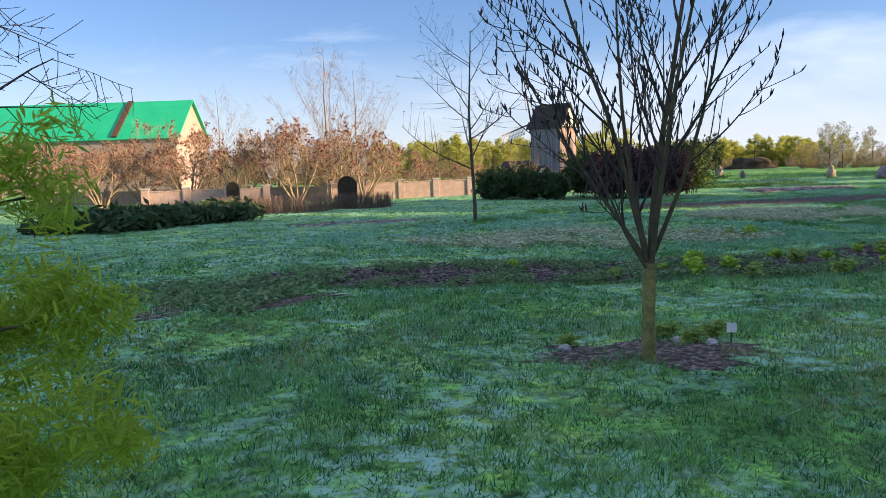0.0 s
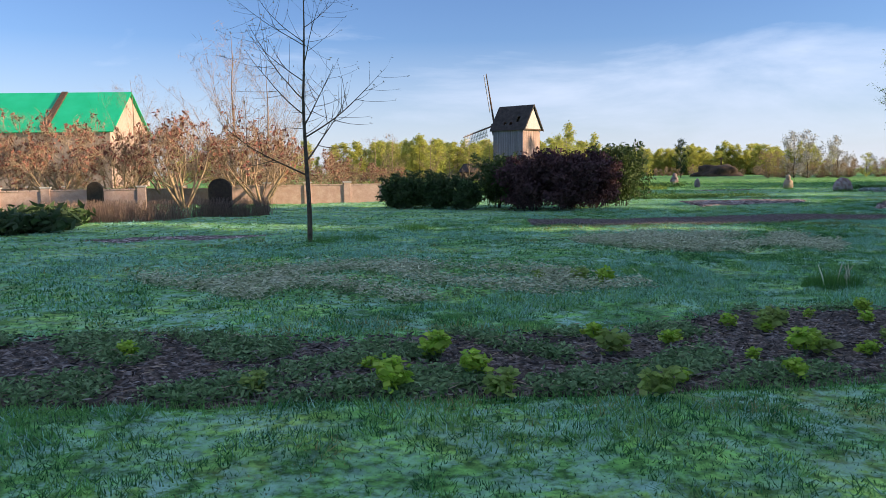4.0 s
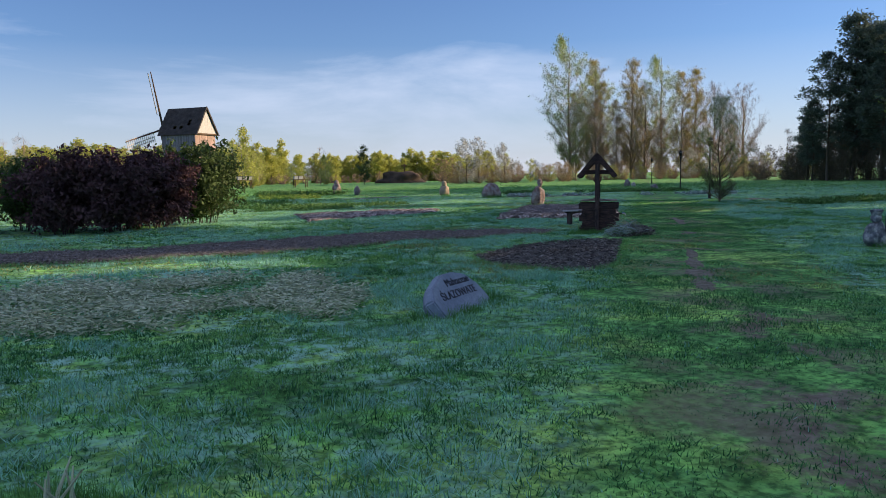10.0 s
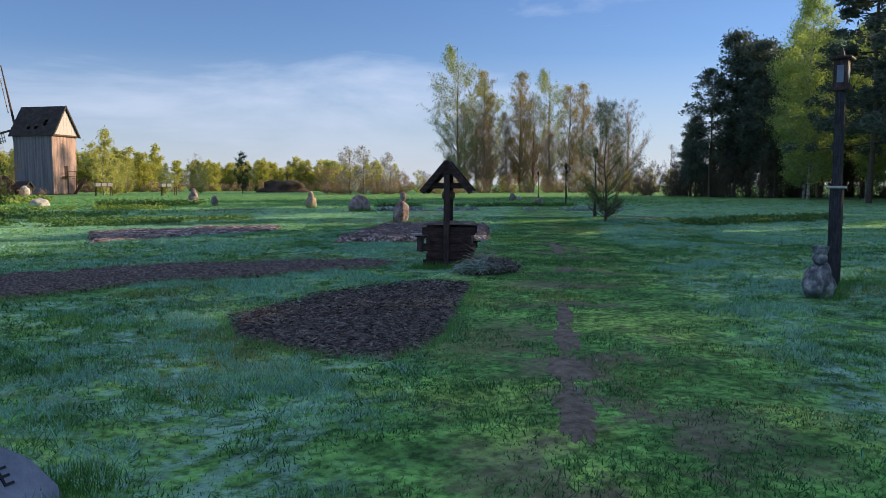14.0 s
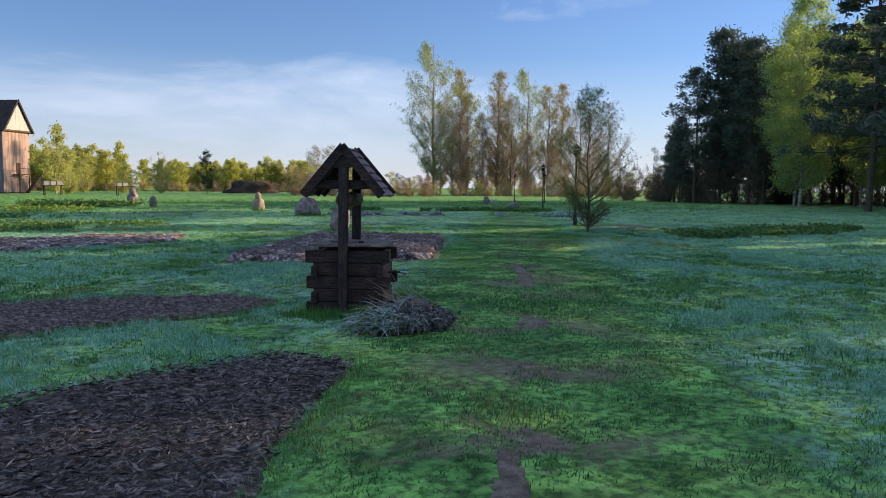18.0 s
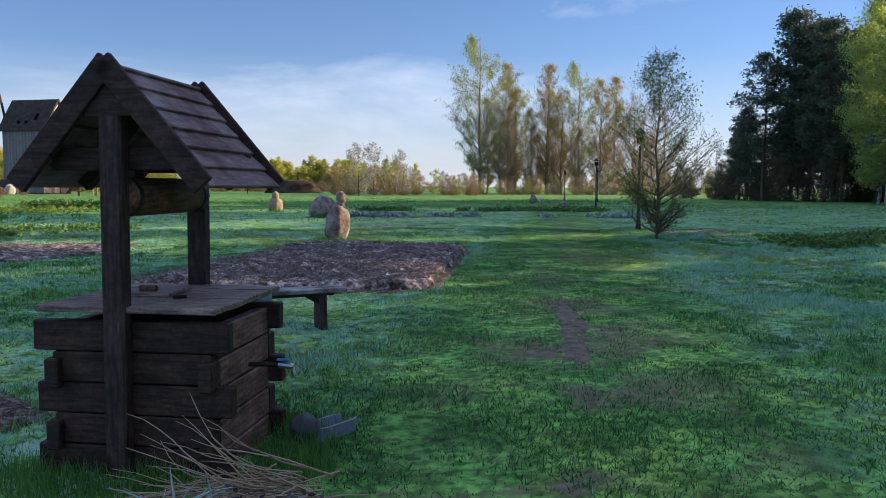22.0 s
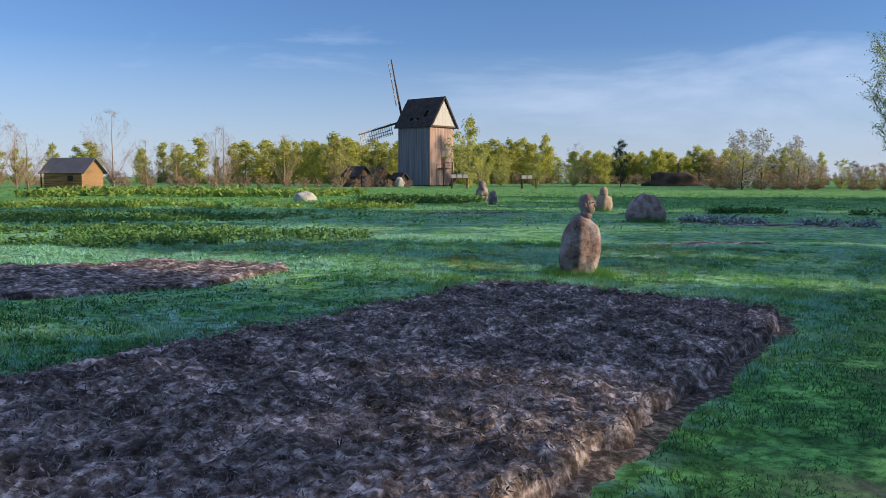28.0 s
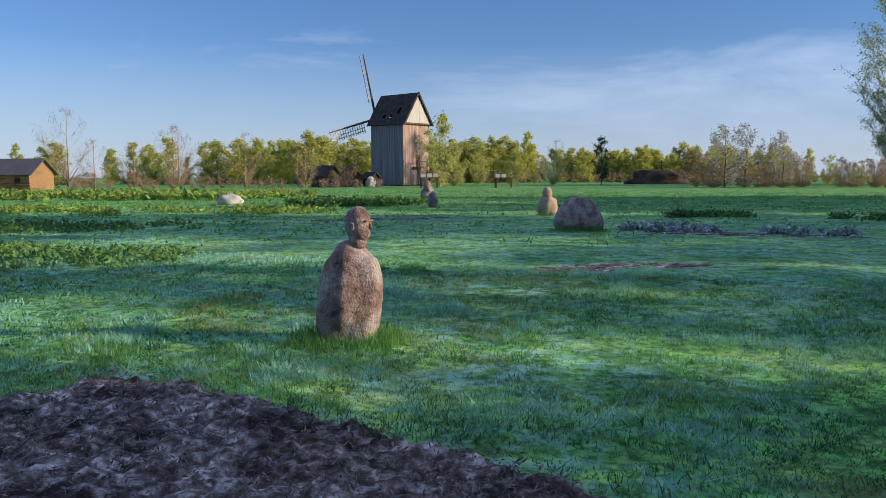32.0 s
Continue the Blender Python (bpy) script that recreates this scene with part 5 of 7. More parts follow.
# ---- trees ----
def at(x, y, turn=0.0, s=1.0, sz=None):
    return Matrix.Translation((x, y, float(gz(np.float64(x), np.float64(y))))) @ Matrix.Rotation(turn, 4, "Z") @ Matrix.Diagonal((s, s, sz or s, 1))


def tree(name, label, category="tree", group=""):
    return thing(name, Matrix(), label, category, group)


def dress(t, rng, lines, bark, leaf, size, per, radius, trunks=1, sides=6, flat=0.0, aspect=1.6, every=1):
    """Trunk, branchwork and crown of a tree from its polylines."""
    for ln in lines[:trunks]:
        under("trunk", tubes("trunk", [ln], bark, sides), t)
    if len(lines) > trunks:
        under("branchwork", tubes("branchwork", lines[trunks:], bark, 3), t)
    if leaf:
        cs = [p for ln in lines[trunks::every] for p, _ in ln[1:]]
        under("crown", leaf_mesh("crown", rng, cs, size, per, radius, leaf, flat, aspect), t)
    return t


def broadleaf(rng, name, label, height, r, bark, leaf, start, fork, spread, lift, shrink, size, per, radius, depth=2, wobble=0.06):
    lines, tips = [], []
    grow(rng, (0, 0, -0.1), (0, 0, 1), height, r, depth, fork, spread, lift, lines, tips, wobble, 8, start, shrink)
    k = height / max(p.z for ln in lines for p, _ in ln)
    lines = [[(p * k, q) for p, q in ln] for ln in lines]
    return dress(tree(name, label), rng, lines, bark, leaf, size, per, radius)


def pine_tree(rng, height, label, whorls, reach, per, leaf, low=0.3, droop=-0.05, size=0.42, name="pine", shape="pine", clump=0.34):
    t = tree(name, label)
    trunk = [(Vector((0.15 * math.sin(i), 0.15 * math.cos(1.3 * i), height * i / 8 - 0.1)), 0.26 * (1 - 0.1 * i)) for i in range(9)]
    lines, cs = [trunk], []
    for w in range(whorls):
        f = low + (1 - low) * (w + rng.random() * 0.6) / whorls
        z = height * f
        if shape == "pine":
            ln = reach * (0.45 + 0.75 * math.sin(math.pi * min(1, (f - low) / (1 - low) * 0.85 + 0.15))) * rng.uniform(0.6, 1.15)
        else:
            ln = reach * (1.08 - f) * rng.uniform(0.75, 1.1) + 0.3
        for k in range(4):
            a = rng.uniform(0, 6.28)
            p, d = Vector((0, 0, z)), Vector((math.cos(a), math.sin(a), droop + rng.uniform(-0.1, 0.25)))
            line = [(p.copy(), 0.06)]
            for i in range(4):
                p = p + d.normalized() * ln / 4
                d.z += 0.08
                line.append((p.copy(), 0.05 - 0.011 * i))
                if i:
                    cs += [p + Vector((rng.gauss(0, 0.25), rng.gauss(0, 0.25), 0.12)) for _ in range(1 + (i > 1))]
            lines.append(line)
    under("trunk", tubes("trunk", lines[:1], M_BARK, 7), t)
    under("branchwork", tubes("branchwork", lines[1:], M_BARK, 3), t)
    me = leaf_mesh("crown", rng, cs, size, per, clump, leaf, 0.3, 2.0)
    under("crown", me, t)
    return t


SUN_GAPS = [(33.0, 41.7, 3.3), (17.5, 30.4, 3.5), (29.0, 50.6, 2.7), (92.0, 77.5, 4.4)]


def forest_edge(y):
    if y < 43:
        return 54 if y < 22 else 54 + 40 * (y - 22) / 21
    return 94 + 4 * min(1, (y - 43) / 17)


def crown_tree(rng, name, label, height, width, low, bark, leaf, limbs, per, size, peak=0.35, rise=0.8, twigs=4, r=None, twig_len=0.9, twig_w=0.05, subs=3, lean=0.0, category="tree", stems=1):
    """A tree whose limbs fill a crown profile, with fine twigs and leaves."""
    t = tree(name, label, category)
    r = r or height * 0.009
    trunks, lines, cs = [], [], []
    for q in range(stems):
        a = 6.28 * q / stems + rng.random()
        fan = 0.0 if stems == 1 else 0.22 * width
        trunks.append([(Vector((0.1 * math.cos(a) + fan * math.cos(a) * (i / 6) + rng.gauss(0, 0.006 * height) * (i > 0), 0.1 * math.sin(a) + fan * math.sin(a) * (i / 6) + rng.gauss(0, 0.006 * height) * (i > 0), height * i / 6 * (1 - 0.06 * (q % 3)) - 0.05)), r * (1.02 - 0.155 * i)) for i in range(7)])
    for k in range(limbs):
        f = low + (1 - low) * (k + rng.random()) / limbs
        g = (f - low) / (1 - low)
        reach = width / 2 * (((g + 0.15) / (peak + 0.15)) ** 0.6 if g < peak else ((1.04 - g) / (1.04 - peak)) ** 0.55) * rng.uniform(0.7, 1.12)
        stem = trunks[k % stems]
        zb = max(height * f - rise * reach, 0.04 * height)
        j = min(int(zb / height * 6), 5)
        base = stem[j][0].lerp(stem[j + 1][0], zb / height * 6 - j)
        a = rng.uniform(0, 6.28) if stems == 1 else math.atan2(base.y, base.x) + rng.uniform(-1.5, 1.5)
        tip = Vector((base.x + reach * math.cos(a), base.y + reach * math.sin(a), height * f + rng.gauss(0, 0.015 * height)))
        mid = base.lerp(tip, 0.5) + Vector((rng.gauss(0, 0.05), rng.gauss(0, 0.05), -0.1)) * reach
        q = r * (1.0 - 0.85 * f) * 0.55
        lines.append([(base, q), (mid, q * 0.65), (tip, q * 0.25)])
        cs += [mid, base.lerp(tip, 0.78), tip]
        for m in range(subs):
            u = rng.uniform(0.3, 0.9)
            s0 = base.lerp(mid, 2 * u) if u < 0.5 else mid.lerp(tip, 2 * u - 1)
            d = (tip - base).normalized() + Vector((rng.gauss(0, 0.6), rng.gauss(0, 0.6), rng.gauss(0.25, 0.35)))
            s1 = s0 + d.normalized() * reach * rng.uniform(0.3, 0.55)
            lines.append([(s0, q * 0.5), (s1, q * 0.2)])
            cs += [s0.lerp(s1, 0.55), s1]
    for ln in trunks:
        under("trunk", tubes("trunk", [ln], bark, 6), t)
    under("branchwork", tubes("branchwork", lines, bark, 3), t)
    if twigs:
        under("twig_mass", leaf_mesh("twig_mass", rng, cs, twig_len, twigs, 0.3 * twig_len, bark, 0, 1.0, 0.8, twig_w / 2 / twig_len), t)
    if leaf:
        under("crown", leaf_mesh("crown", rng, cs, size, per, max(0.4 * twig_len, 1.2 * size), leaf), t)
    return t


rng = random.Random(7)
birch_tall = crown_tree(rng, "birch", "tall birch with thin pale green spring leaves", 29, 12.5, 0.16, M_GREYTWIG, M_BIRCHLEAF, 84, 13, 0.2, 0.6, 1.1, 3, 0.3, 1.0, 0.04, 4)
larch_tall = crown_tree(rng, "larch", "tall slender tree with olive-brown budding crown", 27, 8.5, 0.12, M_GREYTWIG, M_LARCH, 84, 8, 0.19, 0.35, 1.3, 3, 0.3, 1.0, 0.045, 4)
larch_red = crown_tree(rng, "larch", "tall slender tree with red-brown budding twigs", 24, 8, 0.08, M_GREYTWIG, M_BUD, 80, 6, 0.18, 0.35, 1.4, 3, 0.28, 1.0, 0.045, 4)
bare_tall = crown_tree(rng, "bare_tree", "tall bare tree with fine dark twigs", 26, 13, 0.2, M_GREYTWIG, None, 70, 0, 0, 0.6, 1.2, 4, 0.3, 1.2, 0.045, 5)
row = [(birch_tall, 97, 173, 1.08), (larch_tall, 104.5, 174, 1.0), (larch_red, 101, 168, 0.75), (larch_red, 110, 174, 1.0), (larch_tall, 112.5, 172, 1.0), (bare_tall, 117.5, 174, 0.85),
       (birch_tall, 123, 176, 0.9), (larch_red, 116.5, 166, 0.75), (larch_tall, 122, 166, 0.88), (larch_tall, 127, 168, 0.92), (bare_tall, 132, 168, 0.98), (birch_tall, 115, 190, 0.85), (larch_red, 124, 184, 0.8),
       (bare_tall, 136, 163, 0.95), (larch_tall, 119, 182, 0.85), (bare_tall, 108, 184, 0.85), (larch_red, 130, 176, 0.8), (bare_tall, 128, 160, 0.85), (larch_red, 106, 167, 0.6), (larch_red, 120, 158, 0.55), (larch_tall, 108, 190, 0.8), (larch_red, 140, 172, 0.7)]
first = set()
for kind, x, y, s in row:
    m = at(x, y, rng.uniform(0, 6), s)
    if kind.name in first:
        copy_thing(kind, m)
    else:
        kind.matrix_world = m
        first.add(kind.name)

pine_a = pine_tree(rng, 23, "tall dark pine at the forest edge", 24, 3.5, 12, M_PINE, 0.18, size=0.46, clump=0.45)
pine_b = pine_tree(rng, 21, "dark pine with ragged layered crown", 21, 3.9, 12, M_PINE, 0.22, size=0.46, clump=0.45)
pine_edge = pine_tree(rng, 23, "tall dark blue-green pine standing out at the forest edge", 26, 3.3, 20, M_PINE, 0.2, size=0.26, clump=0.42)
pine_open = pine_tree(rng, 22, "dark pine with open layered crown at the forest edge", 20, 3.8, 20, M_PINE, 0.3, size=0.26, clump=0.36)
pine_far = pine_tree(rng, 22, "tall dark pine deep in the wood", 9, 4.0, 3, M_PINE, 0.22, size=1.0, clump=0.5)
spruce = pine_tree(rng, 22, "dark fir with level layered boughs", 17, 6.6, 26, M_PINE, 0.22, -0.08, 0.26, "fir", "spruce", 0.26)
green_birch = crown_tree(rng, "birch", "big birch with fresh green hanging foliage", 23, 9.5, 0.12, M_PALEBARK, M_FRESH, 90, 24, 0.17, 0.45, 0.6, 2, 0.2, 1.0, 0.03, 4)
under_bush = crown_tree(rng, "undergrowth", "leafless brown undergrowth at the forest edge", 5, 4.4, 0.05, M_UNDER, M_UNDER, 22, 3, 0.16, 0.5, 0.9, 5, 0.05, 0.7, 0.03, 3, 0, "undergrowth", 4)
bare_edge = crown_tree(rng, "bare_tree", "slim bare broadleaf tree at the forest edge", 15, 5.5, 0.2, M_UNDER, None, 30, 0, 0, 0.5, 1.0, 6, 0.12, 0.9, 0.035)
pine_a.matrix_world, pine_b.matrix_world, spruce.matrix_world = at(100, 95.5, 0, 0.86), at(104, 92, 0, 0.92), at(81.6, 65.2, 1.0, 1.1)
pine_far.matrix_world = at(140, 60)
pine_edge.matrix_world, pine_open.matrix_world = at(97.5, 95.5, 0.6, 0.93), at(94.6, 97.0, 2.0, 0.75)
for kind, x, y, s in ((pine_open, 100.5, 92.0, 0.95), (pine_edge, 96.2, 90.0, 0.9), (pine_edge, 101.5, 96.5, 0.95), (pine_open, 99.0, 86.0, 0.95), (pine_edge, 97.0, 82.5, 0.9), (pine_open, 93.5, 69.0, 1.0), (pine_edge, 90.0, 61.0, 1.05), (pine_open, 96.0, 102.0, 0.5), (pine_edge, 98.5, 104.5, 0.45), (pine_open, 101.0, 107.0, 0.5), (pine_edge, 94.5, 99.5, 0.5)):
    copy_thing(kind, at(x, y, x, s))
green_birch.matrix_world, under_bush.matrix_world, bare_edge.matrix_world = at(89.5, 78.0, 0, 0.93), at(98, 103), at(96, 88, 0, 0.9)
for x, y, s in ((92.5, 81.0, 0.86), (95, 75, 0.9)):
    copy_thing(green_birch, at(x, y, x, s))
for x, y, s in ((88, 67, 1.0), (79, 58, 1.05), (110, 86, 0.9)):
    copy_thing(spruce, at(x, y, x, s))
for k in range(22):
    y = rng.uniform(48, 112)
    copy_thing(bare_edge, at(forest_edge(y) + rng.uniform(-2, 7), y, k, rng.uniform(0.5, 0.95)))


placed = []
for k in range(2400):
    y = rng.uniform(-45, 108)
    x = forest_edge(y) + (rng.random() ** 1.3) * 50 + (3 if 58 < y < 98 else 0)
    if any((x - a) ** 2 + (y - b) ** 2 < 8.5 for a, b in placed) or any(abs((y - b) + 0.126 * (x - a)) < w for a, b, w in SUN_GAPS) or len(placed) > 220 or (y < 18 and rng.random() < 0.6):
        continue
    placed.append((x, y))
    seen = y > 47 and x - forest_edge(y) < 16
    if seen and x - forest_edge(y) < 4:
        x += 4
    kind = rng.choice((pine_a, pine_b, pine_a)) if seen else pine_far
    copy_thing(kind, at(x, y, rng.uniform(0, 6), rng.uniform(0.8, 1.08) * (0.5 if y > 97 else 1.16 if y < 34 else 1)))
for k in range(90):
    y = rng.uniform(45, 118)
    copy_thing(under_bush, at(forest_edge(y) + rng.uniform(-2, 14), y, rng.uniform(0, 6), rng.uniform(0.5, 1.1)))

# ---- far tree line ----
thicket = crown_tree(rng, "young_birch", "slender young birch in yellow-green spring leaf", 11, 4.6, 0.03, M_UNDER, M_LEAF, 22, 15, 0.32, 0.28, 1.2, 1, 0.09, 0.8, 0.04, 2)
bare_small = crown_tree(rng, "bare_tree", "small bare tree with fine pinkish twigs", 8, 6, 0.12, M_GREYTWIG, None, 30, 0, 0, 0.65, 1.3, 3, 0.1, 0.8, 0.022)
bud_bush = crown_tree(rng, "shrub", "rounded brown budding shrub at the field edge", 7, 6.5, 0.05, M_GREYTWIG, M_BUD, 24, 5, 0.22, 0.5, 0.8, 5, 0.08, 0.8, 0.04, 3, 0, "shrub", 4)
blossom = crown_tree(rng, "blossom_tree", "rounded tree in grey-white blossom", 8, 6.5, 0.1, M_BARK, M_BLOSSOM, 26, 7, 0.2, 0.5, 0.7, 3, 0.1, 0.7, 0.03)
lone = crown_tree(rng, "poplar", "lone slender tree with sparse green leaves", 8.4, 3.6, 0.14, M_BARK, M_BUSHG, 26, 7, 0.2, 0.4, 0.9, 4, 0.09, 0.6, 0.03)
goldtree = crown_tree(rng, "willow", "rounded yellow-green budding tree", 9, 7, 0.08, M_BARK, M_LEAF, 28, 7, 0.24, 0.5, 0.8, 3, 0.12, 0.8, 0.035)
hedge = crown_tree(rng, "hedge_shrub", "low dry brown hedge shrub", 3, 3, 0.05, M_SUMAC, M_DRY, 12, 4, 0.17, 0.5, 0.8, 4, 0.03, 0.5, 0.03, 3, 0, "shrub", 3)
yard_tree = crown_tree(rng, "young_tree", "young tree in yellow-green leaf beside the windmill", 9.5, 5.2, 0.06, M_PALEBARK, M_LEAF, 34, 10, 0.22, 0.4, 0.9, 3, 0.1, 0.7, 0.03)
yard_tree.matrix_world = at(25.0, 163, 0, 1.15)
lone.matrix_world = at(52, 181)
copies = {thicket: [], bare_small: [], bud_bush: [], blossom: [], goldtree: [], hedge: [], yard_tree: [], lone: []}
for k in range(200):
    x = -24 + 135 * k / 199 + rng.uniform(-1.5, 1.5)
    if 46 < x < 54:
        continue
    copies[thicket].append((x, 252 + rng.uniform(-12, 18), rng.uniform(0.72, 1.08) * (0.78 if x > 54 else 1.0)))
for k in range(26):
    copies[thicket].append((-30 + 1.8 * k + rng.uniform(-1, 1), 218 + rng.uniform(-8, 12), rng.uniform(0.7, 1.0)))
for k in range(22):
    copies[thicket].append((-95 + 3.2 * k + rng.uniform(-1, 1), 215 + rng.uniform(-10, 20), rng.uniform(0.6, 0.9)))
for x, y, s in ((-36, 142, 1.1), (-31, 160, 1.25), (-20, 158, 0.9), (-11, 150, 1.05), (-7, 142, 0.95), (6, 156, 0.9), (10, 165, 0.95), (2, 168, 0.7), (46, 200, 0.9), (-44, 150, 1.2), (-52, 140, 1.0), (-26, 128, 0.8), (-15, 136, 0.7), (-1, 150, 0.8)):
    copies[bare_small].append((x, y, s))
for k in range(46):
    copies[hedge].append((-62 + 1.75 * k + rng.uniform(-0.6, 0.6), 160 + rng.uniform(-6, 6), rng.uniform(0.6, 1.0)))
for k in range(15):
    copies[bud_bush].append((61 + 1.7 * k + rng.uniform(-1, 1), 153 - 0.3 * k + rng.uniform(-5, 6), rng.uniform(0.55, 0.85)))
for x, y, s in ((63.5, 149, 1.0), (67, 152, 1.0), (71, 149, 0.85), (76, 160, 0.75), (112, 150, 0.7), (104, 112, 0.75), (92, 180, 0.6)):
    copies[blossom].append((x, y, s))
for k in range(9):
    copies[goldtree].append((67 + 2.6 * k + rng.uniform(-1, 1), 167 - 0.6 * k + rng.uniform(-5, 5), rng.uniform(0.5, 0.8)))
for k in range(8):
    copies[goldtree].append((142 + 5 * k, 206 - 3 * k, rng.uniform(1.0, 1.4)))
for x, y, s in ((118, 158, 0.8), (126, 166, 0.9), (110, 165, 0.8), (132, 158, 0.9), (104, 172, 0.55), (134, 148, 0.7)):
    copies[goldtree].append((x, y, s))
for x, y, s in ((112, 160, 0.7), (121, 163, 0.8), (129, 156, 0.6), (105, 178, 0.6), (117, 168, 0.6), (142, 146, 0.7), (126, 150, 0.6)):
    copies[bud_bush].append((x, y, s))
for k in range(90):
    copies[hedge].append((-70 + 2.2 * k + rng.uniform(-1, 1), 232 + rng.uniform(-6, 6), rng.uniform(1.0, 1.7)))
for k in range(16):
    copies[goldtree].append((94 + 3.1 * k + rng.uniform(-1, 1), 166 - 0.6 * k + rng.uniform(-8, 4), rng.uniform(0.35, 0.65)))
for k in range(18):
    copies[bud_bush].append((92 + 2.9 * k + rng.uniform(-1, 1), 164 - 0.6 * k + rng.uniform(-8, 4), rng.uniform(0.5, 0.9)))
for k in range(34):
    copies[hedge].append((92 + 1.6 * k + rng.uniform(-2, 2), 170 - 0.7 * k + rng.uniform(-10, 6), rng.uniform(0.6, 1.1)))
for k in range(40):
    copies[thicket].append((-28 + 3.6 * k + rng.uniform(-2, 2), 285 + rng.uniform(-12, 18), rng.uniform(0.65, 0.9)))
copies[yard_tree] += [(27.5, 168, 0.6), (31, 190, 0.65), (44, 182, 0.55), (36.5, 176, 0.5)]
for x, y, s in ((-26, 110, 1.0), (-20, 104, 0.9), (-13, 90, 0.9), (-9, 86, 0.85), (-5, 80, 0.8), (-34, 112, 1.1)):
    copies[bud_bush].append((x, y, s * 0.6))
for x, y, s in ((-17, 92, 0.9), (-10, 82, 0.8), (-4, 76, 0.7), (-7, 74, 0.7), (-22, 96, 1.0), (-30, 92, 1.1), (-38, 90, 1.0)):
    copies[bud_bush].append((x, y, s * 0.7))
for kind, spots in copies.items():
    for n, (x, y, s) in enumerate(spots):
        if n == 0 and kind not in (yard_tree, lone):
            kind.matrix_world = at(x, y, rng.uniform(0, 6), s)
        else:
            copy_thing(kind, at(x, y, rng.uniform(0, 6), s * (rng.uniform(1.0, 1.9) if kind == thicket else 1.0), s * rng.uniform(0.85, 1.12)))


# ---- sumac shrubs and bare trees on the left ----
def sumac(rng, height, spread, label):
    lines, tips = [], []
    for k in range(7):
        a = 6.28 * k / 7 + rng.uniform(-0.3, 0.3)
        grow(rng, (0.15 * math.cos(a), 0.15 * math.sin(a), -0.05), (math.cos(a) * spread, math.sin(a) * spread, 1), height * rng.uniform(0.55, 0.68), 0.1, 3, 4, 0.55, 0.09, lines, tips, 0.16, 5, 0.3, 0.6)
    lines = [[(p, max(q, 0.014)) for p, q in ln] for ln in lines]
    t = tree("sumac_shrub", label, "shrub")
    under("branchwork", tubes("branchwork", lines, M_SUMAC, 4), t)
    under("twig_mass", leaf_mesh("twig_mass", rng, [p for ln in lines for p, q in ln[1:] if q < 0.05], 0.55, 3, 0.12, M_SUMAC, 0, 1.0, 0.9, 0.016), t)
    under("seed_heads_mass", leaf_mesh("seed_heads_mass", rng, [p for p, d in tips], 0.15, 3, 0.07, M_SEED), t, "rust-red dry seed heads")
    return t


sumac_a = sumac(rng, 6.3, 0.72, "wide leafless sumac shrub with rust-red seed heads")
sumac_b = sumac(rng, 5.9, 0.8, "spreading leafless sumac shrub with rust-red tips")
sumac_a.matrix_world, sumac_b.matrix_world = at(-9.6, 50.6), at(-5.6, 52.2, 1.0)
for n, (x, y, s) in enumerate(((-13.6, 51.5, 0.95), (-17.5, 53, 1.05), (-21, 54, 1.0), (-12, 55, 1.0), (-25, 56, 1.05), (-30, 57, 1.0), (-16, 49, 0.8), (-8, 56.5, 0.95), (-36, 60, 1.1), (-2.6, 57.5, 0.62), (0.6, 58.5, 0.55), (-20.5, 47, 0.7), (-26, 50, 0.8))):
    copy_thing(sumac_a if n % 2 else sumac_b, at(x, y, n * 1.7, s))
behind = crown_tree(rng, "bare_tree", "bare tree with fine upswept twigs behind the shrubs", 11.5, 8.5, 0.1, M_GREYTWIG, None, 56, 0, 0, 0.65, 1.7, 3, 0.12, 0.8, 0.016, 4)
behind.matrix_world = at(-9.8, 61)
copy_thing(behind, at(-7.6, 62, 2.0, 0.85))
copy_thing(behind, at(-24, 78, 2.0, 0.9))

lines, tips = [], []
grow(rng, (0, 0, -0.1), (0.02, 0, 1), 6.4, 0.07, 2, 13, 0.66, 0.05, lines, tips, 0.06, 10, 0.24, 0.46)
lean_by = lines[0][-1][0].copy()
lines = [[(p - Vector((lean_by.x, lean_by.y, 0)) * (p.z / lean_by.z), q) for p, q in ln] for ln in lines]
tips = [(p - Vector((lean_by.x, lean_by.y, 0)) * (p.z / lean_by.z), d) for p, d in tips]
sapling = dress(tree("sapling", "thin leafless young tree with crooked bare branches"), rng, lines, M_BARK, None, 0, 0, 0)
sapling.matrix_world = at(2.25, 27.6, 0.6)
under("bud_mass", leaf_mesh("bud_mass", rng, [p for p, d in tips], 0.035, 3, 0.03, M_BUD), sapling)


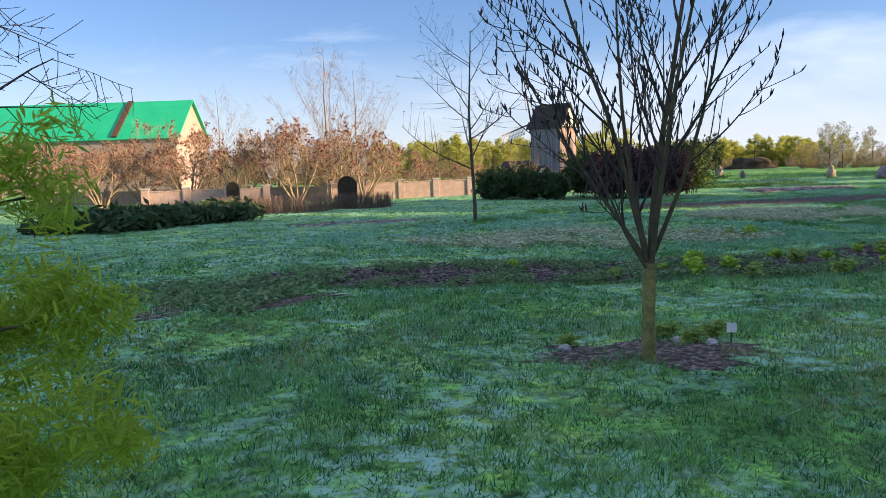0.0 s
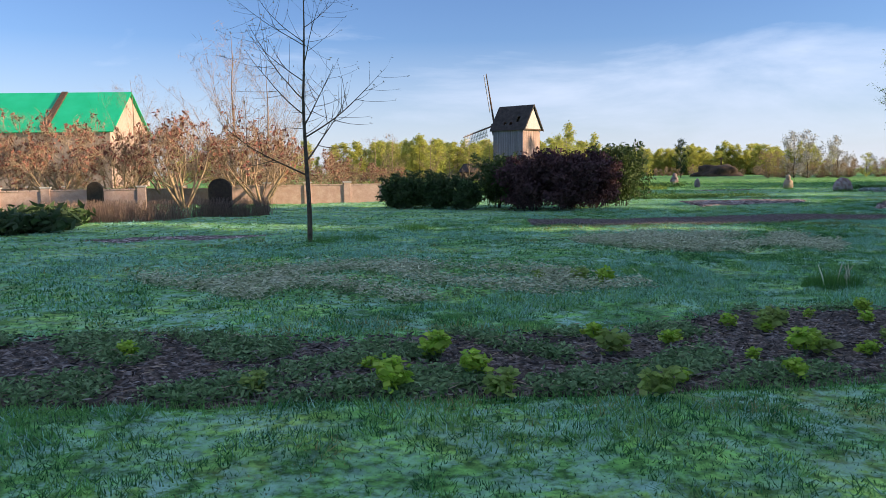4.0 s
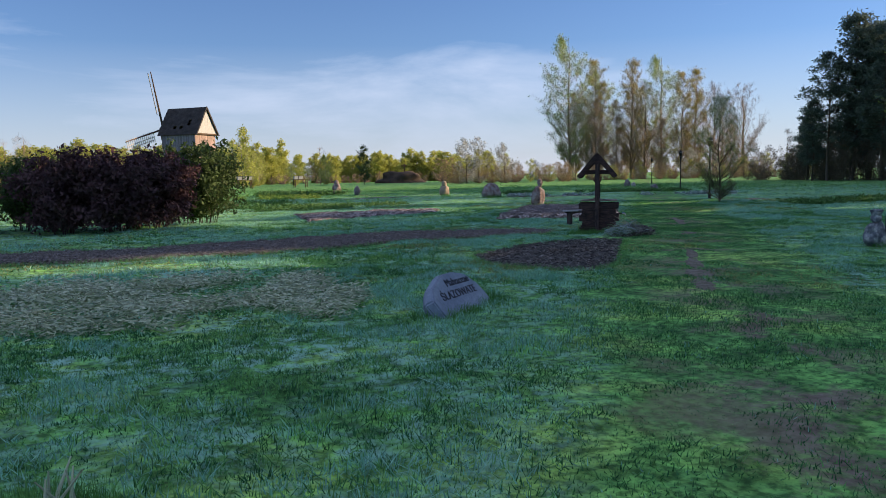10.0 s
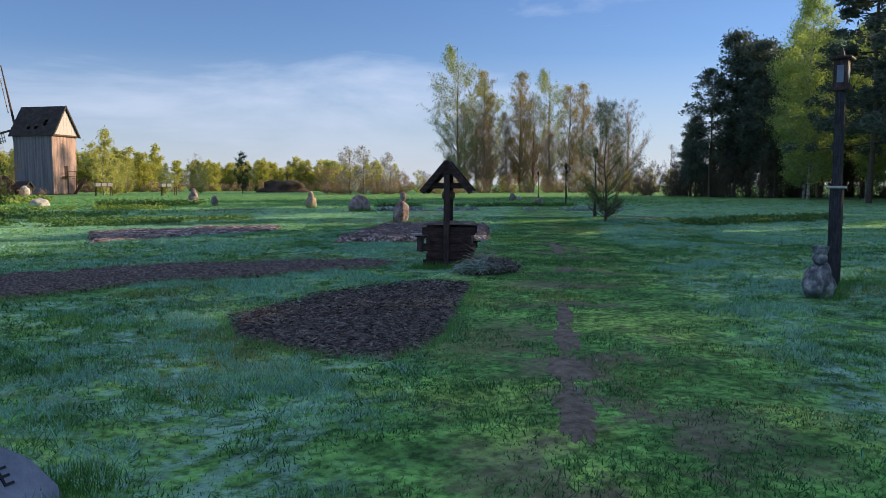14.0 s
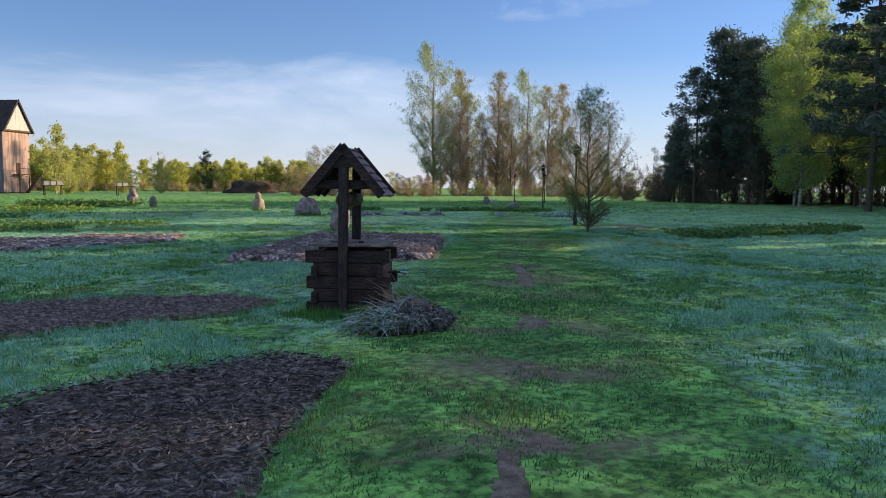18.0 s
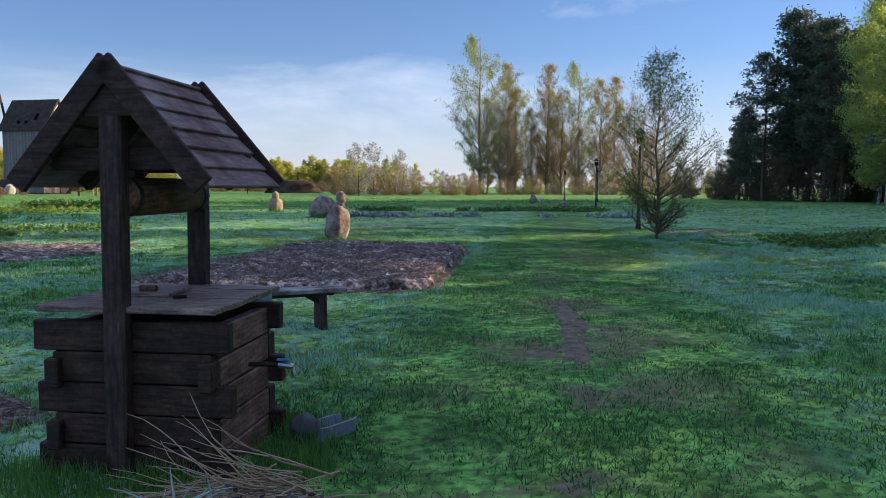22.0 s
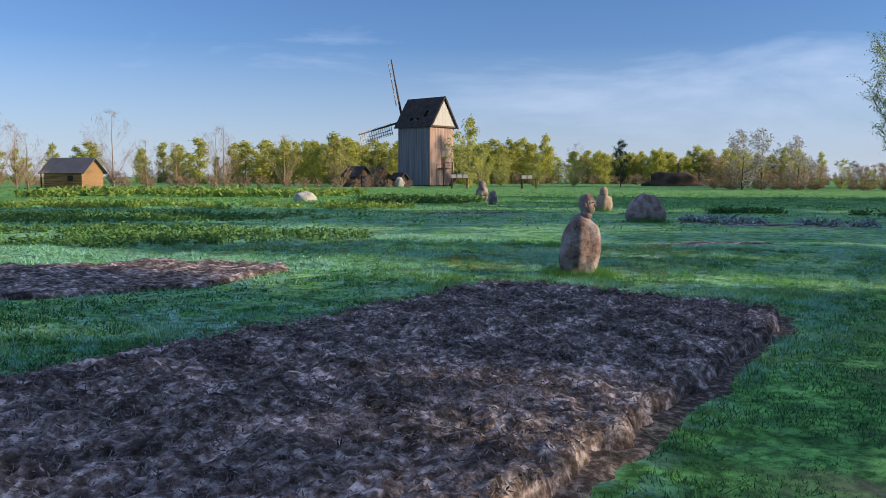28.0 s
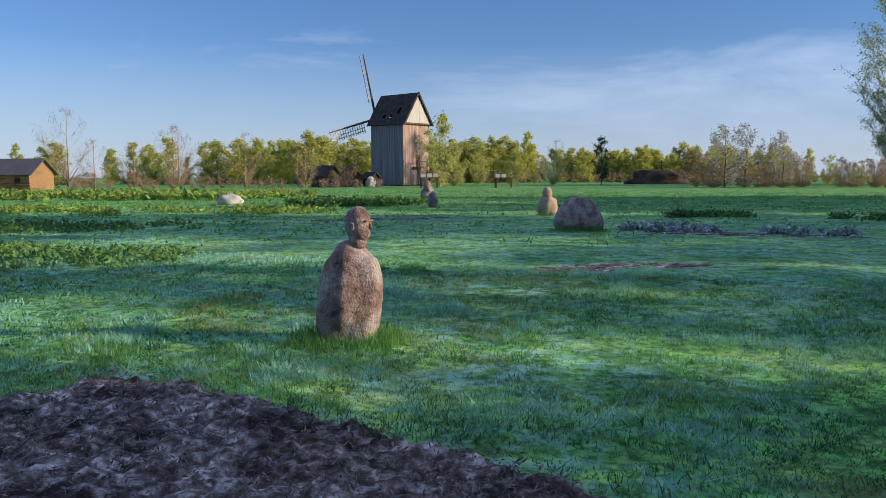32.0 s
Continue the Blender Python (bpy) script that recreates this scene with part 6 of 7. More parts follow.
def near_tree():
    t = tree("magnolia_tree", "young multi-stemmed tree with bare ascending branches and dark buds")
    r = random.Random(21)
    trunk = [(Vector((0, 0, -0.05)), 0.075), (Vector((0.0, 0, 0.1)), 0.062), (Vector((0.0, 0, 0.45)), 0.056), (Vector((0.01, 0, 0.74)), 0.06), (Vector((0.02, 0, 0.86)), 0.055)]
    under("trunk", tubes("trunk", [trunk], M_NEARBARK, 12), t)
    lines, tips = [], []
    fork = Vector((0.02, 0, 0.8))
    for a, out, ln, rad in ((3.3, 0.3, 2.9, 0.036), (0.2, 0.12, 3.3, 0.042), (1.8, 0.25, 2.9, 0.032), (4.6, 0.2, 3.0, 0.034), (2.7, 0.6, 2.3, 0.026), (5.6, 0.36, 2.6, 0.028), (3.5, 0.95, 1.8, 0.018), (0.9, 0.5, 2.3, 0.022)):
        grow(r, fork + Vector((0, 0, r.uniform(-0.06, 0.08))), (math.cos(a) * out, math.sin(a) * out, 1 if out < 1 else 0.5), ln, rad * 0.8, 2, 7, 0.4, 0.05, lines, tips, 0.085, 8, 0.16, 0.42)
    for ln in lines:
        if len(ln) == 9:
            under("limb", tubes("limb", [ln], M_LIMB, 8), t)
    under("twig_work", tubes("twig_work", [ln for ln in lines if len(ln) != 9], M_TWIG, 4), t)
    bm = bmesh.new()
    buds = [(p, d) for p, d in tips]
    for ln in lines:
        for i in range(2, len(ln)):
            if r.random() < 0.5 and ln[i][1] < 0.012:
                buds.append((ln[i][0], (Vector((r.uniform(-0.5, 0.5), r.uniform(-0.5, 0.5), 1))).normalized()))
    for p, d in buds:
        d = (d + Vector((0, 0, 0.8))).normalized()
        s = r.uniform(0.5, 0.95)
        tube_into(bm, p, p + d * 0.03 * s, 0.005, 5, 0.0105 * s)
        tube_into(bm, p + d * 0.03 * s, p + d * 0.085 * s, 0.0105 * s, 5, 0.002)
    part("bud_mass", bm, M_TWIG, t, "dark pointed buds")
    t.matrix_world = at(4.22, 8.2, 0.3)


near_tree()


young = crown_tree(random.Random(5), "young_tree", "young tree with fine bare twigs and first opening leaves", 5.4, 2.9, 0.1, M_UNDER, M_YOUNG, 96, 8, 0.045, 0.36, 0.75, 3, 0.06, 0.3, 0.008, 4)
young.matrix_world = at(38.8, 48.2)


# a larch bough and a bare tree reach in from beside the start
def needle_bough():
    t = thing("larch_bough", Matrix(), "lime-green larch bough with soft young needles", "tree")
    r = random.Random(3)
    lines = []
    stem = [(Vector((0, 0, 0.0)), 0.03), (Vector((0, 0, 1.6)), 0.024), (Vector((0, 0.05, 2.3)), 0.014)]
    lines.append(stem)
    cs = []
    for z, y, ln, dz in ((1.5, 0.0, 0.64, 0.36), (1.42, 0.1, 0.6, 0.3), (1.34, 0.0, 0.66, 0.2), (1.24, -0.08, 0.7, 0.14), (1.16, 0.08, 0.62, 0.2), (1.08, 0.0, 0.64, 0.2), (1.3, 0.2, 0.5, 0.3), (1.0, -0.1, 0.6, 0.1), (0.9, 0.1, 0.6, 0.1), (1.2, -0.2, 0.5, 0.0), (1.05, 0.15, 0.55, 0.05)):
        p, d = Vector((0, y * 0.3, z)), Vector((1, y, dz))
        line = []
        for i in range(9):
            line.append((p.copy(), 0.007 * (1 - 0.09 * i)))
            p = p + d.normalized() * ln / 8
            d = d + Vector((r.uniform(-0.1, 0.1), r.uniform(-0.14, 0.14), r.uniform(-0.08, 0.08)))
            if i > 1:
                cs += [p + Vector((r.gauss(0, 0.028), r.gauss(0, 0.028), r.gauss(0, 0.03))) for _ in range(4)]
        lines.append(line)
    under("branchwork", tubes("branchwork", lines, M_BARK, 5), t)
    under("needle_mass", leaf_mesh("needle_mass", r, cs, 0.03, 95, 0.02, M_FIR, 0, 1.0, 0, 0.075), t)
    t.matrix_world = at(1.66, 2.45, 0.0)


needle_bough()
side_tree = broadleaf(rng, "bare_tree", "leafless garden tree with thin drooping twigs", 4.6, 0.07, M_TWIG, None, 0.2, 9, 0.65, 0.0, 0.5, 0, 0, 0, 3, 0.1)
side_tree.matrix_world = at(-0.95, 6.2, 0.4, 0.95)

# ---- bushes by the beds ----


def shrub(rng, h, w, leaf, label, per=9, size=0.075, stems=16, bark=None):
    lines, tips = [], []
    for k in range(stems):
        a = rng.uniform(0, 6.28)
        o = rng.uniform(0.15, 0.8) * w / h
        grow(rng, (0.3 * w * math.cos(a) * rng.random(), 0.3 * w * math.sin(a) * rng.random(), -0.05), (math.cos(a) * o, math.sin(a) * o, 1), h * rng.uniform(0.6, 0.9), 0.018, 2, 6, 0.55, 0.01, lines, tips, 0.14, 5, 0.08, 0.45)
    t = tree("bush", label, "bush")
    under("branchwork", tubes("branchwork", lines, bark or M_TWIG, 3), t)
    under("foliage", leaf_mesh("foliage", rng, [p for ln in lines for p, _ in ln[1:]], size, per, 0.09, leaf), t)
    return t


purple = shrub(rng, 2.9, 1.5, M_BUSHP, "dense dark purple-leaved bush", 5, 0.11)
green = shrub(rng, 3.1, 1.3, M_BUSHG, "dense olive-green bush with upright shoots", 5, 0.11, 13)
dark = shrub(rng, 1.9, 1.2, M_BUSHD, "low dense dark green bush", 5, 0.11, 12)
purple.matrix_world, green.matrix_world, dark.matrix_world = at(9.3, 43.8), at(14.0, 46.6, 0, 1.05), at(3.2, 46.6)
for x, y, s in ((10.8, 43.4, 1.0), (12.2, 44.6, 1.0), (11.4, 45.8, 1.02), (9.0, 45.6, 0.95)):
    copy_thing(purple, at(x, y, x, s))
copy_thing(green, at(13.2, 47.6, 2, 0.95))
copy_thing(green, at(7.7, 46.0, 4, 0.85))
for x, y, s in ((5.0, 46.0, 1.0), (6.2, 45.2, 0.95), (2.4, 48.0, 0.9), (4.2, 48.0, 1.0)):
    copy_thing(dark, at(x, y, x, s))


# ---- herbs, sprouts, dry stalks ----
def clump(rng, h, w, leaf, n, size, label, name="sprout", category="plant"):
    """A leafy young plant: short stems with toothed leaves in tiers."""
    t = thing(name, Matrix(), label, category)
    lines, cs = [], []
    for k in range(n):
        a, o = rng.uniform(0, 6.28), rng.uniform(0, w)
        tip = Vector((o * math.cos(a), o * math.sin(a), h * rng.uniform(0.45, 1.0)))
        lines.append([(Vector((0.3 * tip.x, 0.3 * tip.y, 0)), 0.006), (tip * 0.6 + Vector((0, 0, 0.02)), 0.005), (tip, 0.003)])
        cs += [tip, tip * 0.75]
    for line in lines:
        under("stem", tubes("stem", [line], M_WEED, 4), t)
    under("foliage", leaf_mesh("foliage", rng, cs, size * 0.95, 7, size * 0.42, leaf, 0.8, 1.15), t)
    return t


sprouts = [clump(rng, 0.34, 0.15, M_SPROUT, 13, 0.12, "bright lime-green leafy sprout in dark soil"), clump(rng, 0.24, 0.13, M_SPROUT, 10, 0.11, "small lime-green leafy sprout in dark soil"), clump(rng, 0.26, 0.17, M_FRESH, 12, 0.12, "leafy mid-green plant in dark soil")]
SPROUTS = [(6.18, 14.55), (7.84, 15.55), (7.9, 14.8), (8.64, 15.34), (9.39, 15.93), (9.78, 15.91), (10.04, 16.22), (10.49, 16.46), (11.19, 16.62), (9.68, 14.61), (9.88, 14.75), (10.3, 14.64), (9.13, 14.44), (11.22, 15.51),
           (8.23, 19.79), (7.62, 20.03), (5.58, 14.15), (5.85, 13.3), (6.53, 13.82), (6.74, 13.28), (8.54, 15.18), (8.27, 13.7), (9.27, 13.8), (7.99, 13.3), (4.7, 13.4), (9.76, 15.78), (8.6, 19.5), (3.2, 14.4), (10.8, 15.2), (11.0, 16.1)]
for n, (x, y) in enumerate(SPROUTS):
    kind = sprouts[(n * 5 + n // 3) % 3]
    m = at(x, y, n * 1.3, rng.uniform(0.6, 1.0))
    m = Matrix.Translation((0, 0, 0.02)) @ m
    if n < 3:
        sprouts[n].matrix_world = m
        tagged(sprouts[n], group="sprouts in the near bed")
    else:
        tagged(copy_thing(kind, m), group="sprouts in the near bed")
for x, y, s in ((5.0, 9.1, 0.7), (4.75, 8.9, 0.6), (3.6, 8.9, 0.6), (4.55, 9.15, 0.7)):
    copy_thing(sprouts[2], at(x, y, x, s))


def scatter(name, label, category, spots, leaf, size, per, radius, seed, flat=0.3, aspect=1.8):
    me = leaf_mesh(name, random.Random(seed), spots, size, per, radius, leaf, flat, aspect)
    return tagged(new(name, me), label, category, kind="stuff")


def spread_in(r, poly, n, z, ragged=-9.0):
    out = []
    x0, x1, y0, y1 = min(p[0] for p in poly), max(p[0] for p in poly), min(p[1] for p in poly), max(p[1] for p in poly)
    while len(out) < n:
        x, y = r.uniform(x0, x1), r.uniform(y0, y1)
        if in_poly(np.array(x), np.array(y), poly) and waves(x, y, 0.55) + 0.6 * waves(x + 3, y, 1.7) > ragged:
            out.append((x, y, float(gz(np.float64(x), np.float64(y))) + z))
    return out


r = random.Random(31)
sticks = leaf_mesh("dry_sticks", random.Random(77), spread_in(r, BEDS["near"], 520, 0.055), 0.09, 2, 0.05, M_STRAW, 0.92, 1.5, 0.0, 0.05)
tagged(new("dry_sticks", sticks), "pale dry stalks lying on the dark bed", "litter", kind="stuff")
weeds = [p for p in spread_in(r, BEDS["near"], 7600, 0.055) if waves(p[0], p[1], 2.3) + 0.2 * (p[1] < 14.3) > 0.3]
scatter("weeds", "low green weeds sprouting across the bed", "weeds", weeds, M_WEED, 0.036, 13, 0.04, 4, 0.5)
scatter("leaf_litter", "pale and brown leaf litter on the soil", "litter", spread_in(r, BEDS["near"], 6200, 0.045), M_CHIP, 0.026, 2, 0.02, 5, 0.8, 3.4)
scatter("wood_chips", "loose dark and pale wood chips", "wood chips", spread_in(r, BEDS["chips"], 5200, 0.04), M_CHIP, 0.022, 2, 0.014, 6, 0.75, 4.0)
scatter("soil_crumbs", "frosted crumbs and stubble on the dug soil", "soil", spread_in(r, BEDS["dug"], 9000, 0.175), M_FROSTSOIL, 0.016, 3, 0.02, 7, 0.2, 2.6)
scatter("soil_crumbs", "frosted crumbs on the long bed", "soil", spread_in(r, BEDS["long"], 5200, 0.075), M_FROSTSOIL, 0.016, 3, 0.02, 8, 0.2, 2.6)
weedbed = [(2.9, 18.2), (6.6, 18.1), (9.3, 19.2), (8.6, 20.6), (5.2, 22.1), (2.7, 22.1), (0.5, 20.5)]
scatter("weeds", "low mixed weeds and pale straw on an old bed", "weeds", spread_in(r, weedbed, 1000, 0.03), M_WEED, 0.045, 4, 0.04, 9, 0.6)
scatter("straw", "pale frosted straw on an old bed", "straw", [q for q in spread_in(r, weedbed, 4200, 0.045) if waves(q[0], q[1], 1.4) > -0.25], M_OLDSTRAW, 0.028, 10, 0.09, 10, 0.75, 3.4)
mallowbed = [(8.8, 27.9), (10.6, 24.6), (14.6, 24.4), (15.6, 26.9), (14.6, 28.2), (11.5, 28.8)]
scatter("weeds", "low mixed weeds on an old bed", "weeds", spread_in(r, mallowbed, 1100, 0.03), M_WEED, 0.045, 4, 0.04, 11, 0.6)
scatter("straw", "pale frosted straw on an old bed", "straw", [q for q in spread_in(r, mallowbed, 4200, 0.045) if waves(q[0], q[1], 1.4) > -0.25], M_OLDSTRAW, 0.028, 10, 0.09, 12, 0.75, 3.4)
bed0 = [(-2.1, 12.0), (-0.3, 10.9), (0.6, 13.7), (-1.0, 14.0), (-3.5, 13.4)]
scatter("weeds", "low weeds on a dark strip", "weeds", spread_in(r, bed0, 900, 0.04), M_WEED, 0.06, 5, 0.05, 13, 0.5)
scatter("leafy_rows", "bright leafy plants in a sunlit field", "field plants", spread_in(r, [(-8, 96), (14, 100), (17, 112), (-12, 114)], 1100, 0.25, -0.15), M_HERB, 0.3, 6, 0.2, 14, 0.2)
scatter("field_plants", "deep green leafy plants in the field", "field plants", spread_in(r, [(20, 88), (29, 86), (28, 91), (21, 94)], 900, 0.22, -0.15), M_DARKHERB, 0.16, 6, 0.14, 15, 0.2)
scatter("field_plants", "deep green herb patch in the field", "field plants", spread_in(r, [(12, 57), (19.8, 55.8), (25.5, 58), (25, 60.5), (19, 62), (10, 61.5)], 1500, 0.06, -0.15), M_DARKHERB, 0.08, 7, 0.09, 16, 0.2)
scatter("field_plants", "green herb strip in the field", "field plants", spread_in(r, [(6, 64), (16, 65), (24, 70), (22, 72.5), (12, 70), (4, 68)], 1100, 0.07, -0.15), M_DARKHERB, 0.1, 6, 0.12, 17, 0.2)
scatter("field_plants", "green herb strip in the sunny field", "field plants", spread_in(r, [(2, 76), (24, 78), (25, 82), (2, 84)], 1300, 0.08, -0.15), M_HERB, 0.13, 5, 0.14, 23, 0.2)
scatter("frosted_row", "row of frosted grey-green plants", "field plants", spread_in(r, [(35.8, 67.6), (42, 64.6), (52, 60), (52.5, 61), (42, 65.8), (36, 68.4)], 700, 0.1, -0.15), M_FROSTLEAF, 0.12, 5, 0.08, 18, 0.2)
scatter("frosted_row", "row of dark green plants in the field", "field plants", spread_in(r, [(39, 75.4), (44.5, 73.5), (54, 71), (54, 72.4), (44, 75), (39, 76.6)], 700, 0.1, -0.15), M_DARKHERB, 0.12, 5, 0.1, 19, 0.2)
scatter("herb_strip", "green herb strip beside the lane", "field plants", spread_in(r, [(40, 44.5), (46, 43.5), (52, 46), (51, 48), (45, 46.5), (41, 46.5)], 1200, 0.1, -0.15), M_DARKHERB, 0.1, 5, 0.08, 20, 0.2)
scatter("leafy_border", "dark broad-leaved plants near the shrubs", "border plants", spread_in(r, [(-13, 27), (-9.6, 26.6), (-6.6, 32), (-8.6, 37), (-12.6, 33)], 1500, 0.3), M_BUSHD, 0.24, 5, 0.2, 21, 0.1)
tufts = [q for q in spread_in(r, [(-30, 40), (-10, 34), (12, 38), (36, 52), (60, 44), (80, 60), (78, 110), (-30, 150)], 6500, 0.05, -0.35) if not any(in_poly(np.array(q[0]), np.array(q[1]), b) for b in BEDS.values())]
tagged(new("grass_tufts", leaf_mesh("grass_tufts", random.Random(41), [q for q in tufts if q[1] > 62], 0.16, 10, 0.16, M_GRASSY, 0.3, 1.0, 0.7, 0.12)), "rough green grass tufts across the field", "grass", kind="stuff")
stalks = []
for poly, n in (([(-11, 36.8), (-5.2, 36.5), (-5.0, 39.5), (-11, 40.5)], 420), ([(-5.4, 39.6), (-2.3, 41.0), (-2.6, 42.6), (-5.4, 41.6)], 180)):
    for p in spread_in(r, poly, n, 0):
        for _ in range(6):
            a, b = Vector(p) + Vector((r.gauss(0, 0.1), r.gauss(0, 0.1), 0)), r.uniform(0.35, 0.85)
            stalks.append([(a, 0.008), (a + Vector((r.gauss(0, 0.1), r.gauss(0, 0.1), b)), 0.004)])
tagged(new("dry_stalks", tubes("dry_stalks", stalks, M_DRY, 3)), "pinkish dry plant stalks along the border", "dry plants", kind="stuff")


# ---- grass ----
def blades(name, label, px, py, height, width, rs, mat, lean=0.6, z=None):
    n = len(px)
    a, l = rs.uniform(0, 6.283, n), rs.normal(0, lean, n)
    b = rs.uniform(0, 6.283, n)
    base = np.stack([px, py, (turf_z(px, py) if z is None else z) - 0.005], 1)
    side = np.stack([np.cos(a), np.sin(a), np.zeros(n)], 1) * (width * 0.5)[:, None]
    tip = base + np.stack([np.cos(b) * l * height, np.sin(b) * l * height, height], 1)
    v = np.stack([base - side, base + side, tip], 1).reshape(-1, 3)
    ob = new(name, fast_mesh(name, v, np.arange(3 * n).reshape(-1, 3), mat))
    return tagged(ob, label, "grass", kind="stuff")


TRACK = [(1.5, 1.0), (4.5, 5.0), (8.0, 10.0), (13.5, 16.5), (20.0, 25.0), (26.5, 34.0), (31.0, 42.0), (33.0, 48.0), (36.0, 56.0)]
EARTH = TRODDEN + [(4.3, 8.55, 1.1, 0.6, -LANE_TURN)]


def turf_points(rs, n, wide, near=0.0):
    seg = np.array(TRACK)
    ln = np.hypot(*np.diff(seg, axis=0).T)
    k = rs.choice(len(ln), n, p=ln / ln.sum())
    t = rs.uniform(-0.02, 1.02, n)[:, None]
    p = seg[k] * (1 - t) + seg[k + 1] * t
    d = (seg[k + 1] - seg[k]) / ln[k][:, None]
    off = (near + (wide - near) * rs.uniform(0, 1, n)) * np.where(rs.uniform(0, 1, n) < 0.5, -1, 1)
    p = p + np.stack([-d[:, 1], d[:, 0]], 1) * off[:, None] + rs.normal(0, 0.4, (n, 2))
    keep = np.ones(n, bool)
    for key, poly in BEDS.items():
        inside = in_poly(p[:, 0], p[:, 1], poly) & (edge_distance(p[:, 0], p[:, 1], poly) > 0.1)
        keep &= ~inside | (rs.uniform(0, 1, n) < 0.015)
        if key == "dug":
            keep &= (edge_distance(p[:, 0], p[:, 1], poly) > 0.17) | (rs.uniform(0, 1, n) < 0.15)
    for poly in (weedbed, mallowbed):
        keep &= ~in_poly(p[:, 0], p[:, 1], poly) | (rs.uniform(0, 1, n) < 0.16 + 0.6 * smooth(patches(p[:, 0], p[:, 1], 0.7, 21), 0.45, 0.65))
    for x, y, rx, ry, t in EARTH:
        c, sn = math.cos(LANE_TURN + t), math.sin(LANE_TURN + t)
        q = np.hypot(((p[:, 0] - x) * c + (p[:, 1] - y) * sn) / rx, ((p[:, 1] - y) * c - (p[:, 0] - x) * sn) / ry)
        keep &= (q > 1.15) | (rs.uniform(0, 1, n) < (0.34 if ry < 0.25 else 0.45) + 0.5 * smooth(q, 0.3, 1.15))
    keep &= rs.uniform(0, 1, n) > 0.5 * smooth(1.5 - lane_distance(p[:, 0], p[:, 1]), 0.0, 1.3) * smooth(patches(p[:, 0], p[:, 1], 0.8, 11), 0.45, 0.6)
    keep &= rs.uniform(0, 1, n) < 0.42 + 0.58 * smooth(tussock(p[:, 0], p[:, 1]), 0.28, 0.5)
    keep &= ~(np.hypot((p[:, 0] - 24.17), (p[:, 1] - 34.86)) < 0.42)
    return p[keep]


def meadow(label, x, y, rs, wide, low, tall, lean):
    """Blades in four colours: frost and light green on the tussocks, deep green below as the hollows' shade, straw in
    patches.
    """
    n = len(x)
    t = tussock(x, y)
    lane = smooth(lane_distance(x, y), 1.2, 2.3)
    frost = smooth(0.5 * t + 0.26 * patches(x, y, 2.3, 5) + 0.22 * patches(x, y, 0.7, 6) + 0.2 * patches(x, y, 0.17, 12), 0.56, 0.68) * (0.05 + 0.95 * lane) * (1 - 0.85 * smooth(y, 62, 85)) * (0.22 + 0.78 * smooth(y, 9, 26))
    # green follows tussock height: the shade between tufts is put into blade colour
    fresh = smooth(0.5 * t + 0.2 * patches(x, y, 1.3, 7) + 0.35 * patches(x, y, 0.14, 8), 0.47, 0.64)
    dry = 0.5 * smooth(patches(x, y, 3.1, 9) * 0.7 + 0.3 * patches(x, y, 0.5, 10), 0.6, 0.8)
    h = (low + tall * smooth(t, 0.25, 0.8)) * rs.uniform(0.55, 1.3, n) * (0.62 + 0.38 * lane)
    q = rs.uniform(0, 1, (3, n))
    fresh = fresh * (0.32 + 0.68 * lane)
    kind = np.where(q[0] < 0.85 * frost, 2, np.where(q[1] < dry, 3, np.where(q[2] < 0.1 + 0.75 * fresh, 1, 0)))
    w = rs.uniform(0.6, 1.3, n) * wide
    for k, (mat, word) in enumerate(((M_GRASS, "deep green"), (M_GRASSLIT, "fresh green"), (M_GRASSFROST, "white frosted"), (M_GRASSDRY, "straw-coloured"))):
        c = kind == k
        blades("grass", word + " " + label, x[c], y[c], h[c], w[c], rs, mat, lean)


rs = np.random.RandomState(5)
p = turf_points(rs, 1250000, 7.0)
meadow("meadow grass along the walk", p[:, 0], p[:, 1], rs, 0.0105, 0.022, 0.062, 1.15)
p = turf_points(rs, 560000, 17, 5.0)
meadow("meadow grass beside the beds", p[:, 0], p[:, 1], rs, 0.024, 0.022, 0.055, 1.1)
n = 260000
px, py = rs.uniform(-25, 75, n), rs.uniform(14, 110, n)
keep = np.ones(n, bool)
for (ax_, ay_), (bx_, by_) in zip(TRACK, TRACK[1:] + [(41.0, 70.0)]):
    w_ = np.clip(((px - ax_) * (bx_ - ax_) + (py - ay_) * (by_ - ay_)) / ((bx_ - ax_) ** 2 + (by_ - ay_) ** 2), 0, 1)
    keep &= np.hypot(px - ax_ - w_ * (bx_ - ax_), py - ay_ - w_ * (by_ - ay_)) > 12
for key, poly in BEDS.items():
    keep &= ~in_poly(px, py, poly)
keep &= rs.uniform(0, 1, n) < 0.15 + 0.85 * smooth(tussock(px, py), 0.3, 0.55)
px, py = px[keep], py[keep]
meadow("rough grass in the wide field", px, py, rs, 0.05, 0.02, 0.055, 1.0)


def tall_tuft(x, y, r_, n, hh, seed, label="tall green grass tuft left unmown"):
    q = np.random.RandomState(seed)
    a, d = q.uniform(0, 6.283, n), r_ * np.sqrt(q.uniform(0, 1, n))
    tx, ty = x + d * np.cos(a), y + d * np.sin(a)
    return blades("grass_tuft", label, tx, ty, hh * q.uniform(0.5, 1.1, n) * (1.15 - 0.6 * d / r_), q.uniform(0.005, 0.011, n), q, M_GRASSY, 0.45)


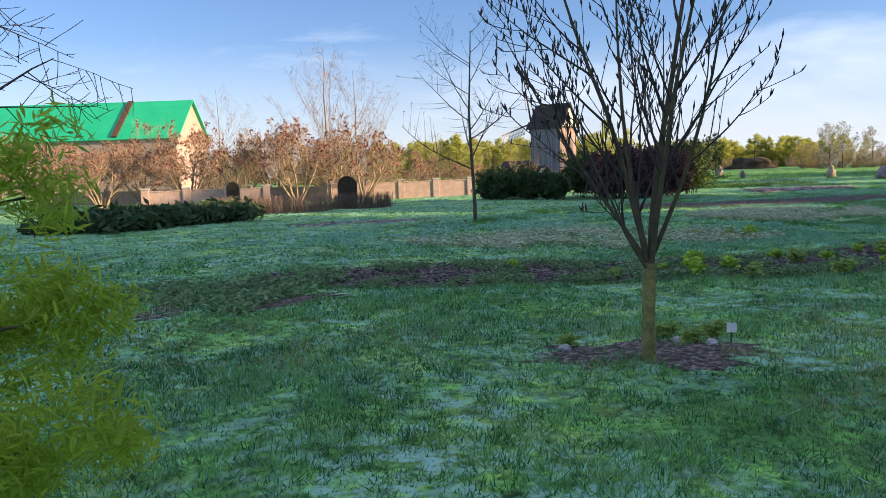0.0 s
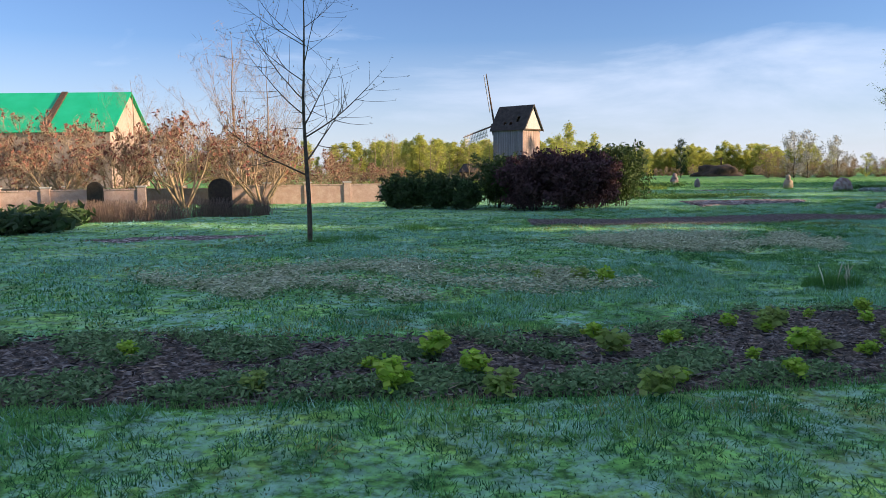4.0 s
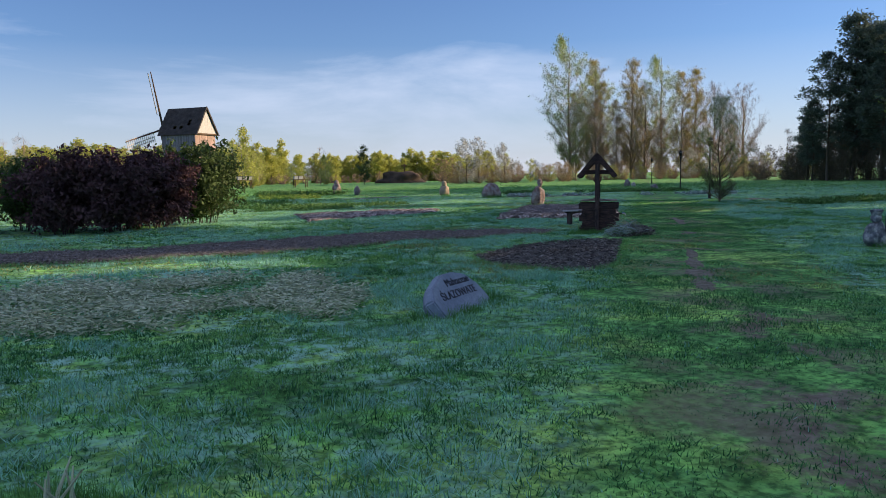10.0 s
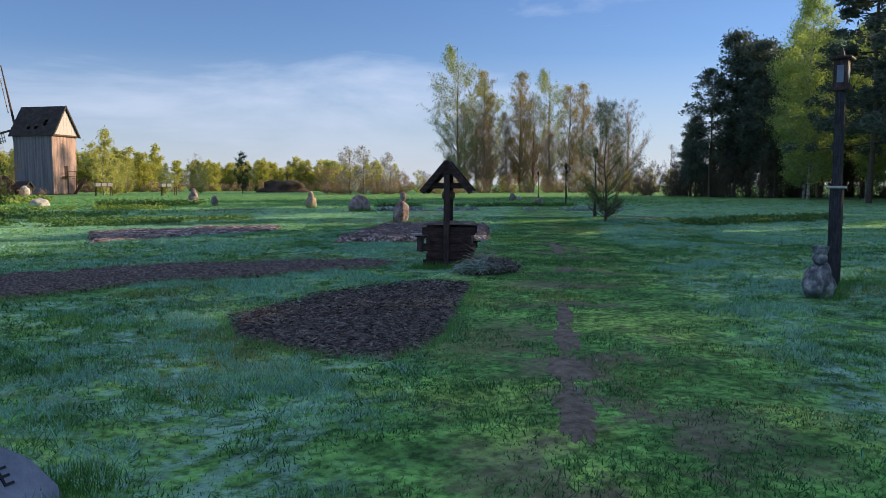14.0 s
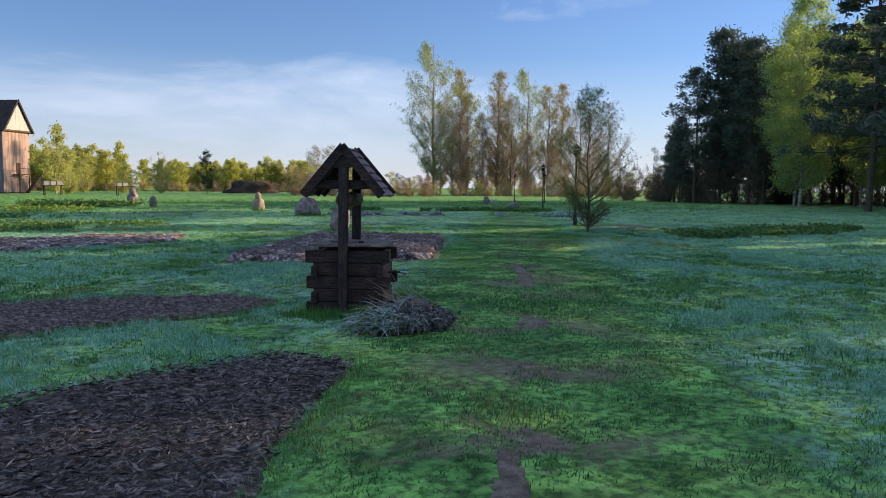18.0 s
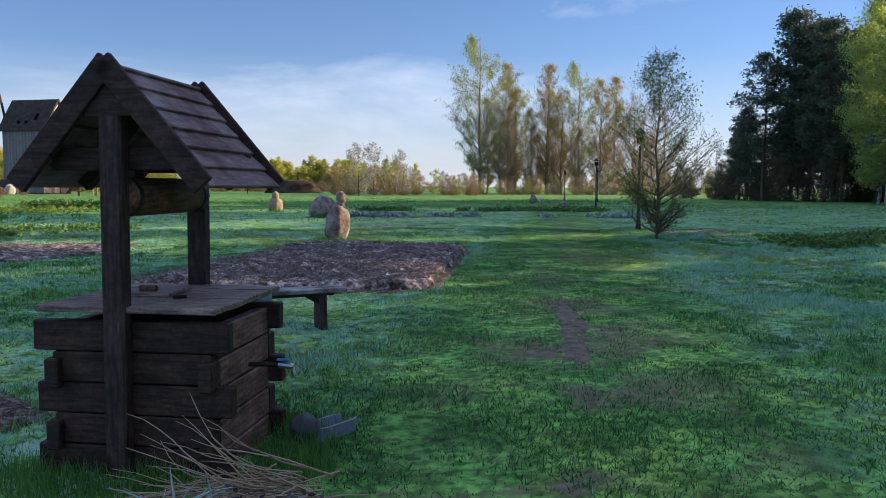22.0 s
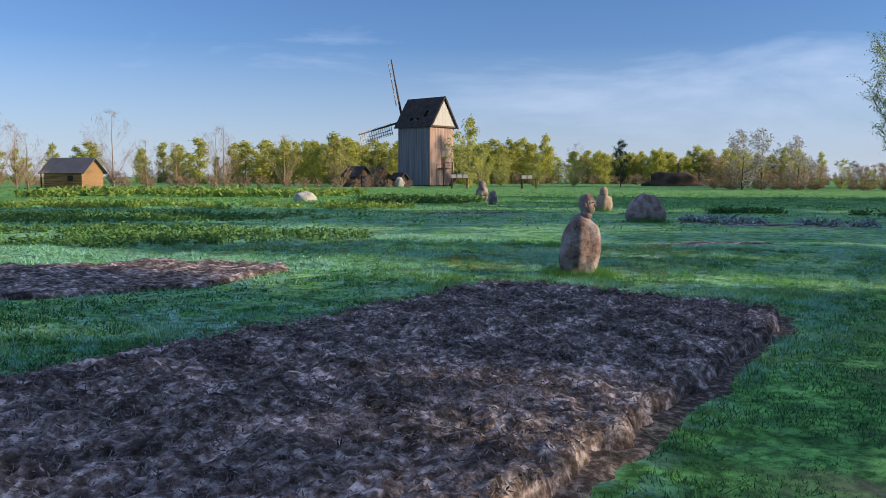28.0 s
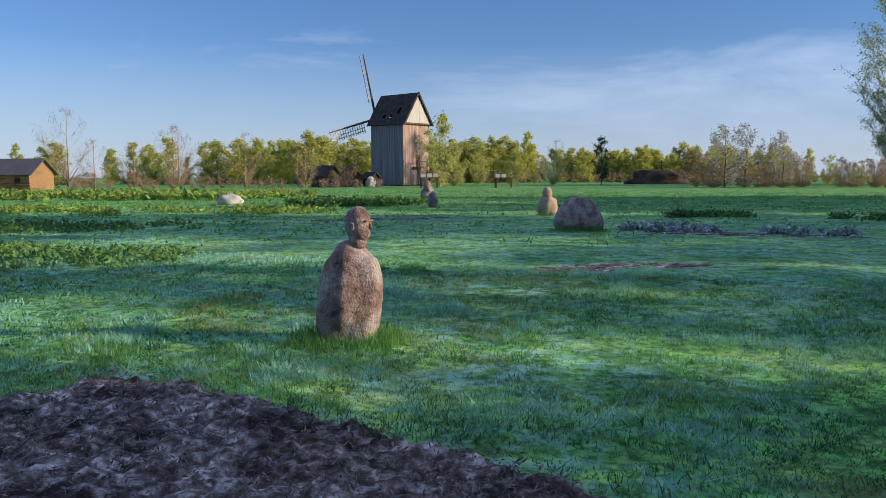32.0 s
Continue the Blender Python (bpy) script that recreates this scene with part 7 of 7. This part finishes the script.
tall_tuft(11.96, 19.12, 0.42, 1500, 0.3, 1)
rg = random.Random(9)
pale = []
for k in range(9):
    a = Vector((12.1 + rg.gauss(0, 0.13), 19.0 + rg.gauss(0, 0.1), 0.0))
    pale.append([(a, 0.006), (a + Vector((rg.gauss(0, 0.05), rg.gauss(0, 0.05), 0.2)), 0.011), (a + Vector((rg.gauss(0, 0.07), rg.gauss(0, 0.07), 0.36)), 0.004)])
tagged(new("dry_stalks", tubes("dry_stalks", pale, M_OLDSTRAW, 5)), "pale frosted stalks in the tall grass tuft", "dry plants", kind="stuff")
for k, (x, y, r_) in enumerate(((15.6, 23.9, 0.4), (16.3, 24.5, 0.4), (16.55, 24.75, 0.3), (15.95, 24.0, 0.25))):
    tall_tuft(x, y, r_, 500, 0.15, 10 + k, "long grass round the foot of the stone")
for k in range(7):
    tall_tuft(30.12 + 0.45 * math.cos(k * 0.9), 51.05 + 0.4 * math.sin(k * 0.9), 0.25, 260, 0.2, 20 + k, "long grass round the foot of the statue")
for k, (x, y) in enumerate(((24.85, 34.55), (24.95, 34.95), (24.75, 34.3), (23.6, 34.35), (23.4, 34.7), (24.0, 34.2))):
    tall_tuft(x, y, 0.25, 420, 0.2, 40 + k, "long grass round the foot of the well")
for k, (x, y) in enumerate(((27.0, 27.9), (27.9, 28.45), (28.2, 28.5), (27.4, 28.2))):
    tall_tuft(x, y, 0.3, 360, 0.18, 50 + k, "long grass round the lamp post")
for k, (x, y) in enumerate(((34.0, 67.1), (34.9, 67.2), (34.4, 67.0), (38.8, 48.2), (34.3, 77.2), (2.6, 27.6), (3.6, 28.0), (4.9, 31.8), (4.5, 31.9))):
    tall_tuft(x, y, 0.5, 380, 0.28, 60 + k, "long grass round the foot of a stone or tree")
edge = []
for poly in (BEDS["chips"], BEDS["near"], BEDS["long"]):
    for (x0, y0), (x1, y1) in zip(poly, poly[1:] + poly[:1]):
        m_ = int(math.hypot(x1 - x0, y1 - y0) * 160)
        t = rs.uniform(0, 1, m_)
        nx_, ny_ = (y1 - y0), -(x1 - x0)
        q = math.hypot(nx_, ny_)
        o = np.abs(rs.normal(0.05, 0.1, m_))
        edge.append(np.stack([x0 + (x1 - x0) * t + nx_ / q * o, y0 + (y1 - y0) * t + ny_ / q * o], 1))
e = np.concatenate(edge)
blades("grass_edge", "longer fresh grass along the cut bed edges", e[:, 0], e[:, 1], rs.uniform(0.05, 0.13, len(e)), rs.uniform(0.006, 0.012, len(e)), rs, M_GRASSLIT, 0.7)
